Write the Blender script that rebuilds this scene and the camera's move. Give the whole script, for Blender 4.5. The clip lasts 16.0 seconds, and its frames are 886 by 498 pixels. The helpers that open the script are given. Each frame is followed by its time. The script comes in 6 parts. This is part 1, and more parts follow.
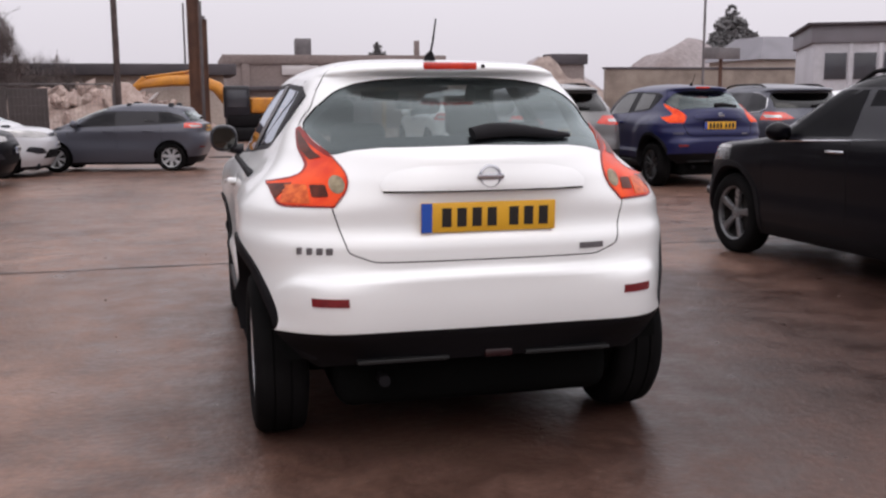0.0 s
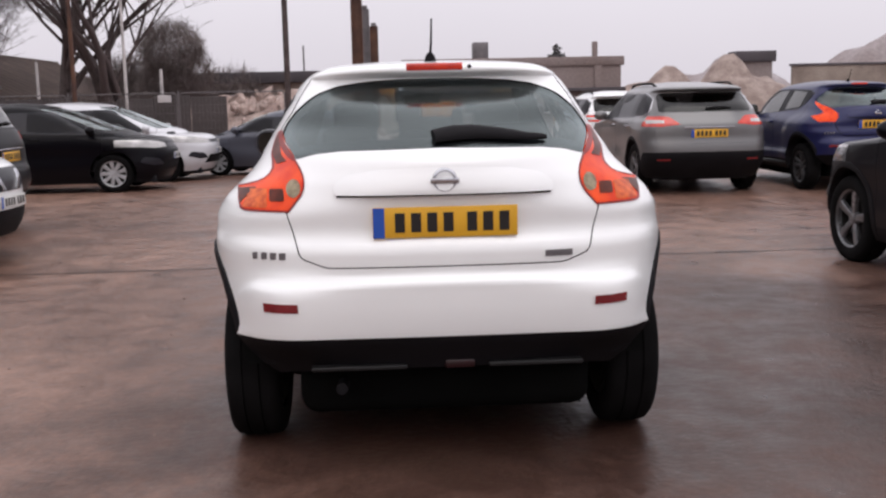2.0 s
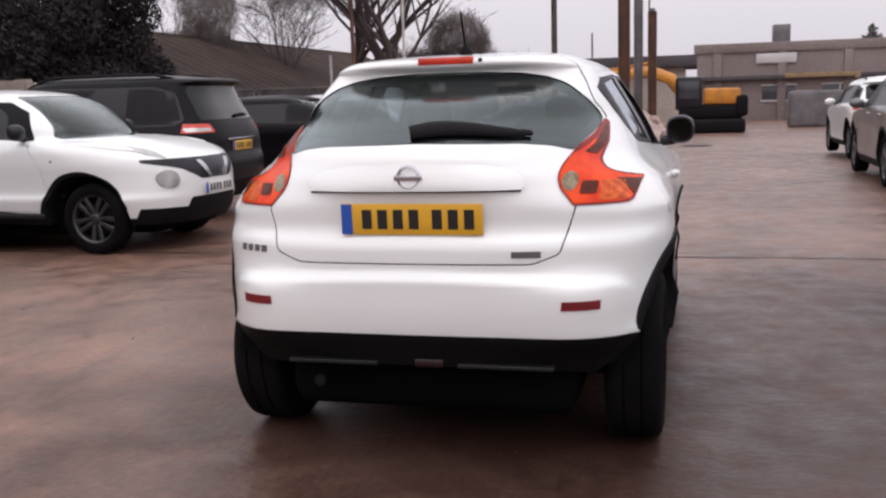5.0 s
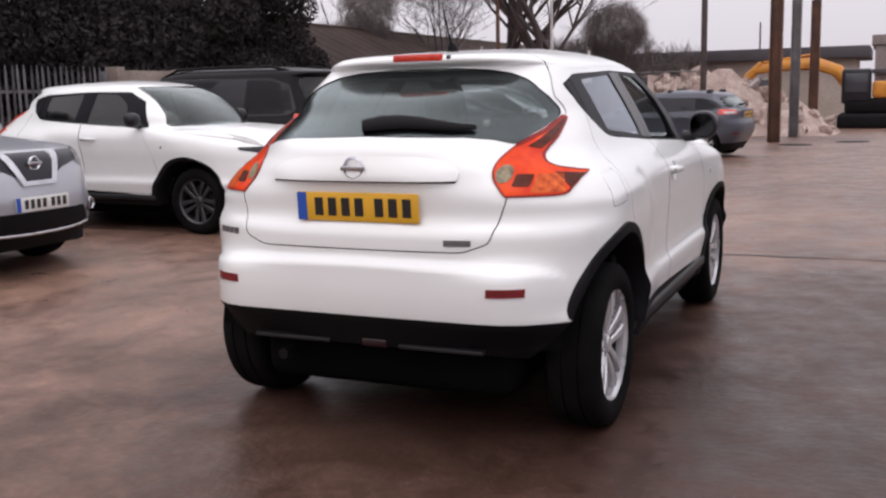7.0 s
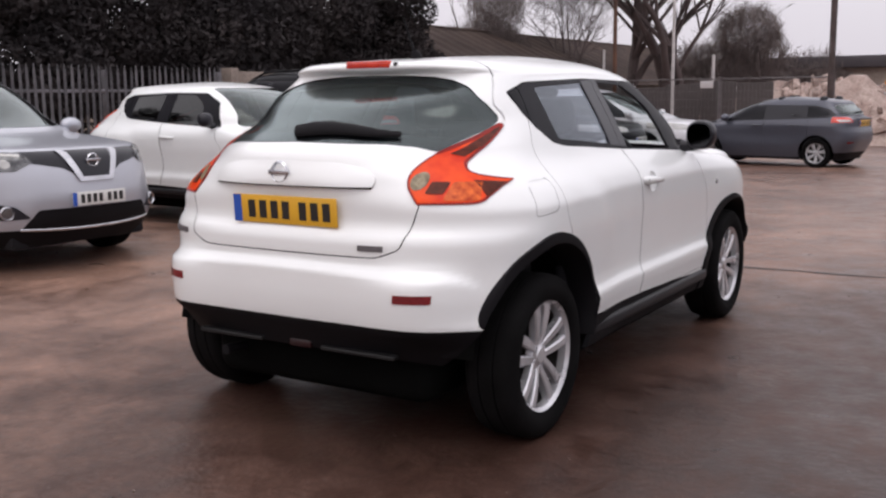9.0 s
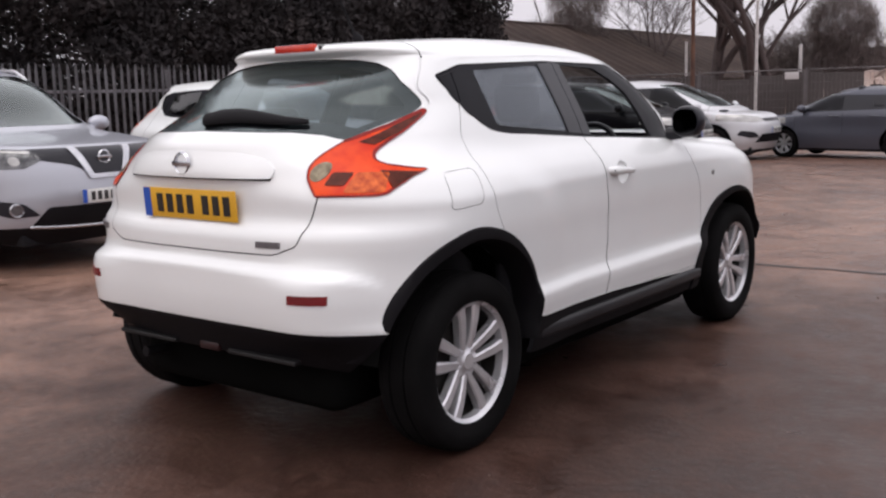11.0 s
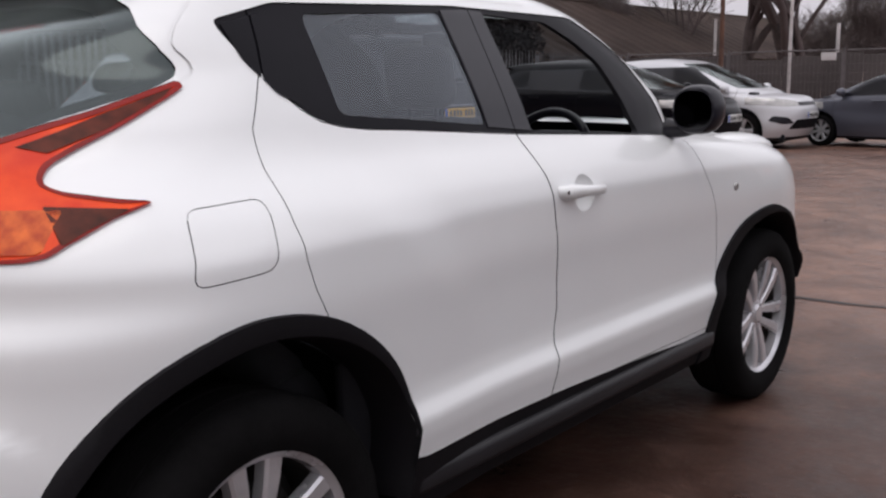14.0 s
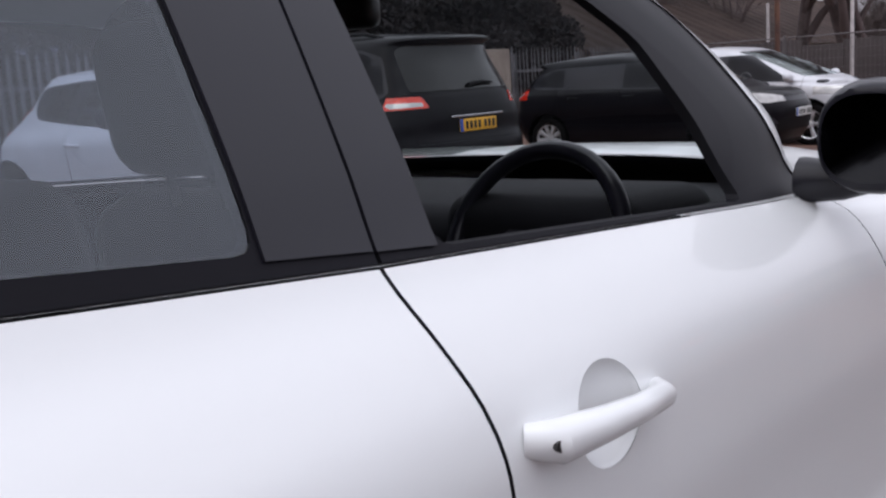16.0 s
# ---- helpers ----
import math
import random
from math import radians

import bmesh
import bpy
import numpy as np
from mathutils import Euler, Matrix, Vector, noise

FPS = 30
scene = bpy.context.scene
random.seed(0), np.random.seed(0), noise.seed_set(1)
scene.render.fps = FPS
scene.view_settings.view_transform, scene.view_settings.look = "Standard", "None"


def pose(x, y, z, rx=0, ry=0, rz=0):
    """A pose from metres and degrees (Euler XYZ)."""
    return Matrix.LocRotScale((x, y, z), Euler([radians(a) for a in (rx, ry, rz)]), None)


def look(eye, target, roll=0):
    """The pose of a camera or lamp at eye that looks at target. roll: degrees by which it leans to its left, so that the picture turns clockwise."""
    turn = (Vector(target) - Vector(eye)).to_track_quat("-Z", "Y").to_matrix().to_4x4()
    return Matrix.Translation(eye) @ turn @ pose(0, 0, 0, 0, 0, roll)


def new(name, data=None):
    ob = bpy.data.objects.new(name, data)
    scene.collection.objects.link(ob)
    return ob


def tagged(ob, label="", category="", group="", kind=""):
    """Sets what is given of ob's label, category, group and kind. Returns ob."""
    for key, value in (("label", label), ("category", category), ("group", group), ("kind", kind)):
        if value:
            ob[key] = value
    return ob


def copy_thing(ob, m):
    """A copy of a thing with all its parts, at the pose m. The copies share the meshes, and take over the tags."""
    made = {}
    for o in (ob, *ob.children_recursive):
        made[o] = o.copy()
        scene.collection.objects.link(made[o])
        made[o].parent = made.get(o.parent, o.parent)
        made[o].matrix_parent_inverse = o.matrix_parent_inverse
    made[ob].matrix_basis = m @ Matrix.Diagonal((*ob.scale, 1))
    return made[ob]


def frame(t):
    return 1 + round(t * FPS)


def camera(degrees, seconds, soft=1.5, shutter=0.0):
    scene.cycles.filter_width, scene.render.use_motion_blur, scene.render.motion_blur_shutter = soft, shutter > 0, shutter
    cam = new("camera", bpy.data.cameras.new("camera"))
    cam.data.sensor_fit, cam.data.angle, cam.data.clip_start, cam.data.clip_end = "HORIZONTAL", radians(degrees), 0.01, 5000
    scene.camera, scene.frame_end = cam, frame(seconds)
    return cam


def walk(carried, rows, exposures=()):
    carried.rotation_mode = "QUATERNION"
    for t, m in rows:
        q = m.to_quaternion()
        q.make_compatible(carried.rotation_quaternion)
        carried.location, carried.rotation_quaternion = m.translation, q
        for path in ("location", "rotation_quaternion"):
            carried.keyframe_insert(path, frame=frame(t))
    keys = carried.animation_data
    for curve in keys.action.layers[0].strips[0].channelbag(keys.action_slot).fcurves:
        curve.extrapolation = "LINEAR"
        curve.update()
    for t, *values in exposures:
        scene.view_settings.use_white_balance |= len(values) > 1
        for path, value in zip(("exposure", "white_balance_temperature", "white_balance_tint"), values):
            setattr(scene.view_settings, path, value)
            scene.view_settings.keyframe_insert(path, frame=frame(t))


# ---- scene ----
cam = camera(48.4, 16.0, 2.4)
PATH = [
    (0, (-1.045, -3.323, 1.377), (-0.568, -1.404, 1.073), -0.30),
    (0.5, (-0.826, -3.242, 1.366), (-0.436, -1.304, 1.065), 1.06),
    (1, (-0.654, -3.226, 1.383), (-0.354, -1.274, 1.072), 0.48),
    (1.5, (-0.398, -3.300, 1.371), (-0.208, -1.331, 1.081), -0.42),
    (2, (-0.195, -3.331, 1.362), (-0.091, -1.355, 1.068), -1.23),
    (2.5, (0.028, -3.267, 1.344), (0.044, -1.285, 1.075), -0.64),
    (3, (0.222, -3.262, 1.361), (0.100, -1.286, 1.074), -0.93),
    (3.5, (0.476, -3.315, 1.359), (0.235, -1.349, 1.080), -1.00),
    (4, (0.651, -3.278, 1.342), (0.339, -1.323, 1.051), -2.21),
    (4.5, (0.830, -3.218, 1.349), (0.414, -1.281, 1.071), -1.24),
    (4.7, (0.887, -3.192, 1.362), (0.438, -1.264, 1.073), -1.42),
    (6.8, (1.712, -3.068, 1.365), (0.939, -1.253, 1.039), -1.30),
    (7, (1.818, -3.082, 1.362), (1.007, -1.281, 1.048), -1.31),
    (7.5, (2.087, -3.064, 1.349), (1.175, -1.310, 1.046), -0.72),
    (8, (2.224, -2.954, 1.328), (1.283, -1.214, 1.032), -0.88),
    (8.5, (2.358, -2.814, 1.342), (1.363, -1.105, 1.040), 0.71),
    (9, (2.553, -2.725, 1.368), (1.499, -1.053, 1.063), -0.63),
    (9.5, (2.740, -2.615, 1.330), (1.604, -0.995, 1.040), -0.90),
    (10, (2.798, -2.385, 1.302), (1.644, -0.786, 0.970), -1.77),
    (10.2, (2.823, -2.297, 1.305), (1.670, -0.692, 0.996), -1.38),
    (12.3, (3.003, -1.772, 1.298), (1.696, -0.292, 0.976), -2.28),
    (12.5, (2.912, -1.664, 1.294), (1.618, -0.174, 0.970), -1.98),
    (13, (2.672, -1.324, 1.303), (1.445, 0.214, 0.944), -0.77),
    (13.5, (2.473, -0.850, 1.303), (1.245, 0.691, 0.963), -1.34),
    (14, (2.242, -0.405, 1.268), (0.996, 1.121, 0.921), -0.74),
    (14.5, (2.031, 0.041, 1.273), (0.812, 1.586, 0.918), -2.11),
    (15, (1.834, 0.466, 1.281), (0.524, 1.945, 0.974), -1.85),
    (15.5, (1.541, 0.830, 1.267), (0.229, 2.304, 0.943), -1.68),
    (16, (1.338, 1.157, 1.262), (0.012, 2.616, 0.927), -3.76),
]
walk(cam, [(t, look(eye, target, roll)) for t, eye, target, roll in PATH],
     [(0, 0.22, 6540, 10.2), (7.0, 0.22, 6560, 10.4), (12.5, 0.20, 6560, 9.8), (13.5, 0.10, 6520, 9.8), (14.5, -0.06, 6420, 9.4), (15.0, 0.09, 6260, 9.2), (15.5, 0.10, 6190, 9.6), (16, 0.13, 6130, 9.8)])

# ---------------------------------------------------------------- light
world = bpy.data.worlds.new("overcast_sky")
scene.world = world
world.use_nodes = True
wn, wl = world.node_tree.nodes, world.node_tree.links
wn.clear()
w_out, w_bg = wn.new("ShaderNodeOutputWorld"), wn.new("ShaderNodeBackground")
w_sky = wn.new("ShaderNodeTexSky")
w_sky.sky_type, w_sky.sun_disc = "NISHITA", False
w_sky.sun_elevation, w_sky.sun_rotation = radians(38), radians(200)
w_sky.dust_density, w_sky.air_density = 6.0, 1.0
w_grey = wn.new("ShaderNodeMixRGB")
w_grey.inputs[0].default_value = 0.93
w_coord, w_sep, w_ramp = wn.new("ShaderNodeTexCoord"), wn.new("ShaderNodeSeparateXYZ"), wn.new("ShaderNodeValToRGB")
w_ramp.color_ramp.elements[0].position, w_ramp.color_ramp.elements[0].color = 0.0, (5.1, 4.8, 5.3, 1)
w_ramp.color_ramp.elements[1].position, w_ramp.color_ramp.elements[1].color = 0.60, (9.6, 9.3, 9.9, 1)
w_noise = wn.new("ShaderNodeTexNoise")
w_noise.inputs["Scale"].default_value, w_noise.inputs["Detail"].default_value = 1.6, 4
w_cloud = wn.new("ShaderNodeMixRGB")
w_cloud.blend_type, w_cloud.inputs[0].default_value = "OVERLAY", 0.12
wl.new(w_coord.outputs["Generated"], w_sep.inputs[0])
wl.new(w_coord.outputs["Generated"], w_noise.inputs["Vector"])
wl.new(w_sep.outputs["Z"], w_ramp.inputs[0])
wl.new(w_ramp.outputs[0], w_cloud.inputs[1])
wl.new(w_noise.outputs["Fac"], w_cloud.inputs[2])
wl.new(w_sky.outputs[0], w_grey.inputs[1])
wl.new(w_cloud.outputs[0], w_grey.inputs[2])
wl.new(w_grey.outputs[0], w_bg.inputs[0])
w_bg.inputs[1].default_value = 0.125
wl.new(w_bg.outputs[0], w_out.inputs[0])

sun = new("sun", bpy.data.lights.new("sun", "SUN"))
sun.data.energy, sun.data.angle, sun.data.color = 0.5, radians(40), (1.0, 0.97, 0.93)
sun.matrix_basis = look((0, 0, 30), (-4, 9, 0))

# ---------------------------------------------------------------- materials
def material(name, colour, rough=0.5, metal=0.0, vary=0.0, scale=4.0, fine=0.0, fine_scale=60.0, bump=0.0, bump_scale=80.0,
             coat=0.0, second=None, rough_vary=0.0, spec=0.5, random_tint=0.0):
    """A principled surface with broad and fine variation, relief and an optional clear coat."""
    m = bpy.data.materials.new(name)
    m.use_nodes = True
    n, l = m.node_tree.nodes, m.node_tree.links
    b = n["Principled BSDF"]
    b.inputs["Base Color"].default_value = (*colour, 1)
    b.inputs["Roughness"].default_value, b.inputs["Metallic"].default_value = rough, metal
    b.inputs["Specular IOR Level"].default_value = spec
    b.inputs["Coat Weight"].default_value, b.inputs["Coat Roughness"].default_value = coat, 0.04
    tc = n.new("ShaderNodeTexCoord")
    last = None
    if vary or fine:
        a = n.new("ShaderNodeTexNoise")
        a.inputs["Scale"].default_value, a.inputs["Detail"].default_value = scale, 5
        l.new(tc.outputs["Object"], a.inputs["Vector"])
        mix = n.new("ShaderNodeMixRGB")
        other = second or tuple(max(0, c * (1 - vary)) for c in colour)
        mix.inputs[1].default_value, mix.inputs[2].default_value = (*colour, 1), (*other, 1)
        ramp = n.new("ShaderNodeValToRGB")
        ramp.color_ramp.elements[0].position, ramp.color_ramp.elements[1].position = 0.35, 0.68
        l.new(a.outputs["Fac"], ramp.inputs[0])
        l.new(ramp.outputs[0], mix.inputs[0])
        last = mix
        if fine:
            f = n.new("ShaderNodeTexNoise")
            f.inputs["Scale"].default_value, f.inputs["Detail"].default_value = fine_scale, 3
            l.new(tc.outputs["Object"], f.inputs["Vector"])
            mul = n.new("ShaderNodeMixRGB")
            mul.blend_type, mul.inputs[0].default_value = "OVERLAY", fine
            l.new(last.outputs[0], mul.inputs[1])
            l.new(f.outputs["Fac"], mul.inputs[2])
            last = mul
        if rough_vary:
            mr = n.new("ShaderNodeMapRange")
            mr.inputs["To Min"].default_value, mr.inputs["To Max"].default_value = max(0.02, rough - rough_vary), min(1, rough + rough_vary)
            l.new(a.outputs["Fac"], mr.inputs["Value"])
            l.new(mr.outputs[0], b.inputs["Roughness"])
    if random_tint:
        info = n.new("ShaderNodeObjectInfo")
        hsv = n.new("ShaderNodeHueSaturation")
        mv = n.new("ShaderNodeMapRange")
        mv.inputs["To Min"].default_value, mv.inputs["To Max"].default_value = 1 - random_tint, 1 + random_tint
        l.new(info.outputs["Random"], mv.inputs["Value"])
        l.new(mv.outputs[0], hsv.inputs["Value"])
        if last:
            l.new(last.outputs[0], hsv.inputs["Color"])
        else:
            hsv.inputs["Color"].default_value = (*colour, 1)
        last = hsv
    if last:
        l.new(last.outputs[0], b.inputs["Base Color"])
    if bump:
        f = n.new("ShaderNodeTexNoise")
        f.inputs["Scale"].default_value, f.inputs["Detail"].default_value = bump_scale, 4
        l.new(tc.outputs["Object"], f.inputs["Vector"])
        bp = n.new("ShaderNodeBump")
        bp.inputs["Strength"].default_value, bp.inputs["Distance"].default_value = bump, 0.01
        l.new(f.outputs["Fac"], bp.inputs["Height"])
        l.new(bp.outputs[0], b.inputs["Normal"])
    return m


def glass(name, tint, gloss_rough=0.02, straight=0.05, sheen=(1, 1, 1), steep=4.0):
    """A thin tinted pane: it lets tinted light through and mirrors more the flatter it is seen."""
    m = bpy.data.materials.new(name)
    m.use_nodes = True
    n, l = m.node_tree.nodes, m.node_tree.links
    n.remove(n["Principled BSDF"])
    tr, gl, mix, lw = (n.new("ShaderNodeBsdfTransparent"), n.new("ShaderNodeBsdfGlossy"), n.new("ShaderNodeMixShader"), n.new("ShaderNodeLayerWeight"))
    tr.inputs[0].default_value = (*tint, 1)
    gl.inputs["Color"].default_value, gl.inputs["Roughness"].default_value = (*sheen, 1), gloss_rough
    lw.inputs[0].default_value = 0.5
    power, ramp = n.new("ShaderNodeMath"), n.new("ShaderNodeMapRange")
    power.operation, power.inputs[1].default_value = "POWER", steep
    ramp.inputs["To Min"].default_value, ramp.inputs["To Max"].default_value = straight, 1.0
    l.new(lw.outputs["Facing"], power.inputs[0])
    l.new(power.outputs[0], ramp.inputs["Value"])
    l.new(ramp.outputs[0], mix.inputs[0])
    l.new(tr.outputs[0], mix.inputs[1])
    l.new(gl.outputs[0], mix.inputs[2])
    l.new(mix.outputs[0], n["Material Output"].inputs[0])
    return m


def paint(name, colour, flake=0.0, metal=0.0, rough=0.35, coat=0.6, spec=0.5):
    return material(name, colour, rough, metal, vary=0.05, scale=1.2, fine=flake, fine_scale=900, coat=coat, rough_vary=0.06, spec=spec)


M_white = paint("pearl_white_paint", (0.835, 0.845, 0.85), rough=0.32, coat=0.7)
M_silver = paint("silver_paint", (0.44, 0.45, 0.50), 0.1, 0.45, 0.36)
M_silver_pale = paint("pale_silver_paint", (0.60, 0.60, 0.63), 0.1, 0.2, 0.34)
M_silver_dark = paint("warm_silver_paint", (0.145, 0.142, 0.145), 0.1, 0.4, 0.36)
M_grey = paint("slate_grey_paint", (0.080, 0.083, 0.106), 0.1, 0.3, coat=0.35, spec=0.3)
M_black = paint("black_paint", (0.0035, 0.0030, 0.005), rough=0.3, coat=0.09, spec=0.11)
M_blue = paint("deep_blue_paint", (0.009, 0.011, 0.062), 0.1, 0.2, coat=0.25, spec=0.3)
M_trim = material("black_plastic_trim", (0.008, 0.0072, 0.009), 0.65, vary=0.35, scale=3, fine=0.3, fine_scale=140, bump=0.08, bump_scale=500, spec=0.15)
M_sill = material("satin_black_sill", (0.018, 0.017, 0.020), 0.5, vary=0.35, scale=3, fine=0.3, fine_scale=140, spec=0.4)
M_gloss = material("gloss_black_trim", (0.0155, 0.0150, 0.0215), 0.3, vary=0.2, scale=2, rough_vary=0.05, spec=0.35)
M_frame = material("black_window_frame", (0.0065, 0.006, 0.0095), 0.45, vary=0.3, scale=3, spec=0.12)
M_cabin = material("dark_cabin_trim", (0.014, 0.014, 0.017), 0.75, vary=0.3, scale=5, bump=0.1, bump_scale=300, spec=0.2)
M_seat = material("charcoal_seat_cloth", (0.035, 0.036, 0.042), 0.9, vary=0.3, scale=6, fine=0.4, fine_scale=300, bump=0.2, bump_scale=500)
M_tyre = material("tyre_rubber", (0.008, 0.0075, 0.008), 0.9, spec=0.08, vary=0.5, scale=5, fine=0.3, fine_scale=90, bump=0.15, bump_scale=160)
M_alloy = material("alloy_wheel", (0.74, 0.73, 0.76), 0.24, 0.6, vary=0.25, scale=8, rough_vary=0.1)
M_alloy_dark = material("dark_grey_alloy_wheel", (0.07, 0.07, 0.075), 0.35, 0.5, vary=0.25, scale=8)
M_alloy_cut = material("diamond_cut_alloy_wheel", (0.20, 0.20, 0.21), 0.3, 0.5, vary=0.5, scale=7, rough_vary=0.1)
M_steelcap = material("silver_wheel_cover", (0.45, 0.45, 0.47), 0.4, 0.3, vary=0.3, scale=8)
M_chrome = material("chrome", (0.56, 0.56, 0.59), 0.2, 1.0, vary=0.15, scale=9)
M_glass = glass("rear_tinted_glass", (0.32, 0.355, 0.36), 0.14, 0.075, (0.88, 1.0, 1.0), 4.4)
M_glass_side = glass("side_tinted_glass", (0.60, 0.64, 0.72), 0.0, 0.08, (0.86, 0.92, 1.0), 4.0)
M_glass_clear = glass("clear_glass", (0.80, 0.84, 0.84), 0.0, 0.06, (0.92, 1.0, 0.99), 3.4)
M_glass_dark = glass("dark_car_glass", (0.50, 0.52, 0.53), 0.0, 0.085, (0.92, 0.97, 1.0), 3.6)
M_glass_privacy = glass("black_privacy_glass", (0.03, 0.031, 0.034), 0.0, 0.035)
M_lens_rim = material("dark_red_lens_rim", (0.28, 0.014, 0.010), 0.3, vary=0.3, scale=12, spec=0.2)
M_lens_dark = material("deep_brown_red_lens", (0.115, 0.022, 0.011), 0.28, vary=0.6, scale=25, second=(0.045, 0.010, 0.006), spec=0.15)
M_lens_clear = material("beige_reverse_lens", (0.34, 0.285, 0.19), 0.2, 0.0, vary=0.8, scale=30, second=(0.15, 0.11, 0.07), spec=0.25)
M_red = material("red_lamp_lens", (0.62, 0.035, 0.012), 0.16, vary=0.35, scale=14, second=(0.42, 0.012, 0.008), coat=0.6)
M_orange = material("orange_red_lamp_lens", (0.84, 0.082, 0.014), 0.25, vary=0.4, scale=10, second=(0.64, 0.034, 0.009), spec=0.2)
M_amber = material("amber_lamp_lens", (0.74, 0.15, 0.030), 0.25, vary=0.8, scale=34, second=(0.42, 0.05, 0.014), spec=0.2)
M_lamp = material("clear_lamp_lens", (0.50, 0.49, 0.48), 0.15, 0.4, vary=0.35, scale=7, coat=0.7)
M_lamp_deep = material("shaded_lamp_lens", (0.17, 0.17, 0.18), 0.2, 0.2, vary=0.75, scale=14, second=(0.035, 0.035, 0.04), coat=0.5)
M_reflector = material("red_reflector", (0.20, 0.016, 0.02), 0.22, vary=0.3, scale=30)
M_yellow = material("yellow_plate", (0.78, 0.42, 0.03), 0.4, vary=0.12, scale=6)
M_whiteplate = material("white_plate", (0.72, 0.72, 0.70), 0.4, vary=0.12, scale=6)
M_bar = material("black_plate_bars", (0.015, 0.014, 0.014), 0.4, vary=0.1)
M_band = material("blue_plate_band", (0.02, 0.09, 0.45), 0.4, vary=0.1)
M_badge = material("grey_badge", (0.16, 0.15, 0.16), 0.35, 0.4, vary=0.2, scale=20)
# mirror tints lowered to imitate dark reflections, the right-hand glass lowest
M_mirror = material("mirror_glass", (0.14, 0.145, 0.14), 0.03, 1.0, vary=0.05)
M_mirror_dark = material("dark_reflection_mirror", (0.035, 0.035, 0.037), 0.08, 1.0, vary=0.1)
M_liner = material("black_arch_liner", (0.004, 0.004, 0.004), 0.95, vary=0.3, spec=0.05)
M_hub = material("dark_hub_metal", (0.012, 0.010, 0.009), 0.8, 0.2, vary=0.5, scale=8, bump=0.3, bump_scale=60)

# ---------------------------------------------------------------- mesh helpers
def part(name, data, mat, parent=None, label=""):
    """One mesh object under a thing or a part, from a bmesh or a mesh."""
    if isinstance(data, bmesh.types.BMesh):
        me = bpy.data.meshes.new(name)
        data.to_mesh(me)
        data.free()
    else:
        me = data
        me.name = name
    if mat is not None and not me.materials:
        for one in (mat if isinstance(mat, (list, tuple)) else [mat]):
            me.materials.append(one)
    ob = new(name, me)
    ob.parent = parent
    if label:
        tagged(ob, label)
    return ob


def mesh_of(verts, faces, smooth=False):
    me = bpy.data.meshes.new("m")
    me.from_pydata(np.asarray(verts, float).tolist(), [], faces)
    if smooth:
        me.polygons.foreach_set("use_smooth", [True] * len(me.polygons))
    return me


def smooth_by_angle(bm, degrees=35):
    bm.normal_update()
    for f in bm.faces:
        f.smooth = True
    for e in bm.edges:
        e.smooth = len(e.link_faces) == 2 and e.calc_face_angle(0) < radians(degrees)
    return bm


def block(x0, x1, y0, y1, z0, z1, bevel=0.0, seg=2, bm=None):
    """A box with rounded edges, added to bm or to a new bmesh."""
    own = bmesh.new()
    bmesh.ops.create_cube(own, size=1)
    for v in own.verts:
        v.co = Vector(((x0 + x1) / 2 + v.co.x * (x1 - x0), (y0 + y1) / 2 + v.co.y * (y1 - y0), (z0 + z1) / 2 + v.co.z * (z1 - z0)))
    if bevel:
        bmesh.ops.bevel(own, geom=own.edges[:], offset=bevel, segments=seg, affect="EDGES", profile=0.5)
    smooth_by_angle(own)
    return add_to(bm, own)


def add_to(bm, own, m=None):
    if m is not None:
        bmesh.ops.transform(own, matrix=m, verts=own.verts)
    if bm is None:
        return own
    tmp = bpy.data.meshes.new("t")
    own.to_mesh(tmp)
    own.free()
    bm.from_mesh(tmp)
    bpy.data.meshes.remove(tmp)
    return bm


def tube(points, radius, n=10, bm=None, caps=True, flat=1.0):
    """A round bar along points; radius may be one number or one for each point."""
    own = bmesh.new()
    pts = [Vector(p) for p in points]
    rad = radius if isinstance(radius, (list, tuple)) else [radius] * len(pts)
    rings, side = [], None
    for i, p in enumerate(pts):
        d = (pts[min(i + 1, len(pts) - 1)] - pts[max(i - 1, 0)]).normalized()
        if side is None:
            side = d.orthogonal().normalized()
        side = (side - d * side.dot(d)).normalized()
        up = d.cross(side)
        rings.append([own.verts.new(p + (side * math.cos(a) + up * math.sin(a) * flat) * rad[i]) for a in [k * math.tau / n for k in range(n)]])
    for a, b in zip(rings, rings[1:]):
        for k in range(n):
            own.faces.new((a[k], a[(k + 1) % n], b[(k + 1) % n], b[k]))
    if caps:
        own.faces.new(rings[0][::-1])
        own.faces.new(rings[-1])
    smooth_by_angle(own, 50)
    return add_to(bm, own)


def lathe(profile, n=40, bm=None, closed=False):
    """A profile of (radius, x) turned about the x axis."""
    own = bmesh.new()
    rings = [[own.verts.new((x, r * math.cos(k * math.tau / n), r * math.sin(k * math.tau / n))) for k in range(n)] for r, x in profile]
    pairs = list(zip(rings, rings[1:])) + ([(rings[-1], rings[0])] if closed else [])
    for a, b in pairs:
        for k in range(n):
            own.faces.new((a[k], a[(k + 1) % n], b[(k + 1) % n], b[k]))
    bmesh.ops.recalc_face_normals(own, faces=own.faces)
    smooth_by_angle(own, 40)
    return add_to(bm, own)


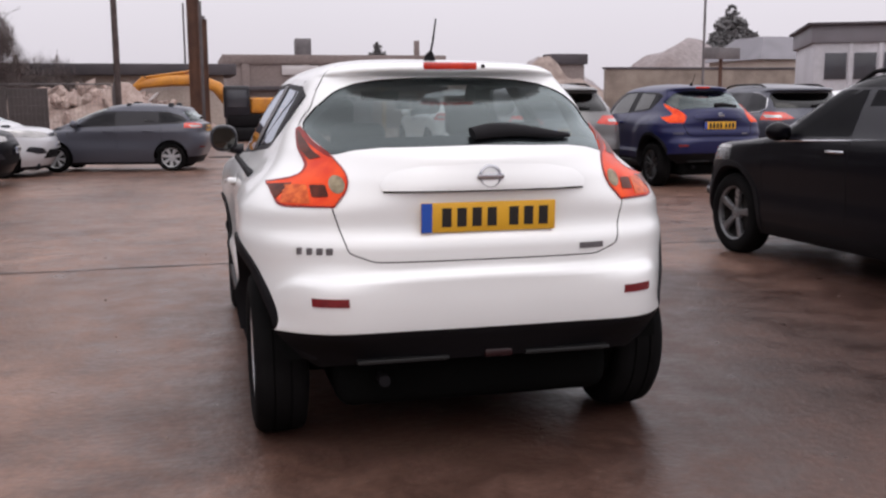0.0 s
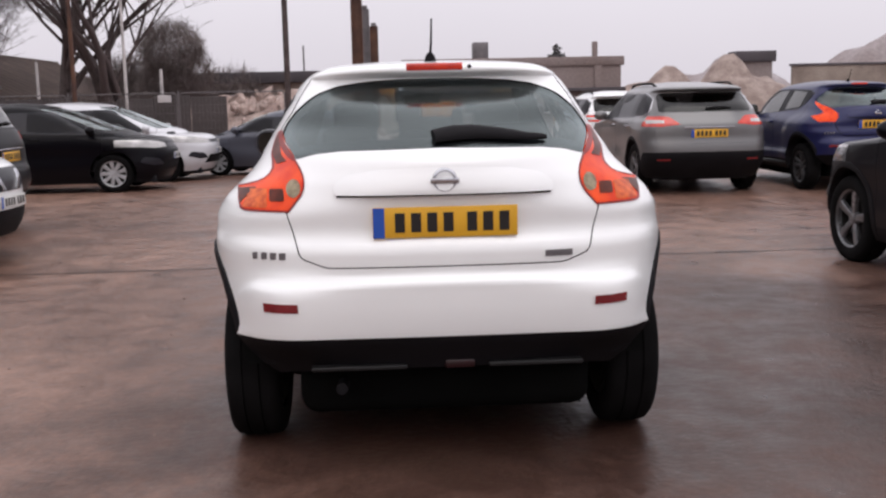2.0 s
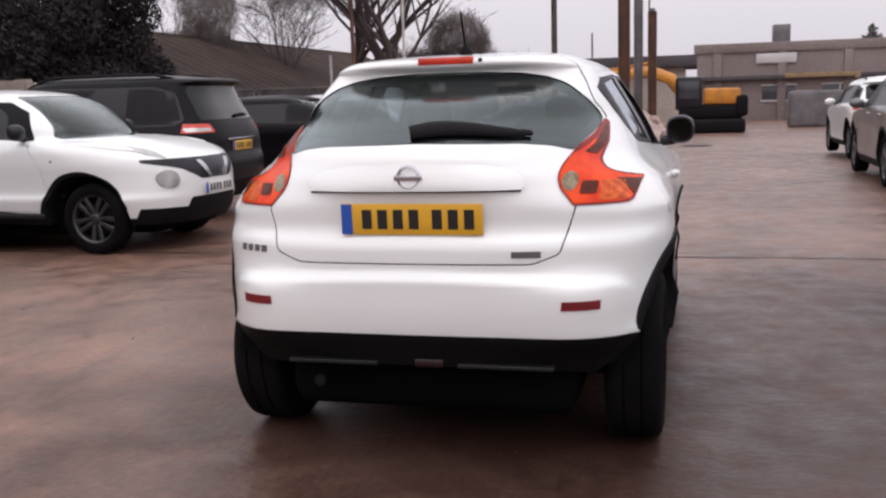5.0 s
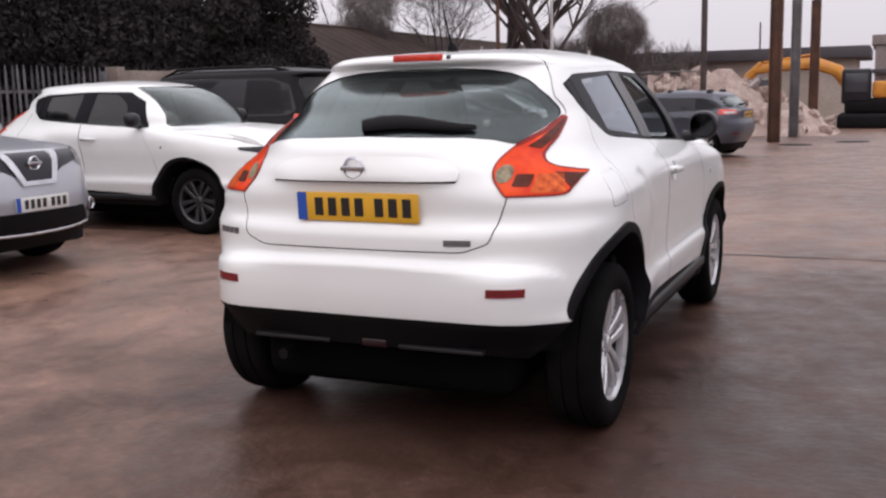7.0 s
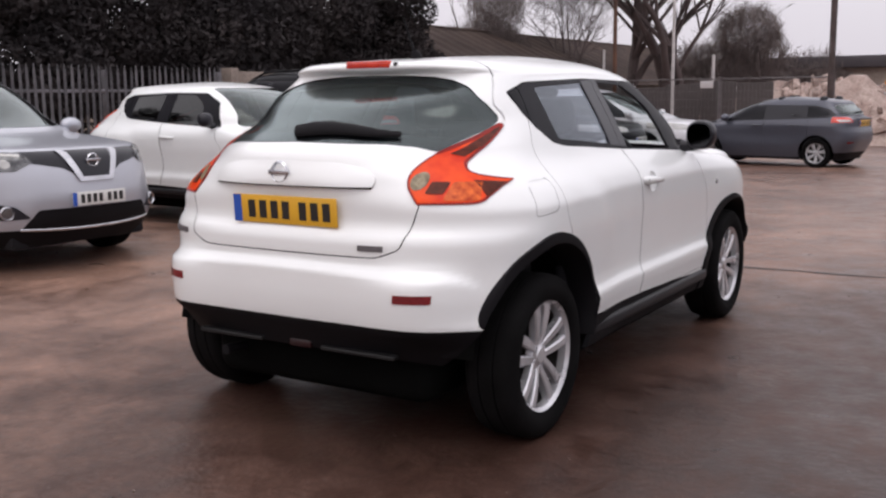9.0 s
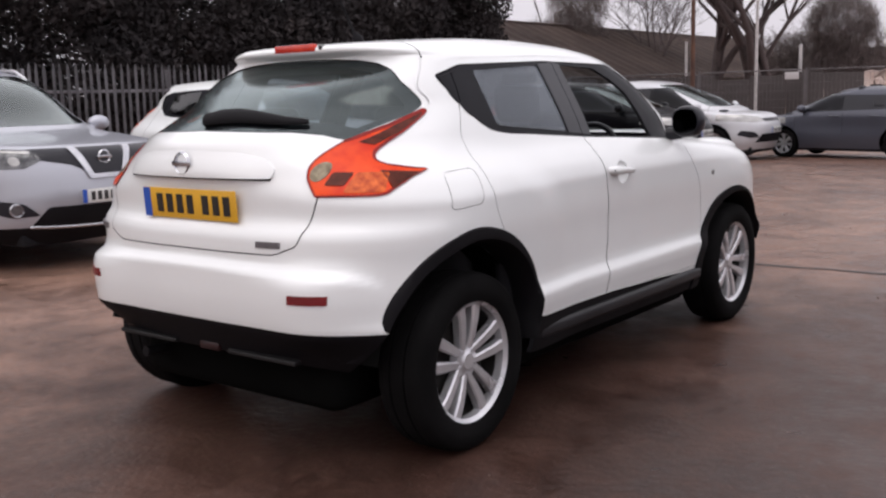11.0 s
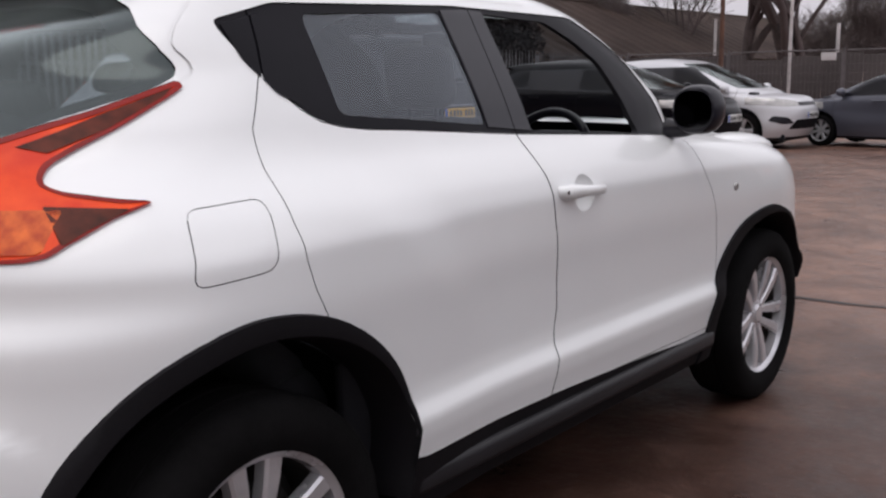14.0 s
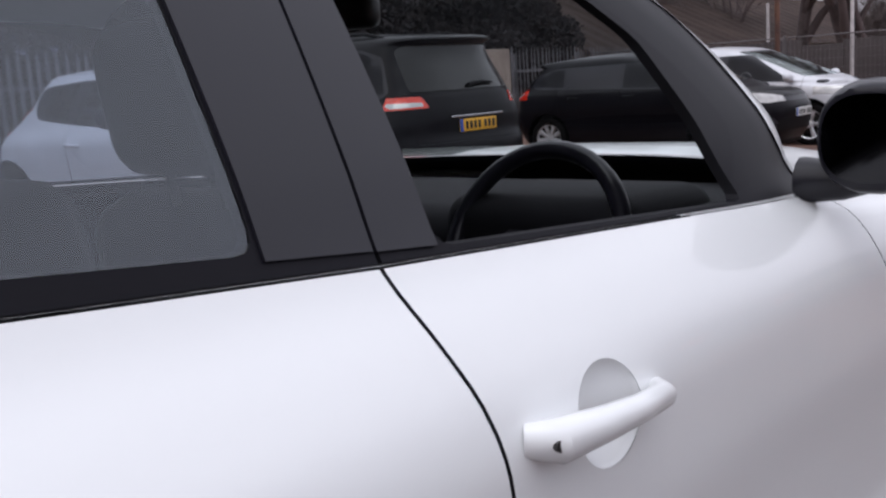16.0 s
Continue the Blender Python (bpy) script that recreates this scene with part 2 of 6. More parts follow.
def spline(*pairs):
    """A smooth curve through (x, y) pairs that doesn't overshoot."""
    xs, ys = np.array([p[0] for p in pairs], float), np.array([p[1] for p in pairs], float)
    h, d = np.diff(xs), np.diff(ys) / np.diff(xs)
    m = np.zeros(len(xs))
    for i in range(1, len(xs) - 1):
        if d[i - 1] * d[i] > 0:
            w1, w2 = 2 * h[i] + h[i - 1], h[i] + 2 * h[i - 1]
            m[i] = (w1 + w2) / (w1 / d[i - 1] + w2 / d[i])
    m[0], m[-1] = d[0], d[-1]

    def f(x):
        x = np.clip(np.asarray(x, float), xs[0], xs[-1])
        i = np.clip(np.searchsorted(xs, x) - 1, 0, len(h) - 1)
        t = (x - xs[i]) / h[i]
        return ((1 + 2 * t) * (1 - t) ** 2 * ys[i] + t * (1 - t) ** 2 * h[i] * m[i] + t * t * (3 - 2 * t) * ys[i + 1] + t * t * (t - 1) * h[i] * m[i + 1])
    return f


def rounded(poly, r, n=4):
    """A polygon with its corners rounded."""
    out, k = [], len(poly)
    for i in range(k):
        p0, p, p1 = (np.array(poly[j % k], float) for j in (i - 1, i, i + 1))
        a, b = p0 - p, p1 - p
        la, lb = np.linalg.norm(a), np.linalg.norm(b)
        c = min(r, 0.45 * la, 0.45 * lb)
        q0, q1 = p + a / la * c, p + b / lb * c
        for s in np.linspace(0, 1, n + 1):
            out.append(tuple((1 - s) ** 2 * q0 + 2 * s * (1 - s) * p + s * s * q1))
    return out


def inset(poly, d):
    """The polygon drawn in by d (out for a negative d)."""
    p = np.array(poly, float)
    area = 0.5 * np.sum(p[:, 0] * np.roll(p[:, 1], -1) - np.roll(p[:, 0], -1) * p[:, 1])
    e = np.roll(p, -1, 0) - p
    e /= np.linalg.norm(e, axis=1)[:, None] + 1e-12
    nrm = np.stack([-e[:, 1], e[:, 0]], 1) * np.sign(area)
    out = []
    for i in range(len(p)):
        s = nrm[i - 1] + nrm[i]
        out.append(tuple(p[i] + d * s / max(0.4, 1 + nrm[i - 1] @ nrm[i])))
    return out


def prism(poly, axis, lo, hi):
    """A polygon carried along an axis: 'x' takes (y, z), 'y' takes (x, z), 'z' takes (x, y)."""
    def at(p, s):
        return (s, p[0], p[1]) if axis == "x" else (p[0], s, p[1]) if axis == "y" else (p[0], p[1], s)
    bm = bmesh.new()
    a, b = [bm.verts.new(at(p, lo)) for p in poly], [bm.verts.new(at(p, hi)) for p in poly]
    bm.faces.new(a)
    bm.faces.new(b[::-1])
    for i in range(len(poly)):
        j = (i + 1) % len(poly)
        bm.faces.new((a[j], a[i], b[i], b[j]))
    bmesh.ops.recalc_face_normals(bm, faces=bm.faces)
    bmesh.ops.triangulate(bm, faces=[f for f in bm.faces if len(f.verts) > 4])
    me = bpy.data.meshes.new("prism")
    bm.to_mesh(me)
    bm.free()
    return me


bench = bpy.data.scenes.new("workbench")


def boolean(a, b, op):
    """a cut by b, worked out on a scene of its own that is removed at the end."""
    oa, ob = bpy.data.objects.new("tmp_a", a), bpy.data.objects.new("tmp_b", b)
    bench.collection.objects.link(oa)
    bench.collection.objects.link(ob)
    mod = oa.modifiers.new("cut", "BOOLEAN")
    mod.operation, mod.solver, mod.object = op, "MANIFOLD", ob
    layer = bench.view_layers[0]
    layer.update()
    me = bpy.data.meshes.new_from_object(oa.evaluated_get(layer.depsgraph))
    bpy.data.objects.remove(oa)
    bpy.data.objects.remove(ob)
    me.materials.clear()
    return me


def cut(a, *cutters):
    for c in cutters:
        a = boolean(a, c, "DIFFERENCE")
    return a


def common(a, *cutters):
    for c in cutters:
        a = boolean(a, c, "INTERSECT")
    return a


# ---------------------------------------------------------------- car bodies
class Skin:
    """A car's outer skin: level rings with rounded ends, from the sill to the roof.
    rear, front: how far back and forward the skin reaches at a height; side: half width at (y, z);
    tail, nose: length and squareness of the rounded ends by height."""

    def __init__(self, levels, rear, front, side, tail, nose, cols=(22, 80, 18), shape=None):
        self.rear, self.front, self.side, self.tail, self.nose = rear, front, side, tail, nose
        rows = []
        for z in levels:
            yr, yf = float(rear(z)), float(front(z))
            (lr, pr), (lf, pf) = tail(z), nose(z)
            k = min(1.0, 0.94 * (yf - yr) / (lr + lf))
            lr, lf = lr * k, lf * k
            t = np.linspace(0, np.pi / 2, cols[0] + 1)[:-1]
            y1, e1 = yr + lr * (1 - np.cos(t) ** (2 / pr)), np.sin(t) ** (2 / pr)
            y2 = np.linspace(yr + lr, yf - lf, cols[1])
            t = np.linspace(np.pi / 2, 0, cols[2] + 1)[1:]
            y3, e3 = yf - lf * (1 - np.cos(t) ** (2 / pf)), np.sin(t) ** (2 / pf)
            y = np.concatenate([y1, y2, y3])
            x = side(y, z) * np.concatenate([e1, np.ones(len(y2)), e3])
            x[0] = x[-1] = 0
            ring = np.stack([x, y, np.full(len(y), z)], 1)
            mirror = ring[-2:0:-1] * np.array([-1, 1, 1])
            rows.append(np.concatenate([ring, mirror]))
        self.v = np.array(rows)
        v = self.v

        def facing(v):
            m = np.cross(np.roll(v, -1, 1) - np.roll(v, 1, 1), np.gradient(v, axis=0))
            return m / (np.linalg.norm(m, axis=2)[:, :, None] + 1e-9)
        nrm = facing(v)
        if shape:
            v = self.v = shape(v, nrm)
            nrm = facing(v)
        self.n = nrm
        r, c = v.shape[:2]
        self.quads = [(i * c + j, i * c + (j + 1) % c, (i + 1) * c + (j + 1) % c, (i + 1) * c + j) for i in range(r - 1) for j in range(c)]
        self.flat_n, self.flat_v, self.quad_array, self.made = nrm.reshape(-1, 3), v.reshape(-1, 3), np.array(self.quads), {}
        from mathutils.bvhtree import BVHTree
        self.tree = BVHTree.FromPolygons([tuple(p) for p in v.reshape(-1, 3)], self.quads)

    def shell(self, out=0.0, inn=0.02):
        """A closed shell between the skin drawn in by out and by inn."""
        if (out, inn) in self.made:
            return self.made[out, inn]
        r, c = self.v.shape[:2]
        a, b = (self.v - self.n * out).reshape(-1, 3), (self.v - self.n * inn).reshape(-1, 3)
        k = len(a)
        top = self.v[-1].mean(0)
        verts = np.concatenate([a, b, [top - [0, 0, out]], [top - [0, 0, inn]]])
        faces = list(self.quads) + [tuple(k + q for q in f[::-1]) for f in self.quads]
        last = (r - 1) * c
        for j in range(c):
            j1 = (j + 1) % c
            faces += [(j1, j, k + j, k + j1), (last + j, last + j1, 2 * k), (k + last + j1, k + last + j, 2 * k + 1)]
        self.made[out, inn] = mesh_of(verts, faces)
        return self.made[out, inn]

    def dress(self, me, reach=0.03):
        """Shade a cut piece as smoothly as the skin; faces that aren't on the skin take the second material."""
        n = len(me.vertices)
        co = np.empty(n * 3)
        me.vertices.foreach_get("co", co)
        co = co.reshape(-1, 3)
        find = self.tree.find_nearest
        q = self.quad_array[[find(p)[2] for p in co.tolist()]]
        w = 1 / (1e-6 + ((self.flat_v[q] - co[:, None, :]) ** 2).sum(2))
        vn = (self.flat_n[q] * w[:, :, None]).sum(1)
        vn /= np.linalg.norm(vn, axis=1)[:, None] + 1e-9
        count = len(me.polygons)
        fn, total = np.empty(count * 3), np.empty(count, int)
        me.polygons.foreach_get("normal", fn)
        me.polygons.foreach_get("loop_total", total)
        fn = fn.reshape(-1, 3)
        me.polygons.foreach_set("use_smooth", [True] * count)
        vert = np.empty(len(me.loops), int)
        me.loops.foreach_get("vertex_index", vert)
        face = np.repeat(np.arange(count), total)
        dot = (fn[face] * vn[vert]).sum(1)
        low = np.full(count, 2.0)
        np.minimum.at(low, face, dot)
        starts = np.concatenate([[0], np.cumsum(total)[:-1]])
        # gap sides take the dark inner colour too, painting shade into the seams
        inner = (low < 0.5).astype(int)
        normals = np.where((low > 0.55)[face][:, None], vn[vert], fn[face]).tolist()
        me.polygons.foreach_set("material_index", inner)
        me.normals_split_custom_set(normals)
        return me

    def at_side(self, y, z):
        """The skin's half width at (y, z), ends included."""
        yr, yf = float(self.rear(z)), float(self.front(z))
        (lr, pr), (lf, pf) = self.tail(z), self.nose(z)
        k = min(1.0, 0.94 * (yf - yr) / (lr + lf))
        e = 1.0
        if y < yr + lr * k:
            e = max(0.0, 1 - max(0.0, min(1.0, 1 - (y - yr) / (lr * k))) ** pr) ** (1 / pr)
        elif y > yf - lf * k:
            e = max(0.0, 1 - max(0.0, min(1.0, 1 - (yf - y) / (lf * k))) ** pf) ** (1 / pf)
        return float(self.side(np.array([y]), z)[0]) * e

    def hit(self, origin, way):
        p, nr, f, d = self.tree.ray_cast(Vector(origin), Vector(way).normalized())
        return p, nr


def arch_trim(skin, cy, cz, r_out, r_in, side, a0=-25, a1=205, proud=0.012, n=40):
    """A wheel-arch trim band that follows the skin: r_out, r_in are curves of the angle in degrees (0 forward, 90 up)."""
    bm = bmesh.new()
    rings = []
    for k in range(n + 1):
        a = a0 + (a1 - a0) * k / n
        c, s = math.cos(radians(a)), math.sin(radians(a))
        row = []
        ro, ri = float(r_out(a)), float(r_in(a))
        for r, p in ((ro, -0.01), (ro - 0.004, proud * 0.8), (ro - 0.5 * (ro - ri), proud), (ri + 0.006, proud * 0.8), (ri, -0.012), (ri - 0.012, -0.06), (ri - 0.012, -0.13)):
            y, z = cy + r * c, cz + r * s
            rr = min(r, ri) if p < -0.03 else r
            x = skin.at_side(cy + rr * c, max(0.24, cz + rr * s)) + p
            row.append(bm.verts.new((side * x, y, z)))
        rings.append(row)
    for a, b in zip(rings, rings[1:]):
        for i in range(len(a) - 1):
            bm.faces.new((a[i], a[i + 1], b[i + 1], b[i]))
    bmesh.ops.recalc_face_normals(bm, faces=bm.faces)
    return smooth_by_angle(bm, 50)


def wheel(parent, at, side, R=0.334, rim_r=0.222, width=0.215, spokes=5, pairs=True, rim_mat=None, turn=0.0, tyre_mat=None):
    """A wheel: hub disc, tyre and rim; its outer face looks along side * x."""
    w = width / 2
    hub = lathe([(0.001, w * 0.2), (0.15, w * 0.2), (rim_r - 0.03, -w * 0.3), (rim_r - 0.03, -w * 0.9), (0.001, -w * 0.9)], 28)
    ob = part("wheel", hub, M_hub, parent)
    ob.matrix_basis = Matrix.Translation(at) @ Matrix.Rotation(0 if side > 0 else math.pi, 4, "Z") @ Matrix.Rotation(turn, 4, "X")
    t = lathe([(rim_r + 0.004, w * 0.86), (rim_r + 0.03, w * 0.98), (R - 0.055, w * 1.0), (R - 0.022, w * 0.93), (R - 0.006, w * 0.80), (R, w * 0.55),
               (R, w * 0.34), (R - 0.008, w * 0.33), (R - 0.008, w * 0.27), (R, w * 0.26), (R, -w * 0.26), (R - 0.008, -w * 0.27), (R - 0.008, -w * 0.33), (R, -w * 0.34),
               (R, -w * 0.55), (R - 0.006, -w * 0.8), (R - 0.022, -w * 0.93), (R - 0.06, -w), (rim_r, -w * 0.85)], 56)
    part("tyre", t, tyre_mat or M_tyre, ob)
    # near-black barrel behind the spokes, so the gaps come out dark
    part("barrel", lathe([(rim_r - 0.03, -w * 0.8), (rim_r - 0.014, w * 0.42), (rim_r - 0.006, w * 0.42), (rim_r - 0.004, -w * 0.8)], 48, closed=True), M_hub, ob)
    rim = lathe([(rim_r - 0.013, w * 0.44), (rim_r - 0.011, w * 0.74), (rim_r + 0.006, w * 0.86), (rim_r + 0.008, w * 0.8), (rim_r - 0.003, w * 0.44)], 56, closed=True)
    lathe([(0.001, w * 0.66), (0.03, w * 0.66), (0.036, w * 0.6), (0.06, w * 0.56), (0.07, w * 0.3), (0.001, w * 0.3)], 24, rim)
    for i in range(spokes):
        for off in ((-0.25, 0.25) if pairs else (0.0,)):
            a = i * math.tau / spokes
            c, s = math.cos(a), math.sin(a)
            own = bmesh.new()
            rows = []
            for f in (0.0, 0.35, 0.7, 1.0):
                r = 0.045 + (rim_r - 0.055) * f
                tang = off * (0.085 + 0.105 * f) if pairs else 0.0
                half = (0.0145 + 0.0095 * f) if pairs else 0.022 + 0.014 * f
                x = w * (0.58 + 0.16 * math.sin(f * 1.9))
                rows.append([own.verts.new((xx, r * c - (tang + h) * s, r * s + (tang + h) * c)) for h, xx in ((-half, x - 0.035), (-half, x - 0.006), (-half * 0.7, x), (half * 0.7, x), (half, x - 0.006), (half, x - 0.035))])
            for p, q in zip(rows, rows[1:]):
                for k in range(6):
                    own.faces.new((p[k], p[(k + 1) % 6], q[(k + 1) % 6], q[k]))
            bmesh.ops.recalc_face_normals(own, faces=own.faces)
            smooth_by_angle(own, 30)
            add_to(rim, own)
    for i in range(5):
        a = (i + 0.5) * math.tau / 5
        tube([(w * 0.5, 0.032 * math.cos(a) * 1.5, 0.032 * math.sin(a) * 1.5), (w * 0.62, 0.032 * math.cos(a) * 1.5, 0.032 * math.sin(a) * 1.5)], 0.007, 6, rim)
    part("rim", rim, rim_mat or M_alloy, ob)
    return ob


def liner(parent, at, side, r=0.43, depth=0.32):
    """The dark inner lining over a wheel."""
    bm = lathe([(r, 0.0), (r, -depth), (0.05, -depth)], 40)
    low = [f for f in bm.faces if f.calc_center_median().z < 0.05]
    bmesh.ops.delete(bm, geom=low, context="FACES")
    ob = part("wheel_arch_liner", bm, M_liner, parent)
    ob.matrix_basis = Matrix.Translation(at) @ Matrix.Rotation(0 if side > 0 else math.pi, 4, "Z")
    return ob


def number_plate(parent, m, mat, w=0.52, h=0.111, bars=True):
    """A number plate with a blue band and plain bars; its face looks along its own -y."""
    ob = part("number_plate", block(-w / 2, w / 2, 0, 0.008, -h / 2, h / 2, 0.003), mat, parent)
    ob.matrix_basis = m
    part("band", block(-w / 2 + 0.001, -w / 2 + 0.042, -0.0015, 0.001, -h / 2 + 0.001, h / 2 - 0.001), M_band, ob, "blue band on the plate")
    if bars:
        x = -w / 2 + 0.075
        for i in range(7):
            part("bar", block(x + 0.004, x + 0.040, -0.0018, 0.001, -0.035, 0.035), M_bar, ob)
            x += 0.058 if i != 3 else 0.085
    return ob


def repaint(car, m, old, fresh, label):
    """A copy of a car at the pose m in another colour."""
    twin = copy_thing(car, m)
    for ob in twin.children_recursive:
        if ob.data and any(x == old for x in ob.data.materials):
            ob.data = ob.data.copy()
            for i, x in enumerate(ob.data.materials):
                if x == old:
                    ob.data.materials[i] = fresh
    return tagged(twin, label)

# ---------------------------------------------------------------- ground
def ground_material():
    m = bpy.data.materials.new("wet_muddy_tarmac")
    m.use_nodes = True
    n, l = m.node_tree.nodes, m.node_tree.links
    b = n["Principled BSDF"]
    tc = n.new("ShaderNodeTexCoord")

    def noise_at(scale, detail=5, rough=0.55):
        t = n.new("ShaderNodeTexNoise")
        t.inputs["Scale"].default_value, t.inputs["Detail"].default_value, t.inputs["Roughness"].default_value = scale, detail, rough
        l.new(tc.outputs["Object"], t.inputs["Vector"])
        return t

    def ramp(src, p0, p1, c0, c1):
        r = n.new("ShaderNodeValToRGB")
        r.color_ramp.elements[0].position, r.color_ramp.elements[1].position = p0, p1
        r.color_ramp.elements[0].color, r.color_ramp.elements[1].color = (*c0, 1), (*c1, 1)
        l.new(src.outputs["Fac"], r.inputs[0])
        return r

    def mix(kind, fac, a, bb):
        x = n.new("ShaderNodeMixRGB")
        x.blend_type = kind
        if isinstance(fac, float):
            x.inputs[0].default_value = fac
        else:
            l.new(fac.outputs[0], x.inputs[0])
        l.new(a.outputs[0], x.inputs[1])
        l.new(bb.outputs[0], x.inputs[2])
        return x
    wide, mid, grain, pebble, blot = noise_at(0.20, 6), noise_at(1.1, 7, 0.6), noise_at(24, 4), noise_at(60, 3), noise_at(3.6, 8, 0.68)
    base = ramp(wide, 0.36, 0.62, (0.152, 0.080, 0.059), (0.280, 0.166, 0.124))
    patch = ramp(mid, 0.36, 0.62, (0.42, 0.40, 0.40), (1.0, 1.0, 1.0))
    mottle = ramp(blot, 0.38, 0.60, (0.55, 0.53, 0.53), (1.10, 1.08, 1.07))
    speck = ramp(pebble, 0.64, 0.72, (0.0, 0.0, 0.0), (1, 1, 1))
    stone = n.new("ShaderNodeRGB")
    stone.outputs[0].default_value = (0.30, 0.26, 0.24, 1)
    col = mix("MULTIPLY", 0.75, base, patch)
    col = mix("MULTIPLY", 0.6, col, mottle)
    # a darker wet stretch beside the car, ragged-edged; shade by and under it painted in
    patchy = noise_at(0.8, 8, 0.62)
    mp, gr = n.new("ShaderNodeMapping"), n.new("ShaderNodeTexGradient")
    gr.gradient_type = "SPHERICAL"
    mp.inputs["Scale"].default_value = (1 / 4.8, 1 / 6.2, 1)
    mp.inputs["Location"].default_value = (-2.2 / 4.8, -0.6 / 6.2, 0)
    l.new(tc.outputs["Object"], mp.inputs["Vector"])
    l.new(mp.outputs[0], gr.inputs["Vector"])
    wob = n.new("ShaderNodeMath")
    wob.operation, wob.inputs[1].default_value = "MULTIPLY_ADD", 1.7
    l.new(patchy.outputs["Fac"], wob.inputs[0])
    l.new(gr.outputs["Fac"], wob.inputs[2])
    wet_shade = n.new("ShaderNodeMapRange")
    wet_shade.inputs["From Min"].default_value, wet_shade.inputs["From Max"].default_value = 0.95, 1.38
    l.new(wob.outputs[0], wet_shade.inputs["Value"])
    wet_shade_tint = n.new("ShaderNodeRGB")
    wet_shade_tint.outputs[0].default_value = (0.37, 0.342, 0.352, 1)
    col = mix("MULTIPLY", wet_shade, col, wet_shade_tint)
    g = n.new("ShaderNodeMixRGB")
    g.blend_type, g.inputs[0].default_value = "OVERLAY", 0.55
    l.new(col.outputs[0], g.inputs[1])
    l.new(grain.outputs["Fac"], g.inputs[2])
    half = n.new("ShaderNodeMath")
    half.operation = "MULTIPLY"
    half.inputs[1].default_value = 0.35
    l.new(speck.outputs[0], half.inputs[0])
    fin = mix("MIX", half, g, stone)
    l.new(fin.outputs[0], b.inputs["Base Color"])
    wet = ramp(blot, 0.34, 0.62, (0.27, 0.27, 0.27), (0.52, 0.52, 0.52))
    l.new(wet.outputs[0], b.inputs["Roughness"])
    # the painted dark stretch also mirrors less sky
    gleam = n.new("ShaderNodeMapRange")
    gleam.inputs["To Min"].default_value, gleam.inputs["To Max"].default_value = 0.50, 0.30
    l.new(wet_shade.outputs[0], gleam.inputs["Value"])
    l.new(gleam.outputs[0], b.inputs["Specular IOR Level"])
    bp, bp2 = n.new("ShaderNodeBump"), n.new("ShaderNodeBump")
    bp.inputs["Strength"].default_value, bp.inputs["Distance"].default_value = 0.35, 0.012
    bp2.inputs["Strength"].default_value, bp2.inputs["Distance"].default_value = 0.22, 0.04
    l.new(grain.outputs["Fac"], bp.inputs["Height"])
    l.new(mid.outputs["Fac"], bp2.inputs["Height"])
    l.new(bp2.outputs[0], bp.inputs["Normal"])
    l.new(bp.outputs[0], b.inputs["Normal"])
    return m


def fall(y):
    """The yard drops gently away beyond the first row of cars."""
    return -0.016 * min(max(0.0, y - 13.0), 45.0)


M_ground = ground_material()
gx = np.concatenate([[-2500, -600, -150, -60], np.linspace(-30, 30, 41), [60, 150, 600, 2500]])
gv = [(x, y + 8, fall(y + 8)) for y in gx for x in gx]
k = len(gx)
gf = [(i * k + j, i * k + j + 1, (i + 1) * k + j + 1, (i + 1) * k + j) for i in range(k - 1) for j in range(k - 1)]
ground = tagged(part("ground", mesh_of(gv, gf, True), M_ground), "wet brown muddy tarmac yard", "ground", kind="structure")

# ---------------------------------------------------------------- the small crossover
JUKE_REAR = spline((0.22, 0.36), (0.30, 0.27), (0.40, 0.20), (0.50, 0.172), (0.56, 0.158), (0.64, 0.152), (0.70, 0.152), (0.76, 0.150), (0.80, 0.147), (0.835, 0.148), (0.862, 0.160),
                   (0.885, 0.180), (0.92, 0.187), (1.0, 0.18), (1.09, 0.168), (1.14, 0.174), (1.17, 0.195), (1.20, 0.245), (1.33, 0.505), (1.462, 0.782), (1.466, 0.780), (1.472, 0.766), (1.482, 0.744), (1.495, 0.736),
                   (1.51, 0.744), (1.522, 0.81), (1.538, 1.02), (1.555, 1.32), (1.57, 1.68))
JUKE_FRONT = spline((0.22, 4.01), (0.40, 4.11), (0.60, 4.13), (0.75, 4.12), (0.86, 4.07), (0.93, 3.97), (0.98, 3.80), (1.02, 3.56), (1.045, 3.26), (1.065, 3.10), (1.15, 3.01),
                    (1.30, 2.84), (1.40, 2.68), (1.48, 2.49), (1.53, 2.26), (1.555, 2.05), (1.57, 1.82))
JUKE_HALF = spline((0.22, 0.80), (0.30, 0.842), (0.38, 0.857), (0.44, 0.864), (0.485, 0.871), (0.515, 0.872), (0.533, 0.864), (0.557, 0.851), (0.60, 0.845), (0.72, 0.850), (0.86, 0.862), (0.94, 0.862), (1.0, 0.848), (1.05, 0.818),
                   (1.105, 0.775), (1.2, 0.728), (1.3, 0.672), (1.4, 0.612), (1.44, 0.588), (1.48, 0.548), (1.51, 0.495), (1.535, 0.42), (1.555, 0.30), (1.57, 0.10))


def ease(t):
    t = np.clip(t, 0, 1)
    return t * t * (3 - 2 * t)


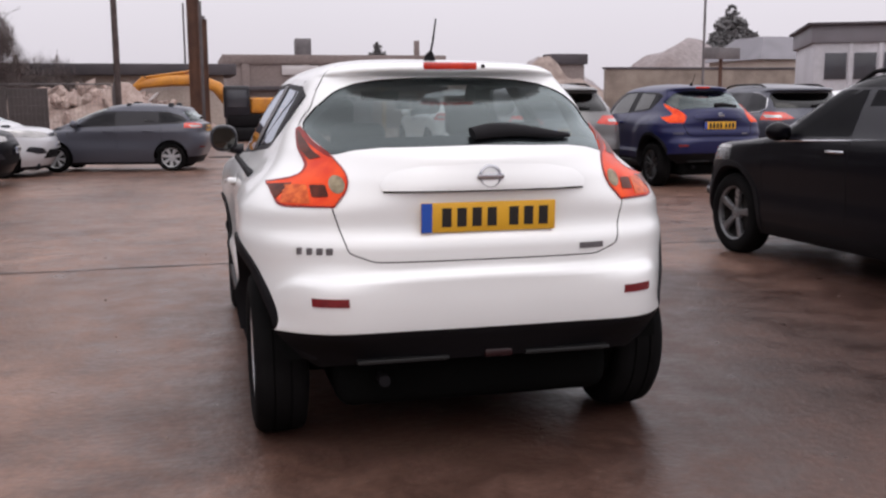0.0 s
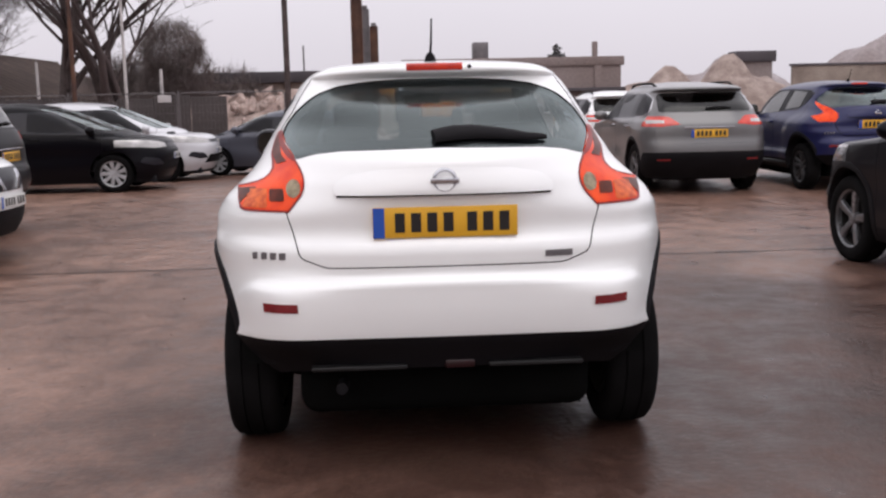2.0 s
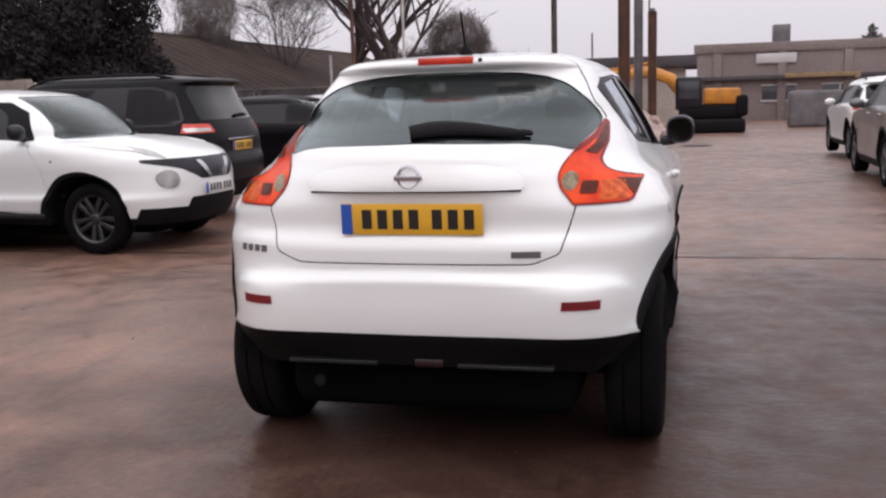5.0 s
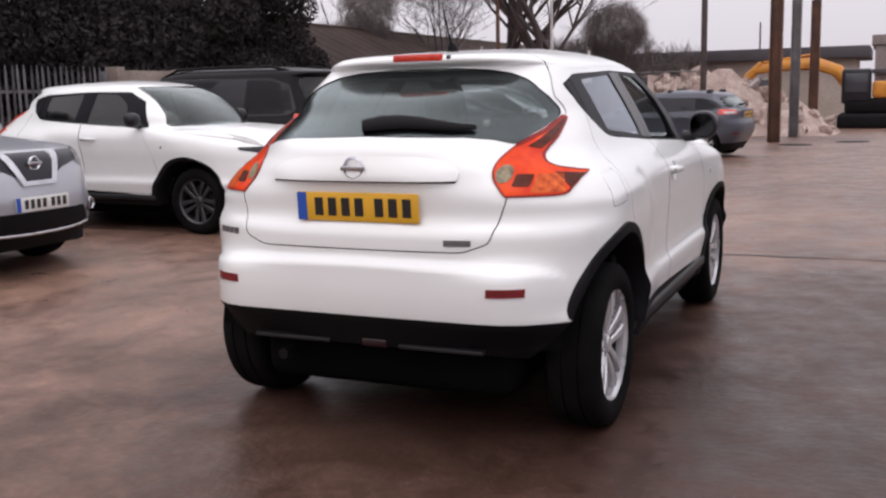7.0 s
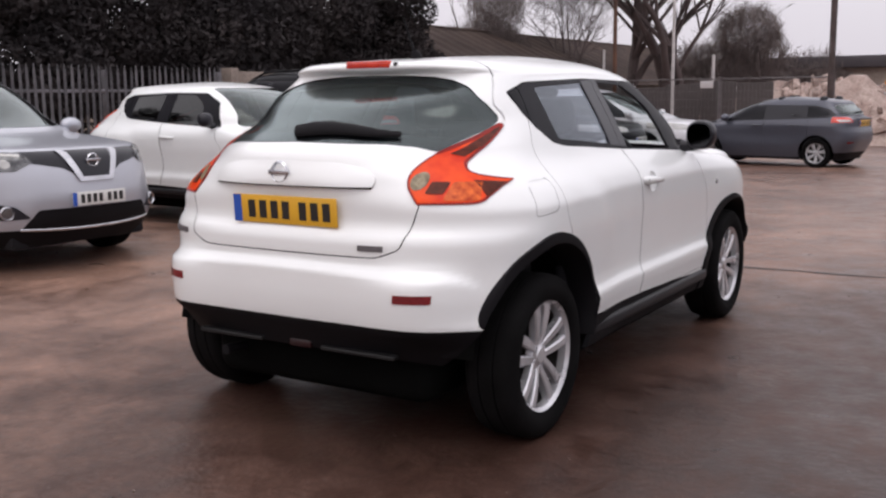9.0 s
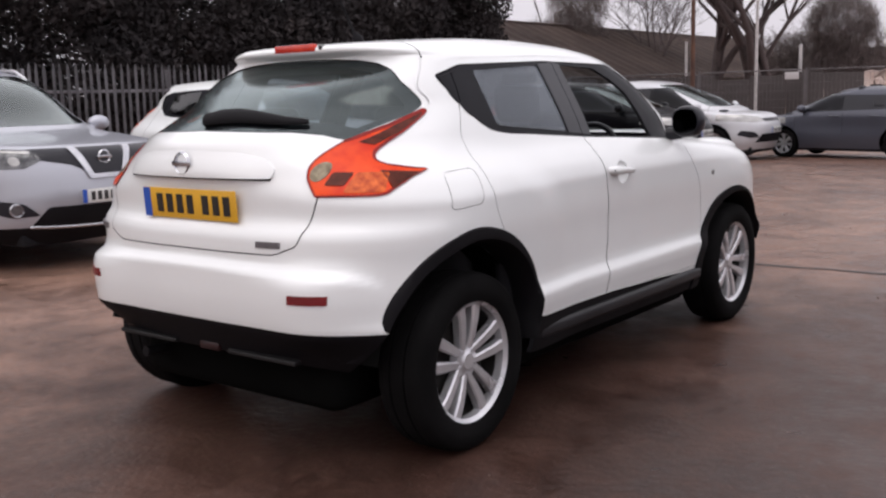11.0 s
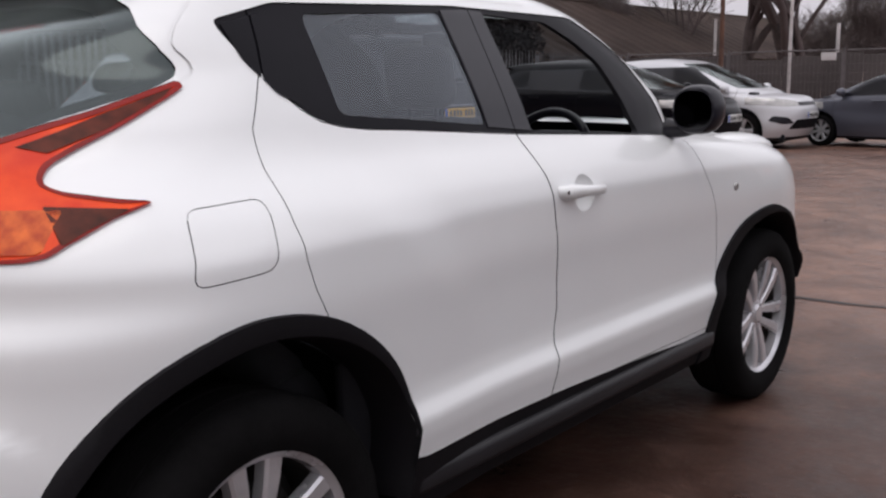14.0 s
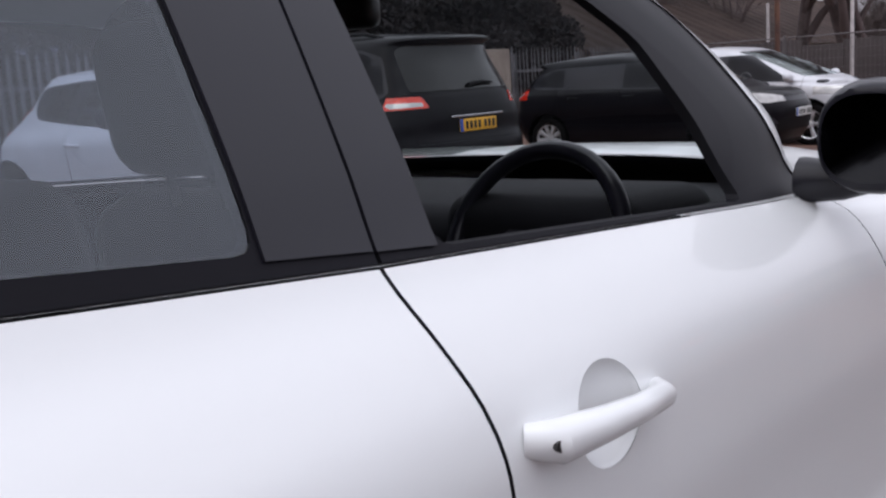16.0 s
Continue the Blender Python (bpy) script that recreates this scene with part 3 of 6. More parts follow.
def juke_side(y, z):
    w = float(JUKE_HALF(z)) * np.ones_like(y)
    crest = 0.80 - 0.13 * np.clip(y - 0.75, 0, 1.0)
    r = np.hypot(y - 0.75, z - 0.334)
    w = w + 0.020 * ease((0.86 - r) / 0.17) * ease((1.55 - y) / 0.40) * ease((y - 0.42) / 0.22) * ease((1.22 - z) / 0.15)
    w = w + 0.016 * np.exp(-((z - crest) / 0.19) ** 2) * np.exp(-((y - 0.70) / np.where(y > 0.70, 0.58, 0.42)) ** 2) + 0.034 * math.exp(-((z - 0.82) / 0.22) ** 2) * np.exp(-((y - 3.28) / 0.46) ** 2)
    low = math.exp(-((z - 0.56) / 0.16) ** 2)
    w = w + 0.026 * low * (np.exp(-((y - 0.45) / 0.5) ** 2) + np.exp(-((y - 3.5) / 0.5) ** 2))
    if z > 0.95:
        w = w - 0.045 * min(1, (z - 0.95) / 0.12) * np.clip((1.5 - y) / 1.0, 0, 1.2) ** 1.5
        w = w - 0.05 * min(1, (z - 0.95) / 0.15) * np.clip((y - 2.3) / 0.6, 0, 1) ** 1.5 * (1 if z > 1.06 else 0.3)
    return w


JUKE_TAIL = spline((0.22, 0.62), (0.6, 0.58), (0.96, 0.62), (1.06, 0.50), (1.16, 0.63), (1.26, 0.60), (1.34, 0.50), (1.45, 0.42), (1.57, 0.5))
JUKE_TAIL_P = spline((0.22, 2.8), (0.6, 3.0), (0.96, 3.0), (1.06, 2.2), (1.16, 2.0), (1.27, 2.05), (1.34, 2.6), (1.40, 3.8), (1.45, 4.6), (1.57, 3.0))
JUKE_NOSE = spline((0.22, 0.75), (0.9, 0.95), (1.05, 0.8), (1.2, 0.55), (1.57, 0.5))
JUKE_LEVELS = np.concatenate([np.linspace(0.22, 0.44, 8), np.linspace(0.465, 0.517, 6), np.linspace(0.527, 0.60, 8), np.linspace(0.615, 0.80, 15), np.linspace(0.82, 1.14, 22), np.linspace(1.155, 1.20, 5), np.linspace(1.22, 1.44, 14),
                              np.array([1.452, 1.459, 1.463, 1.467, 1.472, 1.477, 1.483, 1.490, 1.497, 1.504, 1.511, 1.517, 1.523, 1.530]), 1.57 - 0.034 * np.linspace(0.95, 0.03, 11) ** 2])


def juke_ledge(v, n):
    """The bumper stands proud below a ledge that falls away towards the wheel arches."""
    x, y, z = np.abs(v[:, :, 0]), v[:, :, 1], v[:, :, 2]
    line = 0.742 - 0.018 * (x / 0.6) ** 2 - 0.06 * np.clip((x - 0.68) / 0.12, 0, 2) ** 2
    k = np.clip((line - z) / 0.028 + 0.5, 0, 1)
    k = k * k * (3 - 2 * k) * ease((0.38 - y) / 0.17) * ease((z - 0.40) / 0.14)
    out = v + n * (0.034 * k)[:, :, None]
    # squarer bumper corners
    out[:, :, 1] -= 0.052 * np.exp(-((x - 0.63) / 0.20) ** 2) * ease((0.40 - y) / 0.24) * ease((z - 0.38) / 0.16) * ease((0.79 - z) / 0.12)
    # crowned bonnet
    out[:, :, 2] += 0.040 * ease((0.60 - x) / 0.30) * ease((y - 3.08) / 0.14) * ease((3.90 - y) / 0.50) * ease((z - 0.93) / 0.06)
    return out


# outlines on the side (y, z) and on the tail (x, z)
DLO = rounded([(0.885, 1.385), (0.905, 1.335), (0.944, 1.282), (0.974, 1.239), (1.008, 1.204), (1.050, 1.177), (1.105, 1.163), (1.18, 1.154), (1.30, 1.147), (1.709, 1.117), (2.20, 1.090), (2.63, 1.066), (2.49, 1.335), (2.26, 1.438), (1.66, 1.448), (1.05, 1.428)], 0.02, 3)
PANE_REAR = rounded([(1.115, 1.187), (1.598, 1.144), (1.612, 1.428), (1.125, 1.405)], 0.02, 3)
PANE_FAR = rounded([(1.783, 1.120), (2.49, 1.082), (2.43, 1.19), (2.345, 1.30), (2.25, 1.375), (2.10, 1.420), (1.795, 1.430)], 0.02, 3)
PANE_FRONT = rounded([(1.783, 1.120), (2.345, 1.086), (2.325, 1.19), (2.285, 1.30), (2.20, 1.365), (2.09, 1.418), (1.795, 1.430)], 0.02, 3)
def groove(line, w):
    """A narrow strip along a line, as a cutter's outline."""
    return line + [(a + w * 0.7, b - w) for a, b in line[::-1]]


ROOF_SEAM = groove([(0.982, 1.392), (0.990, 1.434), (1.008, 1.446), (1.06, 1.453), (1.66, 1.472), (2.23, 1.463), (2.37, 1.415), (2.515, 1.345), (2.66, 1.07)], 0.004)
QUARTER_SEAM = [(0.938, 1.26), (0.9435, 1.26), (0.968, 1.34), (0.992, 1.44), (0.9865, 1.44), (0.9625, 1.34)]
QUARTER = rounded([(0.90, 1.378), (0.915, 1.305), (0.965, 1.235), (1.015, 1.21), (1.035, 1.41)], 0.01, 2)
DOOR_REAR = [(0.897, 0.80), (0.862, 0.87), (0.845, 0.93), (0.840, 1.0), (0.852, 1.09), (0.870, 1.17), (0.944, 1.286), (0.974, 1.239), (1.008, 1.204), (1.050, 1.177), (1.105, 1.163), (1.18, 1.154), (1.30, 1.147), (1.706, 1.117),
             (1.721, 1.05), (1.738, 0.98), (1.749, 0.91), (1.768, 0.80), (1.783, 0.65), (1.751, 0.48), (1.735, 0.412), (1.17, 0.425)]
DOOR_FRONT = [(1.706, 1.117), (2.20, 1.090), (2.595, 1.067), (2.615, 1.02), (2.643, 0.955), (2.71, 0.873), (2.757, 0.775), (2.79, 0.65), (2.795, 0.56), (2.74, 0.40), (1.735, 0.412), (1.751, 0.48), (1.783, 0.65),
              (1.768, 0.80), (1.749, 0.91), (1.738, 0.98), (1.721, 1.05)]
GLASS_EDGE = [(0.37, 1.191), (0.47, 1.180), (0.547, 1.160), (0.572, 1.188), (0.600, 1.216), (0.621, 1.247), (0.622, 1.270), (0.608, 1.295), (0.573, 1.337), (0.511, 1.389), (0.472, 1.412), (0.40, 1.437), (0.30, 1.452), (0.15, 1.461)]
TAIL_GLASS = rounded([(0, 1.200)] + GLASS_EDGE + [(0, 1.463)] + [(-a, b) for a, b in GLASS_EDGE[::-1]], 0.012, 3)
GATE_EDGE = [(0.43, 0.780), (0.525, 0.815), (0.577, 0.98), (0.560, 1.03), (0.545, 1.10), (0.575, 1.165), (0.615, 1.215), (0.634, 1.25), (0.634, 1.272), (0.617, 1.301), (0.588, 1.335), (0.578, 1.357), (0.549, 1.416), (0.519, 1.460), (0.519, 1.62)]
TAILGATE = rounded(GATE_EDGE + [(-a, b) for a, b in GATE_EDGE[::-1]], 0.02, 3)
LAMP_EDGE = [(0.0, 0.979), (0.37, 0.979), (0.402, 0.985), (0.435, 1.003), (0.514, 1.038), (0.592, 1.061), (0.54, 1.068), (0.472, 1.083), (0.455, 1.095), (0.463, 1.107), (0.482, 1.123), (0.541, 1.151), (0.643, 1.195), (0.723, 1.231),
             (0.768, 1.253), (0.766, 1.266), (0.72, 1.2525), (0.60, 1.2155), (0.50, 1.188), (0.43, 1.166), (0.38, 1.155), (0.0, 1.155)]
LAMP_SIDE = rounded(LAMP_EDGE, 0.012, 2)
LAMP_REAR = rounded([(0.588, 0.95), (0.545, 1.003), (0.516, 1.038), (0.506, 1.068), (0.507, 1.095), (0.518, 1.121), (0.546, 1.160), (0.571, 1.188), (0.599, 1.216), (0.620, 1.247), (0.628, 1.275), (0.95, 1.32), (0.95, 0.95)], 0.012, 3)
WINDSCREEN = rounded([(-0.66, 1.076), (0.66, 1.076), (0.50, 1.49), (-0.50, 1.49)], 0.05, 3)
ARCH_IN_R = spline((-40, 0.36), (0, 0.37), (28, 0.436), (48, 0.452), (75, 0.453), (100, 0.457), (120, 0.455), (150, 0.44), (180, 0.43), (220, 0.42))
ARCH_IN_F = spline((-40, 0.36), (20, 0.362), (60, 0.380), (100, 0.415), (114, 0.434), (134, 0.464), (152, 0.485), (170, 0.50), (220, 0.50))
ARCH_R = (0.75, 0.334, spline((-40, 0.39), (12, 0.404), (27, 0.456), (43, 0.483), (60, 0.494), (80, 0.503), (100, 0.511), (115, 0.508), (130, 0.498), (145, 0.49), (160, 0.470), (215, 0.46)))
ARCH_F = (3.28, 0.334, spline((-40, 0.375), (20, 0.378), (60, 0.405), (82, 0.422), (100, 0.455), (112, 0.478), (132, 0.523), (152, 0.548), (170, 0.570), (190, 0.60)))


def mirrored(poly):
    return [(-a, b) for a, b in poly][::-1]


def ring_poly(cy, cz, r, d=0.0, n=48):
    pts = []
    for k in range(n + 1):
        a = -40 + 260 * k / n
        pts.append((cy + (float(r(a)) + d) * math.cos(radians(a)), cz + (float(r(a)) + d) * math.sin(radians(a))))
    return pts + [(pts[-1][0], -0.2), (pts[0][0], -0.2)]


def at_wing(sk, s, y, z):
    return sk.hit((s * 2, y, z), (-s, 0, 0))[0]


def block_mesh(*box):
    me = bpy.data.meshes.new("box")
    bm = block(*box, 0.0)
    bm.to_mesh(me)
    bm.free()
    return me


def outer_skin(ob, way):
    """Keep only the outer face of a thin pane."""
    bm, way = bmesh.new(), Vector(way).normalized()
    bm.from_mesh(ob.data)
    bmesh.ops.delete(bm, geom=[f for f in bm.faces if f.normal.dot(way) < 0.15], context="FACES")
    left, best = set(bm.faces), []
    while left:
        stack, isle = [left.pop()], []
        while stack:
            f = stack.pop()
            isle.append(f)
            for e in f.edges:
                for g in e.link_faces:
                    if g in left:
                        left.remove(g)
                        stack.append(g)
        if sum(f.calc_area() for f in isle) > sum(f.calc_area() for f in best):
            best = isle
    keep = set(best)
    bmesh.ops.delete(bm, geom=[f for f in bm.faces if f not in keep], context="FACES")
    bm.to_mesh(ob.data)
    bm.free()


def build_juke(mat, label, detail=True):
    car = tagged(new("car"), label, "car")
    sk = Skin(JUKE_LEVELS if detail else JUKE_LEVELS[::2], JUKE_REAR, JUKE_FRONT, juke_side, lambda z: (float(JUKE_TAIL(z)), float(JUKE_TAIL_P(z))),
              lambda z: (float(JUKE_NOSE(z)), 2.5), (26, 150, 18) if detail else (12, 44, 10), juke_ledge)
    shell, plate_shell, pane_shell = sk.shell(0, 0.02), sk.shell(-0.003, 0.006), sk.shell(0.004, 0.008)
    lens_shell = sk.shell(-0.004, 0.02)
    skin_mats = [mat, M_cabin]
    arches = [prism(ring_poly(cy, cz, r, 0.004), "x", -1.2, 1.2) for (cy, cz, _), r in ((ARCH_R, ARCH_IN_R), (ARCH_F, ARCH_IN_F))]
    solid = cut(shell, *arches)
    # lower edge that stays black: tail valance, sills, nose
    black = prism([(-0.5, 0.1), (5, 0.1), (5, 0.40), (3.75, 0.42), (3.70, 0.335), (2.80, 0.372), (2.30, 0.402), (1.80, 0.421), (1.20, 0.428), (0.62, 0.505), (0.40, 0.512), (0.12, 0.530), (-0.5, 0.545)], "x", -1.3, 1.3)
    lower = cut(common(solid, black), prism([(-1, -0.1), (-1, 0.405), (0.20, 0.398), (0.34, 0.36), (0.37, 0.30), (0.37, -0.1)], "x", -1.3, 1.3), prism([(3.64, -0.1), (3.64, 0.27), (5, 0.24), (5, -0.1)], "x", -1.3, 1.3), prism([(0.95, -0.1), (0.95, 0.295), (1.2, 0.285), (2.9, 0.272), (3.05, 0.29), (3.05, -0.1)], "x", -1.3, 1.3))
    upper = cut(solid, black)
    for nm, y0, y1, lo, hi in (("rear_lower_trim", -1, 0.75, -1.4, 1.4), ("sill", 0.752, 3.278, 0.0, 1.4), ("sill", 0.752, 3.278, -1.4, 0.0), ("front_lower_trim", 3.28, 5, -1.4, 1.4)):
        part(nm, sk.dress(common(lower, prism([(y0, 0.0), (y1, 0.0), (y1, 0.8), (y0, 0.8)], "x", lo, hi))), [M_trim, M_cabin], car, "black plastic trim")
    bodyshell = upper
    gap = 0.0024 if detail else 0.004
    # tailgate
    tg = prism(TAILGATE, "y", -0.3, 0.90)
    tailgate = common(upper, prism(inset(TAILGATE, gap * 2), "y", -0.3, 0.895))
    bodyshell = cut(bodyshell, tg)
    glass_cut = prism(TAIL_GLASS, "y", -0.3, 0.86)
    tailgate = cut(tailgate, glass_cut)
    lamps = {}
    for s in (1, -1):
        rear_poly = LAMP_REAR if s > 0 else mirrored(LAMP_REAR)
        lo, hi = (0.3, 1.1) if s > 0 else (-1.1, -0.3)
        lamp_box = boolean(prism(LAMP_SIDE, "x", lo, hi), prism(rear_poly, "y", -0.3, 0.95), "INTERSECT")
        tailgate, bodyshell = cut(tailgate, lamp_box), cut(bodyshell, lamp_box)
        lamps[s] = common(lens_shell, boolean(prism(inset(LAMP_SIDE, 0.002), "x", lo, hi), prism(inset(rear_poly, 0.002), "y", -0.3, 0.95), "INTERSECT"))
    tailgate = part("tailgate", sk.dress(tailgate), skin_mats, car)
    lamp_boxes = [boolean(prism(LAMP_SIDE, "x", *((0.3, 1.1) if s > 0 else (-1.1, -0.3))), prism(LAMP_REAR if s > 0 else mirrored(LAMP_REAR), "y", -0.3, 0.95), "INTERSECT") for s in (1, -1)]
    back = part("rear_window", sk.dress(cut(common(pane_shell, prism(inset(TAIL_GLASS, 0.003), "y", -0.3, 0.86)), *lamp_boxes)), M_glass, tailgate, "tinted rear window")
    outer_skin(back, (0, -1, 0.4))
    back.visible_shadow = False
    border = cut(common(sk.shell(0.0085, 0.011), prism(TAIL_GLASS, "y", -0.3, 0.86)), prism(inset(TAIL_GLASS, 0.035), "y", -0.3, 0.9), *lamp_boxes)
    part("window_border", sk.dress(border), M_gloss, tailgate)
    # doors, side glass
    for s in (1, -1):
        lo, hi = (0.3, 1.2) if s > 0 else (-1.2, -0.3)
        cutter = lambda poly: prism(poly, "x", lo, hi)
        pane_front = PANE_FRONT if s > 0 else PANE_FAR
        bodyshell = cut(bodyshell, cutter(DLO))
        frame_mesh = cut(common(sk.shell(0.003, 0.018), cutter(inset(DLO, 0.001))), cutter(PANE_REAR), cutter(pane_front), cutter(QUARTER_SEAM), cutter([(1.705, 1.0), (1.710, 1.0), (1.717, 1.22), (1.737, 1.5), (1.732, 1.5), (1.712, 1.22)]))
        frame_part = part("window_frame", sk.dress(frame_mesh), [M_frame, M_cabin], car, "black window surround and pillars")
        for poly in ([(1.601, 1.139), (1.7065, 1.129), (1.7135, 1.22), (1.7335, 1.440), (1.614, 1.434)], [(1.7105, 1.128), (1.781, 1.122), (1.793, 1.436), (1.7375, 1.440), (1.7175, 1.22)]):
            part("pillar_cover", sk.dress(common(sk.shell(0.0, 0.005), cutter(poly))), M_gloss if detail else M_frame, frame_part, "satin black pillar cover")
        q = part("quarter_panel_trim", sk.dress(cut(common(plate_shell, cutter(QUARTER)), cutter(QUARTER_SEAM))), M_frame, frame_part)
        for name, poly, open_ in (("side_window", PANE_REAR, False), ("side_window", pane_front, s > 0 and detail)):
            if open_:
                continue
            g = part(name, sk.dress(common(sk.shell(0.005, 0.009), cutter(inset(poly, -0.002)))), M_glass_side if detail else M_glass_privacy, car)
            outer_skin(g, (s, 0, 0))
            g.visible_shadow = False
        for name, poly in (("rear_door", DOOR_REAR), ("front_door", DOOR_FRONT)):
            door = common(upper, cutter(inset(poly, gap)))
            bodyshell = cut(bodyshell, cutter(poly))
            if name == "front_door" and detail:
                dish = [(1.898 + 0.053 * math.cos(a), 0.950 + 0.050 * math.sin(a)) for a in np.linspace(0, math.tau, 41)[:-1]]
                door = cut(door, cutter(dish))
            dp = part(name, sk.dress(door), skin_mats, car)
            if name == "front_door":
                if detail:
                    own, rows = bmesh.new(), []
                    for f in (1.012, 1.0, 0.93, 0.82, 0.66, 0.48, 0.28, 0.10):
                        row = []
                        for q in np.linspace(0, math.tau, 41)[:-1]:
                            p = at_wing(sk, s, 1.898 + 0.053 * f * math.cos(q), 0.950 + 0.050 * f * math.sin(q))
                            row.append(own.verts.new((p.x - s * (0.0005 + 0.024 * max(0, 1 - f ** 2) ** 0.7), p.y, p.z)))
                        rows.append(row)
                    for p, q in zip(rows, rows[1:]):
                        for k in range(40):
                            own.faces.new((p[k], p[(k + 1) % 40], q[(k + 1) % 40], q[k]))
                    own.faces.new(rows[-1])
                    bmesh.ops.recalc_face_normals(own, faces=own.faces)
                    smooth_by_angle(own, 60)
                    part("handle_recess", own, mat, dp)
                x = s * 0.866
                h = tube([(x - s * 0.012, 1.775, 0.962), (x + s * 0.012, 1.792, 0.962), (x + s * 0.019, 1.84, 0.961), (x + s * 0.021, 1.90, 0.958), (x + s * 0.016, 1.955, 0.955), (x - s * 0.01, 1.985, 0.953)],
                         [0.0145, 0.0195, 0.0165, 0.0135, 0.0125, 0.008], 14, flat=1.12)
                hd = part("door_handle", h, mat, dp, "body-coloured pull handle")
                if s > 0 and detail:
                    part("lock", tube([(x + 0.005, 1.7825, 0.963), (x + 0.0225, 1.7795, 0.963)], 0.0055, 10), M_bar, hd)
        if detail:
            fl = rounded([(0.592, 0.912), (0.772, 0.922), (0.806, 1.048), (0.626, 1.042)], 0.03, 4)
            if s > 0:
                flap = common(upper, cutter(inset(fl, 0.0022)))
                bodyshell = cut(bodyshell, cutter(fl))
                part("fuel_flap", sk.dress(flap), skin_mats, car)
            # seam above the side glass
            bodyshell = cut(bodyshell, cutter(ROOF_SEAM))
        for nm, (cy, cz, r) in (("rear", ARCH_R), ("front", ARCH_F)):
            a0, a1, inner = (2, 171, ARCH_IN_R) if nm == "rear" else (14, 186, ARCH_IN_F)
            part("wheel_arch_trim", arch_trim(sk, cy, cz, r, inner, s, a0, a1), M_trim, car, "black plastic wheel arch")
            liner(car, (s * 0.76, cy, cz), s, 0.437 if nm == "rear" else 0.41)
            wheel(car, (s * 0.755, cy, cz), s, turn=0.31 if nm == "rear" else 1.0, rim_mat=None if detail else M_alloy_dark)
        sill = block(s * 0.80 if s > 0 else -0.876, 0.876 if s > 0 else -0.80, 1.17, 2.76, 0.330, 0.388, 0.018, 3)
        part("side_sill", sill, M_sill, car, "black plastic sill")
        rp = at_wing(sk, s, 2.88, 0.875)
        part("side_repeater", tube([(rp[0] - s * 0.004, 2.88, 0.875), (rp[0] + s * 0.005, 2.88, 0.875)], [0.017, 0.012], 12), M_lamp, car)
        # tail lamp
        lens = part("tail_light", sk.dress(lamps[s]), M_orange, car, "orange-red boomerang tail light")
        if detail:
            rim_box = boolean(prism(rounded(inset(LAMP_EDGE, 0.007), 0.010, 2), "x", lo, hi), prism(inset(LAMP_REAR if s > 0 else mirrored(LAMP_REAR), 0.006), "y", -0.3, 0.95), "INTERSECT")
            part("lamp_bezel", sk.dress(cut(common(sk.shell(-0.0055, 0.0), boolean(prism(inset(LAMP_SIDE, 0.001), "x", lo, hi), prism(inset(LAMP_REAR if s > 0 else mirrored(LAMP_REAR), 0.001), "y", -0.3, 0.95), "INTERSECT")), rim_box)), M_lens_rim, lens)
            c = [(0.549 + 0.028 * math.cos(a), 1.062 + 0.032 * math.sin(a)) for a in np.linspace(0, math.tau, 20)[:-1]]
            am = rounded([(0.648, 0.993), (0.752, 0.992), (0.728, 1.056), (0.652, 1.058)], 0.008)
            dk = rounded([(0.582, 1.018), (0.640, 1.016), (0.644, 1.058), (0.588, 1.060)], 0.008)
            for nm, poly, mt in (("reverse_lamp", c, M_lens_clear), ("indicator_lamp", am, M_amber), ("brake_lamp", dk, M_lens_dark)):
                poly = poly if s > 0 else mirrored(poly)
                part(nm, sk.dress(common(sk.shell(-0.0065, 0.0), prism(poly, "y", -0.3, 0.52))), mt, lens)
            wedge = rounded([(0.425, 1.002), (0.465, 1.022), (0.545, 1.052), (0.432, 1.062)], 0.006)
            part("side_marker", sk.dress(common(sk.shell(-0.0065, 0.0), prism(wedge, "x", lo, hi))), M_lens_dark, lens)
            line = [(0.49, 1.144), (0.60, 1.184), (0.72, 1.236), (0.745, 1.252), (0.60, 1.206), (0.455, 1.155)]
            part("lamp_strip", sk.dress(common(sk.shell(-0.006, 0.0), prism(line, "x", lo, hi), prism(LAMP_REAR if s > 0 else mirrored(LAMP_REAR), "y", -0.3, 0.95))), M_lens_dark, lens)
        rf = [(0.533, 0.630), (0.662, 0.630), (0.664, 0.661), (0.535, 0.661)]
        part("rear_reflector", sk.dress(common(sk.shell(-0.004, 0.004), prism(rf if s > 0 else mirrored(rf), "y", -0.3, 0.5))), M_reflector, car)
        # door mirror
        own = bmesh.new()
        bmesh.ops.create_icosphere(own, subdivisions=4, radius=1)
        for v in own.verts:
            x, y, z = v.co
            f = lambda q, e: math.copysign(abs(q) ** e, q)
            v.co = Vector((s * 0.890 + s * 0.078 * f(x, 0.8), 2.535 + 0.085 * max(y, -0.52), 1.152 + 0.078 * f(z, 0.85)))
        smooth_by_angle(own, 40)
        tube([(s * 0.78, 2.54, 1.090), (s * 0.84, 2.54, 1.090), (s * 0.90, 2.54, 1.105)], [0.034, 0.027, 0.024], 12, own)
        mr = part("door_mirror", own, M_gloss, car, "gloss black door mirror")
        own = bmesh.new()
        bmesh.ops.create_circle(own, cap_ends=True, segments=32, radius=1)
        for v in own.verts:
            x, z = (math.copysign(abs(q) ** 0.8, q) for q in v.co.xy)
            v.co = Vector((s * 0.890 + 0.063 * x, 2.4885, 1.152 + 0.059 * z))
        part("mirror_glass", own, M_mirror_dark if s > 0 else M_mirror, mr)
    ws = prism(WINDSCREEN, "y", 2.0, 3.4)
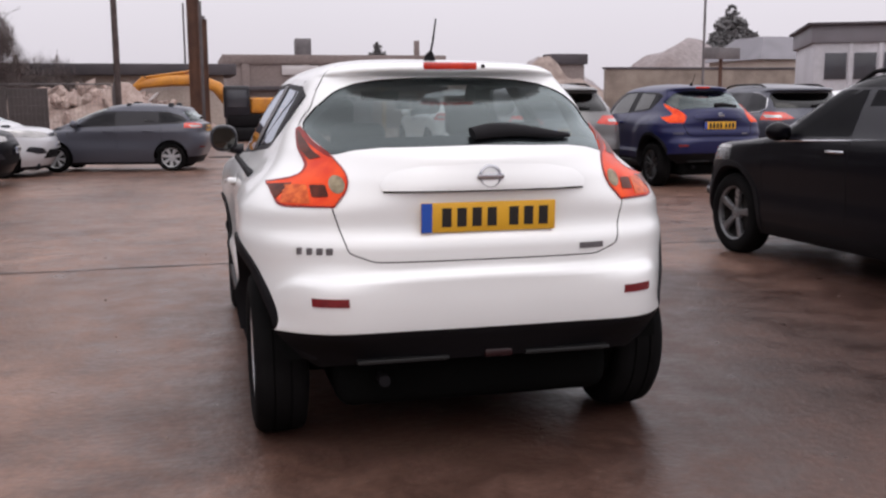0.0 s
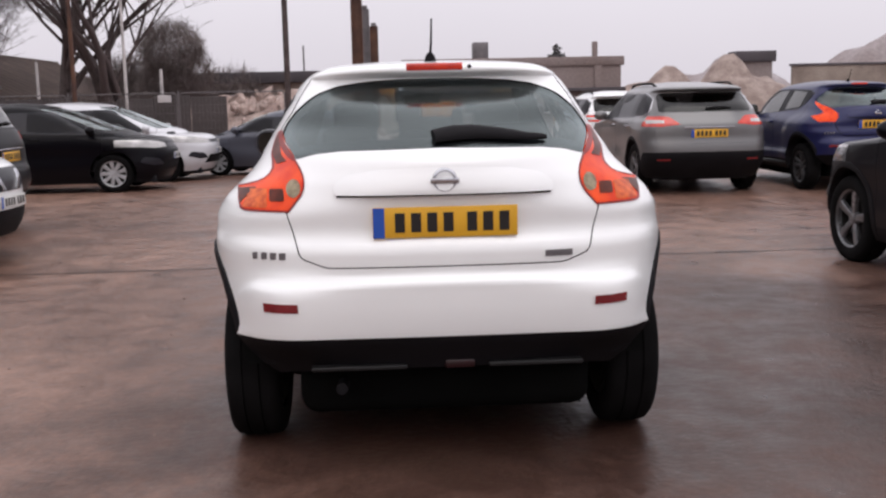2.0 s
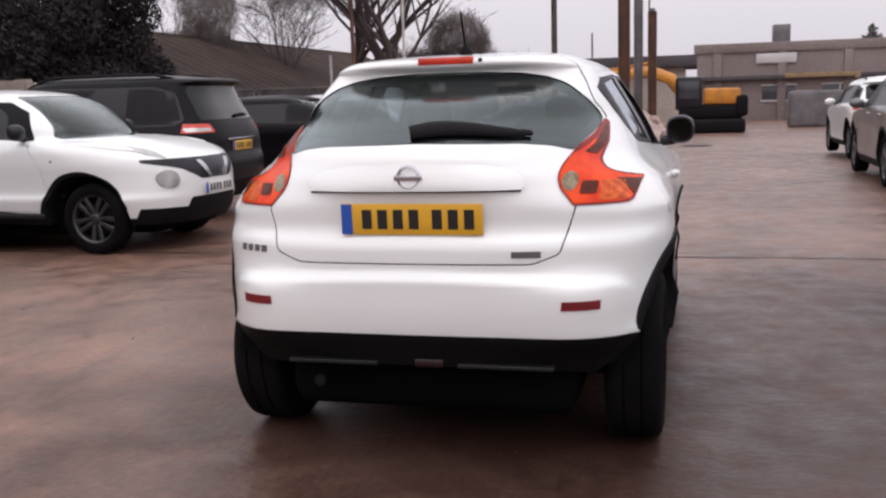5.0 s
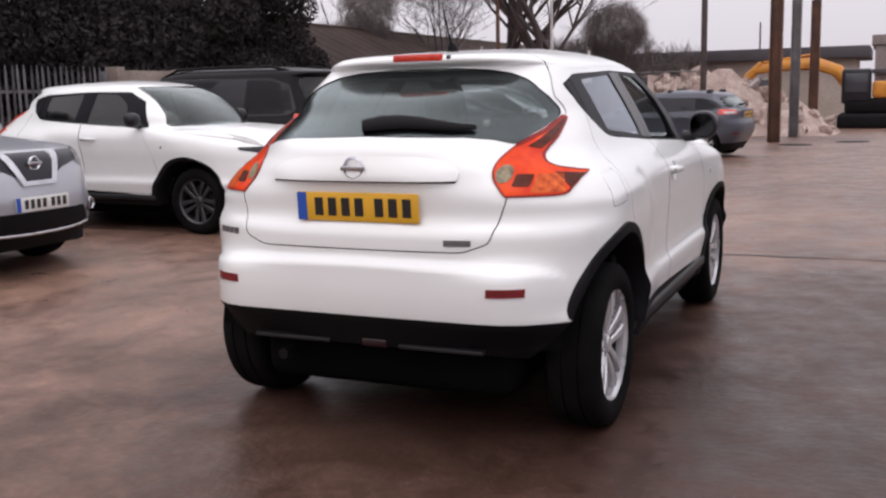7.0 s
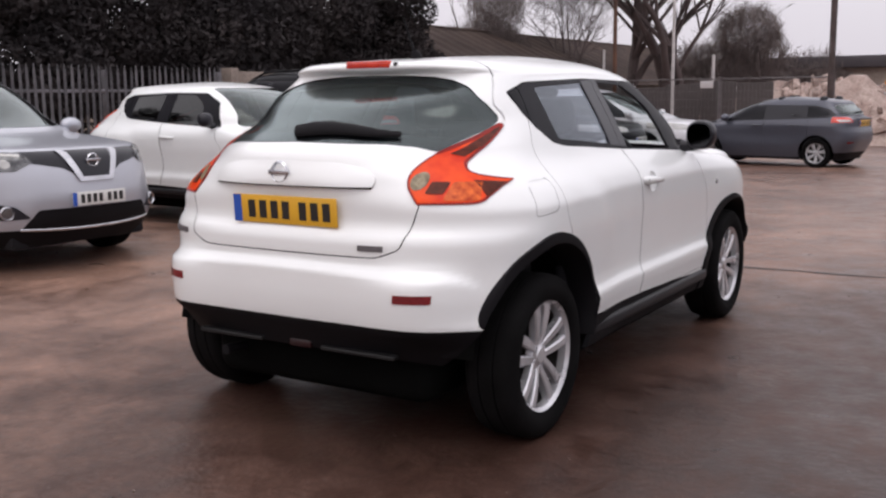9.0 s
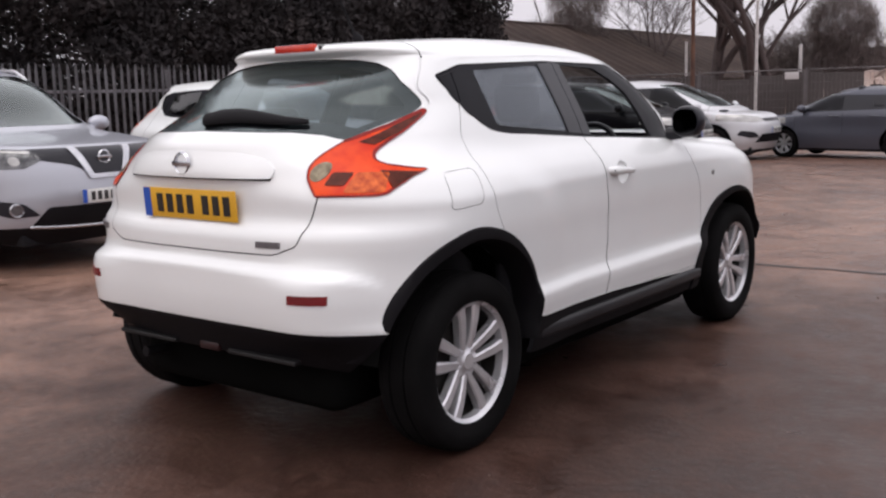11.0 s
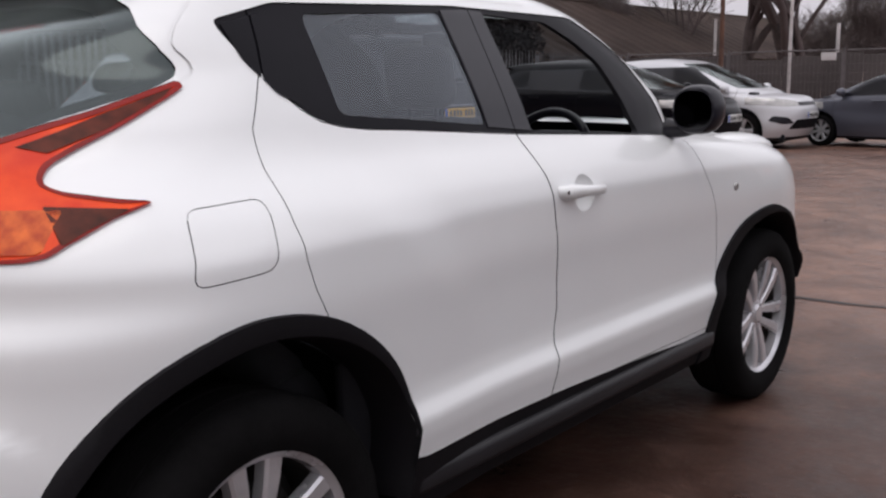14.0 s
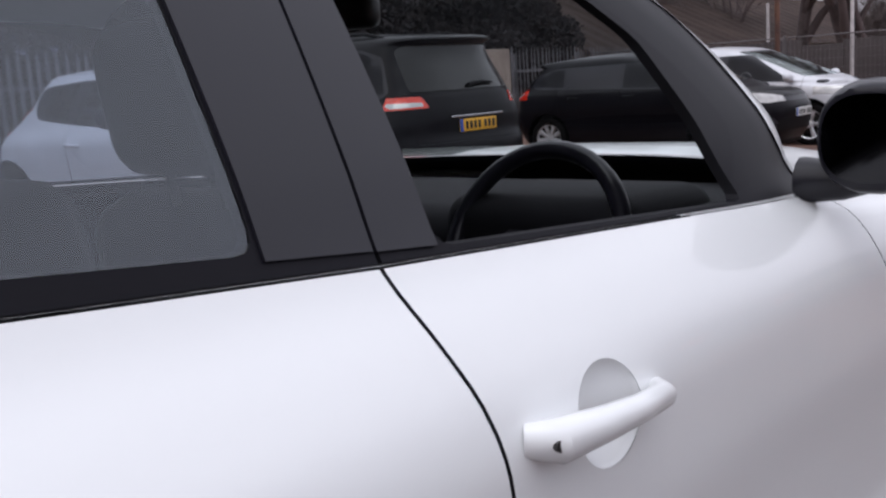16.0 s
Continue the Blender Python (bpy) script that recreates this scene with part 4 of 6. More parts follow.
    bodyshell = cut(bodyshell, ws)
    wsg = part("windscreen", sk.dress(common(pane_shell, prism(inset(WINDSCREEN, 0.003), "y", 2.0, 3.4))), M_glass_clear, car)
    outer_skin(wsg, (0, 1, 0.6))
    wsg.visible_shadow = False
    part("body", sk.dress(bodyshell), skin_mats, car)
    # nose: grille, lamps, plate
    front = lambda poly, out=-0.004, inn=0.012, lo=3.0: sk.dress(common(sk.shell(out, inn), prism(poly, "y", lo, 4.6)))
    part("grille", front(rounded([(-0.74, 0.842), (-0.48, 0.775), (-0.26, 0.665), (0.26, 0.665), (0.48, 0.775), (0.74, 0.842), (0.74, 0.872), (-0.74, 0.872)], 0.012)), M_gloss, car, "black front grille")
    for s in (1, -1):
        tri = [(s * 0.30, 0.845), (s * 0.17, 0.675), (s * 0.105, 0.675), (s * 0.23, 0.845)]
        part("grille_chrome", front(tri if s > 0 else tri[::-1], -0.016), M_chrome, car)
        c = [(s * 0.60 + 0.085 * math.cos(a), 0.685 + 0.085 * math.sin(a)) for a in np.linspace(0, math.tau, 25)[:-1]]
        part("headlight", front(c, -0.010, 0.02), M_lamp, car, "round clear headlight")
        up = [(s * 0.70, 3.30), (s * 0.74, 3.45), (s * 0.66, 3.78), (s * 0.56, 3.92), (s * 0.58, 3.72)]
        pod = bmesh.new()
        bmesh.ops.create_icosphere(pod, subdivisions=4, radius=1, matrix=pose(s * 0.715, 3.30, 0.985, -5, 0, s * 7) @ Matrix.Diagonal((0.085, 0.36, 0.052, 1)))
        smooth_by_angle(pod, 60)
        part("lamp_pod", pod, mat, car, "raised lamp pod on the front wing")
        part("side_lamp", sk.dress(common(sk.shell(-0.006, 0.01), prism(up if s > 0 else up[::-1], "z", 0.80, 1.2))), M_lamp, car, "long clear lamp on the front wing")
    part("front_intake", front(rounded([(-0.45, 0.40), (0.45, 0.40), (0.40, 0.50), (-0.40, 0.50)], 0.03)), M_trim, car)
    number_plate(car, pose(0, 4.145, 0.57, 0, 0, 180), M_whiteplate)
    # boot-lid garnish, plate, badges
    gar = rounded([(-0.395, 1.040), (0.395, 1.040), (0.40, 1.07), (0.36, 1.105), (0.24, 1.128), (0, 1.136), (-0.24, 1.128), (-0.36, 1.105), (-0.40, 1.07)], 0.012, 3)
    gm = common(sk.shell(-0.001, 0.012), prism(gar, "y", -0.3, 0.4))
    sk.dress(gm)
    for v in gm.vertices:
        v.co.y -= 0.026 * max(0.0, min(1.0, (1.128 - v.co.z) / 0.075)) * max(0, 1 - (abs(v.co.x) / 0.42) ** 6)
    part("garnish", gm, mat, tailgate)
    # thin dark plate on the skin, drawn as the shadow line below the lip
    part("grip_recess", sk.dress(common(sk.shell(-0.005, 0.004), prism([(-0.388, 1.0325), (0.388, 1.0325), (0.388, 1.0385), (-0.388, 1.0385)], "y", -0.3, 0.4))), M_trim, tailgate, "dark strip drawn as the shadow under the garnish lip")
    number_plate(tailgate, pose(0, 0.166, 0.940, 3), M_yellow)
    b = lathe([(0.032, -0.004), (0.0385, 0.006), (0.045, -0.004)], 36, closed=True)
    block(-0.003, 0.006, -0.051, 0.051, -0.0095, 0.0095, 0.003, 2, b)
    ob = part("badge", b, M_chrome, tailgate, "round chrome badge with a bar")
    ob.matrix_basis = pose(0, 0.149, 1.089, 0, 0, -90)
    letters = bmesh.new()
    for i in range(4):
        x0 = -0.705 + i * 0.034
        y = sk.hit((x0 + 0.012, -1, 0.822), (0, 1, 0))[0].y
        block(x0, x0 + 0.026, y - 0.005, y + 0.004, 0.810, 0.836, 0.002, 1, letters)
    part("name_badge", letters, M_badge, car, "small grey name badge of plain bars")
    part("engine_badge", sk.dress(common(sk.shell(-0.004, 0.004), prism([(0.359, 0.806), (0.460, 0.806), (0.460, 0.828), (0.359, 0.828)], "y", -0.3, 0.5))), M_badge, tailgate)
    # spoiler lamp, washer, wiper, aerial
    yl = 0.740
    part("high_brake_light", block(-0.115, 0.115, yl - 0.006, yl + 0.012, 1.492, 1.522, 0.005, 3), M_red, tailgate, "red brake light in the roof spoiler")
    part("washer_nozzle", tube([(0.142, yl - 0.004, 1.506), (0.142, yl + 0.02, 1.506)], 0.009, 10), M_bar, tailgate)
    wip = bmesh.new()
    pts = []
    for i in range(7):
        f = i / 6
        x, z = -0.03 + 0.43 * f, 1.236 + 0.028 * math.sin(f * math.pi) * (1 - f) - 0.012 * f
        p = sk.hit((x, -1, z), (0, 1, 0))[0]
        pts.append((p.x, p.y - 0.020 + 0.008 * f, p.z + 0.004))
    tube(pts, [0.03, 0.036, 0.034, 0.03, 0.025, 0.018, 0.012], 10, wip, flat=0.6)
    part("rear_wiper", wip, M_trim, tailgate, "black rear wiper at rest")
    ae = tube([(0, 1.12, 1.535), (0, 1.11, 1.565), (0, 1.095, 1.58)], [0.03, 0.022, 0.009], 10)
    tube([(0, 1.098, 1.575), (0.003, 1.06, 1.63), (0.004, 1.01, 1.72)], [0.0055, 0.005, 0.0035], 8, ae)
    part("aerial", ae, M_trim, car)
    # underside and cabin
    # floor blocks set low and near-black, added to deepen the shade below
    for nm, box in (("underbody", (-0.70, 0.70, 0.98, 3.0, 0.155, 0.36)), ("rear_floor", (-0.56, 0.56, 0.32, 0.975, 0.185, 0.40)), ("undertray", (-0.60, 0.60, 3.005, 3.8, 0.17, 0.36))):
        part(nm, block(*box, 0.07, 4), M_liner, car)
    ex = tube([(-0.34, 0.9, 0.27), (-0.37, 0.5, 0.295), (-0.39, 0.30, 0.318), (-0.393, 0.215, 0.322)], 0.022, 14)
    part("exhaust_pipe", ex, M_trim, car)
    yb = sk.hit((0.25, -1, 0.43), (0, 1, 0))[0].y
    strip_mat = material("dull_silver_strip", (0.009, 0.009, 0.010), 0.6, 0.1, vary=0.2)
    for x0, x1 in ((-0.50, -0.15), (0.15, 0.50)):
        part("bumper_strip", block(x0, x1, yb - 0.010, yb + 0.03, 0.398, 0.416, 0.006), strip_mat, car)
    part("rear_fog_lamp", block(-0.01, 0.10, yb - 0.006, yb + 0.03, 0.396, 0.428, 0.008), material("dark_red_lens", (0.022, 0.004, 0.006), 0.3, vary=0.3, scale=20), car)
    if detail:
        for s in (1, -1):
            back_by = -0.03 if s < 0 else -0.04
            seat = block(s * 0.36 - 0.25, s * 0.36 + 0.25, 1.97 + back_by, 2.47 + back_by, 0.50, 0.66, 0.06, 3)
            back_ = block(-0.24, 0.24, -0.07, 0.07, 0.0, 0.60, 0.06, 3)
            add_to(seat, back_, pose(s * 0.36, 2.01 + back_by, 0.56, 12))
            st = part("front_seat", seat, M_seat, car)
            hr = block(-0.115, 0.115, -0.048, 0.048, 0.0, 0.18, 0.045, 4)
            tube([(-0.05, 0, -0.1), (-0.05, 0, 0.03)], 0.007, 8, hr)
            tube([(0.05, 0, -0.1), (0.05, 0, 0.03)], 0.007, 8, hr)
            ob = part("headrest", hr, M_seat, st)
            ob.matrix_basis = pose(s * 0.36, 1.855 + back_by, 1.175 if s > 0 else 1.198, 8)
            ob = part("rear_headrest", block(-0.12, 0.12, -0.045, 0.045, 0, 0.15, 0.04, 4), M_seat, car)
            ob.matrix_basis = pose(s * 0.36, 0.98, 1.12, 12)
        bench = block(-0.62, 0.62, 1.0, 1.5, 0.48, 0.62, 0.05, 3)
        add_to(bench, block(-0.62, 0.62, -0.07, 0.07, 0, 0.56, 0.05, 3), pose(0, 1.05, 0.58, 14))
        part("rear_bench", bench, M_seat, car)
        dash = block(-0.74, 0.74, 2.50, 3.02, 0.72, 1.03, 0.07, 4)
        block(0.16, 0.56, 2.44, 2.74, 0.92, 1.065, 0.05, 4, dash)
        block(-0.13, 0.13, 2.30, 2.60, 0.45, 0.98, 0.04, 3, dash)
        part("dashboard", dash, M_cabin, car)
        ring = [(0.168 * math.cos(a), 0.168 * math.sin(a), 0) for a in np.linspace(0, math.tau, 41)]
        sw = tube(ring, 0.0155, 10, caps=False)
        block(-0.08, 0.08, -0.075, 0.065, -0.05, 0.006, 0.03, 3, sw)
        block(-0.162, 0.162, -0.022, 0.022, -0.02, -0.004, 0.006, 2, sw)
        block(-0.02, 0.02, -0.162, 0.0, -0.02, -0.004, 0.006, 2, sw)
        tube([(0, 0, -0.04), (0, 0, -0.25)], 0.035, 10, sw)
        tube([(-0.06, 0.02, -0.07), (-0.19, 0.06, -0.07)], 0.009, 8, sw)
        tube([(0.06, 0.02, -0.07), (0.19, 0.06, -0.07)], 0.009, 8, sw)
        ob = part("steering_wheel", sw, M_gloss, car, "black three-spoke steering wheel")
        ob.matrix_basis = pose(0.375, 2.435, 0.985, 66)
        part("interior_mirror", block(-0.11, 0.11, 2.36, 2.40, 1.36, 1.42, 0.018, 3), M_bar, car)
        for s in (1, -1):
            part("door_panel", block(s * 0.80 - 0.03 if s < 0 else 0.735, s * 0.735 if s < 0 else 0.77, 1.05, 2.6, 0.36, 1.06, 0.015, 2), M_cabin, car)
        part("boot_cover", block(-0.58, 0.58, 0.42, 1.0, 1.06, 1.09, 0.01), M_cabin, car)
        part("headlining", sk.dress(common(sk.shell(0.024, 0.030), block_mesh(-0.56, 0.56, 0.82, 2.25, 1.40, 1.62))), material("pale_headlining", (0.35, 0.34, 0.33), 0.9, vary=0.1), car)
    return car


main_car = build_juke(M_white, "pearl white compact crossover car parked on wet ground")

# ---------------------------------------------------------------- the other cars
def build_car(paint_mat, label, L=4.4, W=1.80, H=1.60, belt=(1.0, 1.06), hood=0.98, ws=(3.15, 2.35), pillars=(1.95, 1.05), tail_top=0.50, dlo_rear=0.45, wheels=(0.86, 3.50), R=0.345,
              cladding=True, rails=True, alloy=True, tail="blocks", plate=True, rear_spoiler=True, tint=None, stance=0.22, rim_style=(5, True), nose_style="v", tail_slope=0.10, rear_tint=None, bright_line=False, rim_mat=None, mirror_back=0.04, tail_low=None):
    """A parked car on its wheels, tail at y = 0, nose at y = L."""
    car = tagged(new("car"), label, "car")
    bz = belt[1]
    rear = spline((stance, 0.24), (0.42, 0.08), (0.58, 0.02), (0.70, 0.03), (0.78, 0.06), (0.95, 0.07), (bz, 0.07 + tail_slope), (bz + 0.12, 0.07 + tail_slope + (tail_top - 0.07 - tail_slope) * 0.30),
                  (H - 0.16, tail_top), (H - 0.125, tail_top - (0.10 if rear_spoiler else -0.02)), (H - 0.09, tail_top - (0.06 if rear_spoiler else -0.10)), (H - 0.06, tail_top + 0.28), (H - 0.02, tail_top + 0.75), (H, tail_top + 1.2))
    front = spline((stance, L - 0.16), (0.40, L - 0.03), (0.60, L), (0.70, L - 0.015), (hood - 0.21, L - 0.055), (hood - 0.11, L - 0.11), (hood - 0.065, L - 0.24), (hood - 0.03, L - 0.60), (hood + 0.02, ws[0] + 0.12), (hood + 0.06, ws[0]),
                   (H - 0.12, ws[1]), (H - 0.05, ws[1] - 0.25), (H - 0.015, ws[1] - 0.55), (H, ws[1] - 0.75))
    half = spline((stance, 0.91), (0.32, 0.965), (0.45, 0.985), (0.62, 0.975), (0.80, 0.99), (bz - 0.10, 0.975), (bz, 0.925), (bz + 0.5 * (H - bz) - 0.05, 0.835), (H - 0.13, 0.735), (H - 0.07, 0.655), (H - 0.03, 0.50), (H, 0.15))

    def side(y, z):
        w = float(half(z)) * W / 2 * np.ones_like(y)
        for cy in wheels:
            w = w + 0.018 * math.exp(-((z - 0.62) / 0.22) ** 2) * np.exp(-((y - cy) / 0.42) ** 2)
        if z > 0.9:
            w = w - 0.05 * min(1, (z - 0.9) / 0.2) * np.clip((1.2 - y) / 1.2, 0, 1)
        return w
    tail_l = spline((stance, 0.5), (0.9, 0.48), (H - 0.15, 0.36), (H, 0.5))
    nose_l = spline((stance, 0.75), (0.9, 0.95), (hood + 0.08, 0.55), (H, 0.5))
    levels = np.concatenate([np.linspace(stance, hood - 0.08, 20), np.linspace(hood - 0.06, hood + 0.07, 9), np.linspace(hood + 0.11, H - 0.18, 9), np.linspace(H - 0.16, H - 0.05, 9), H - 0.045 * np.linspace(0.92, 0.03, 7) ** 2])
    sk = Skin(levels, rear, front, side, lambda z: (float(tail_l(z)), 3.2), lambda z: (float(nose_l(z)), 2.6), (12, 44, 12))
    shell = sk.shell(0, 0.02)
    mats = [paint_mat, M_cabin]
    arch = spline((-40, R + 0.045), (90, R + 0.065), (220, R + 0.045))
    solid = cut(shell, *[prism(ring_poly(cy, R, arch, 0.004, 28), "x", -1.3, 1.3) for cy in wheels])
    low = 0.44 if cladding else 0.30
    dark = prism([(-1, 0), (L + 1, 0), (L + 1, low - 0.04), (wheels[1], low - 0.1), (wheels[0], low - 0.1), (0.45, low), (0.32, tail_low or low), (-1, (tail_low or low) + 0.02)], "x", -1.4, 1.4)
    part("lower_trim", sk.dress(common(solid, dark)), [M_trim, M_cabin], car, "black plastic lower trim")
    body = cut(solid, dark)
    # side glass
    fb, rb = ws[0] - 0.34, dlo_rear
    bl = lambda y: belt[0] + (belt[1] - belt[0]) * (fb - y) / (fb - rb)
    top = H - 0.155
    dlo = rounded([(rb, bl(rb) + 0.06), (rb + 0.12, bl(rb) + 0.005), (fb, belt[0]), (ws[1] - 0.02, top), (rb + 0.42, top - 0.02), (rb + 0.14, top - 0.10)], 0.05, 3)
    edge = [rb + 0.02, pillars[1], pillars[0], fb - 0.03]
    for s in (1, -1):
        lo, hi = (0.25, 1.3) if s > 0 else (-1.3, -0.25)
        panes = []
        inner = inset(dlo, 0.022)
        body = cut(body, prism(dlo, "x", lo, hi))
        fr = common(sk.shell(0.003, 0.016), prism(inset(dlo, 0.001), "x", lo, hi))
        for a, b in zip(edge, edge[1:]):
            if b - a < 0.2:
                continue
            strip = [(a + 0.03, 0.5), (b - 0.03, 0.5), (b - 0.03 - (0.02 if b < fb - 0.1 else 0), H + 0.2), (a + 0.03, H + 0.2)]
            opening = boolean(prism(inner, "x", lo, hi), prism(strip, "x", lo - 0.1, hi + 0.1), "INTERSECT")
            fr = cut(fr, opening)
            panes.append(common(sk.shell(0.006, 0.010), opening))
        part("window_frame", sk.dress(fr), [M_gloss, M_cabin], car)
        if bright_line:
            loop = inset(dlo, -0.006)
            part("bright_strip", tube([(s * (sk.at_side(a, b) + 0.003), a, b) for a, b in loop + loop[:1]], 0.0085, 6), M_chrome, car, "chrome strip round the side windows")
        for me in panes:
            g = part("side_window", sk.dress(me), tint or M_glass_dark, car)
            outer_skin(g, (s, 0, 0))
            g.visible_shadow = False
        if cladding:
            for cy in wheels:
                part("wheel_arch_trim", arch_trim(sk, cy, R, lambda a: R + 0.115, lambda a: float(arch(a)), s, -12, 192, 0.008, 24), M_trim, car)
        for cy in wheels:
            liner(car, (s * (W / 2 - 0.07), cy, R), s, R + 0.06)
            wheel(car, (s * (W / 2 - 0.135), cy, R), s, R, R * 0.665, 0.215, rim_style[0], rim_style[1], rim_mat or (M_alloy if alloy else M_steelcap), turn=0.4 + cy)
        # mirror
        own = bmesh.new()
        bmesh.ops.create_icosphere(own, subdivisions=3, radius=1, matrix=Matrix.Translation((s * (W / 2 + 0.055), fb - mirror_back, belt[0] + 0.075)) @ Matrix.Diagonal((0.11, 0.075, 0.075, 1)))
        tube([(s * (W / 2 - 0.10), fb + 0.02 - mirror_back, belt[0] + 0.02), (s * (W / 2 + 0.03), fb + 0.02 - mirror_back, belt[0] + 0.04)], 0.03, 8, own)
        smooth_by_angle(own, 60)
        part("door_mirror", own, paint_mat, car)
        for y in (pillars[0] + 0.16, pillars[1] + 0.16):
            x = sk.at_side(y, bz - 0.14)
            part("door_handle", tube([(s * (x - 0.01), y - 0.1, bz - 0.14), (s * (x + 0.022), y - 0.07, bz - 0.14), (s * (x + 0.022), y + 0.07, bz - 0.14), (s * (x - 0.01), y + 0.1, bz - 0.14)], 0.013, 8), M_chrome if cladding else paint_mat, car)
        # shut lines
        for y in (pillars[0], pillars[1] - 0.1, fb + 0.12):
            x0 = [(y, 0.42), (y + 0.005, 0.42), (y + 0.005, bz - 0.005), (y, bz - 0.005)]
            body = cut(body, prism(x0, "x", lo, hi))
        if rails:
            pts = []
            for f in np.linspace(0, 1, 9):
                y = tail_top + 0.30 + (ws[1] - tail_top - 0.45) * f
                p = sk.hit((s * W * 0.315, y, 3), (0, 0, -1))[0]
                pts.append((p.x, p.y, p.z + (0.035 if 0 < f < 1 else -0.01)))
            part("roof_rail", tube(pts, 0.017, 8), M_alloy if rails == "silver" else M_trim, car)
        # tail lamp
        z0, z1 = bz - 0.14, bz + 0.02
        shapes = {"blocks": [(W * 0.22, z0 + 0.03), (W * 0.36, z0), (1.2, z0 + 0.01), (1.2, z1), (W * 0.30, z1 - 0.02)],
                  "small": [(W * 0.31, z0 + 0.06), (1.2, z0 + 0.05), (1.2, z1 + 0.01), (W * 0.33, z1)]}
        poly = rounded(shapes[tail], 0.02)
        lamp = prism(poly if s > 0 else mirrored(poly), "y", -0.3, 0.42)
        body = cut(body, lamp)
        ob = part("tail_light", sk.dress(common(sk.shell(-0.005, 0.015), lamp)), M_red, car, "red tail light")
        mid = [(W * 0.34, z0 + 0.075), (W * 0.46, z0 + 0.07), (W * 0.46, z0 + 0.115), (W * 0.34, z0 + 0.11)] if tail == "small" else [(W * 0.34, z0 + 0.05), (W * 0.46, z0 + 0.045), (W * 0.46, z0 + 0.095), (W * 0.34, z0 + 0.09)]
        part("reverse_lamp", sk.dress(common(sk.shell(-0.008, 0.0), prism(mid if s > 0 else mirrored(mid), "y", -0.3, 0.40))), M_lamp, ob)
        # head lamp
        hz = hood - 0.14
        hp = rounded([(W * 0.21, hz - 0.075), (W * 0.36, hz - 0.09), (1.2, hz - 0.02), (1.2, hz + 0.06), (W * 0.40, hz + 0.055), (W * 0.22, hz - 0.01)], 0.015)
        if nose_style == "v":
            hp = rounded([(W * 0.27, hood - 0.17), (W * 0.34, hood - 0.235), (W * 0.42, hood - 0.235), (1.2, hood - 0.13), (1.2, hood - 0.04), (W * 0.40, hood - 0.075), (W * 0.30, hood - 0.09)], 0.015)
        lamp = prism(hp if s > 0 else mirrored(hp), "y", L - 0.85, L + 0.3)
        body = cut(body, lamp)
        ob = part("headlight", sk.dress(common(sk.shell(-0.004, 0.015), lamp)), M_lamp_deep if nose_style == "v" else M_lamp, car, "clear headlight")
        if nose_style == "v":
            eye_ = [(s * W * 0.365 + 0.032 * math.cos(a), hood - 0.175 + 0.036 * math.sin(a)) for a in np.linspace(0, math.tau, 17)[:-1]]
            brow = [(W * 0.30, hood - 0.098), (W * 0.40, hood - 0.085), (1.2, hood - 0.052), (1.2, hood - 0.068), (W * 0.40, hood - 0.104), (W * 0.31, hood - 0.120)]
            part("daytime_lamp", sk.dress(common(sk.shell(-0.008, 0.0), prism(brow if s > 0 else mirrored(brow), "y", L - 0.85, L + 0.3))), M_lamp, ob)
        else:
            eye_ = [(s * W * 0.30 + 0.05 * math.cos(a), hz - 0.03 + 0.04 * math.sin(a)) for a in np.linspace(0, math.tau, 17)[:-1]]
        part("projector", sk.dress(common(sk.shell(-0.008, 0.0), prism(eye_, "y", L - 0.7, L + 0.3))), M_lamp, ob)
        fog = [(W * 0.305, 0.455), (W * 0.40, 0.445), (W * 0.465, 0.50), (W * 0.445, 0.585), (W * 0.36, 0.555)]
        fog = rounded(fog if s > 0 else mirrored(fog), 0.02)
        part("fog_lamp_surround", sk.dress(common(sk.shell(-0.006, 0.01), prism(fog, "y", L - 0.9, L + 0.3))), M_gloss, car)
        if nose_style == "v":
            p = sk.hit((s * W * 0.385, L + 2, 0.505), (0, -1, 0))[0]
            ring = lathe([(0.040, 0.0), (0.048, 0.012), (0.056, 0.0)], 24, closed=True)
            lathe([(0.001, 0.004), (0.038, 0.004), (0.038, -0.01)], 20, ring)
            part("fog_lamp", ring, M_chrome, car, "round fog lamp with a chrome ring").matrix_basis = Matrix.Translation((p.x, p.y + 0.022, p.z)) @ Matrix.Rotation(radians(90 - s * 22), 4, "Z")
        rf = [(W * 0.30, 0.48), (W * 0.40, 0.48), (W * 0.40, 0.51), (W * 0.30, 0.51)]
        part("rear_reflector", sk.dress(common(sk.shell(-0.006, 0.004), prism(rf if s > 0 else mirrored(rf), "y", -0.3, 0.4))), M_reflector, car)
    # windscreen and rear screen
    scr = rounded([(-W * 0.40, hood + 0.075), (W * 0.40, hood + 0.075), (W * 0.325, H - 0.10), (-W * 0.325, H - 0.10)], 0.05)
    c1 = prism(scr, "y", ws[1] - 0.3, ws[0] + 0.3)
    rsc = rounded([(-W * 0.37, bz + 0.06), (W * 0.37, bz + 0.06), (W * 0.345, H - 0.20), (W * 0.30, H - 0.165), (-W * 0.30, H - 0.165), (-W * 0.345, H - 0.20)], 0.05)
    c2 = prism(rsc, "y", -0.3, tail_top + 0.25)
    body = cut(body, c1, c2)
    # boot shut line
    tg = rounded([(-W * 0.40, 0.72), (W * 0.40, 0.72), (W * 0.42, 0.95), (W * 0.40, bz + 0.05), (-W * 0.40, bz + 0.05), (-W * 0.42, 0.95)], 0.04)
    lid = common(body, prism(inset(tg, 0.003), "y", -0.3, 0.36))
    body = cut(body, prism(tg, "y", -0.3, 0.36))
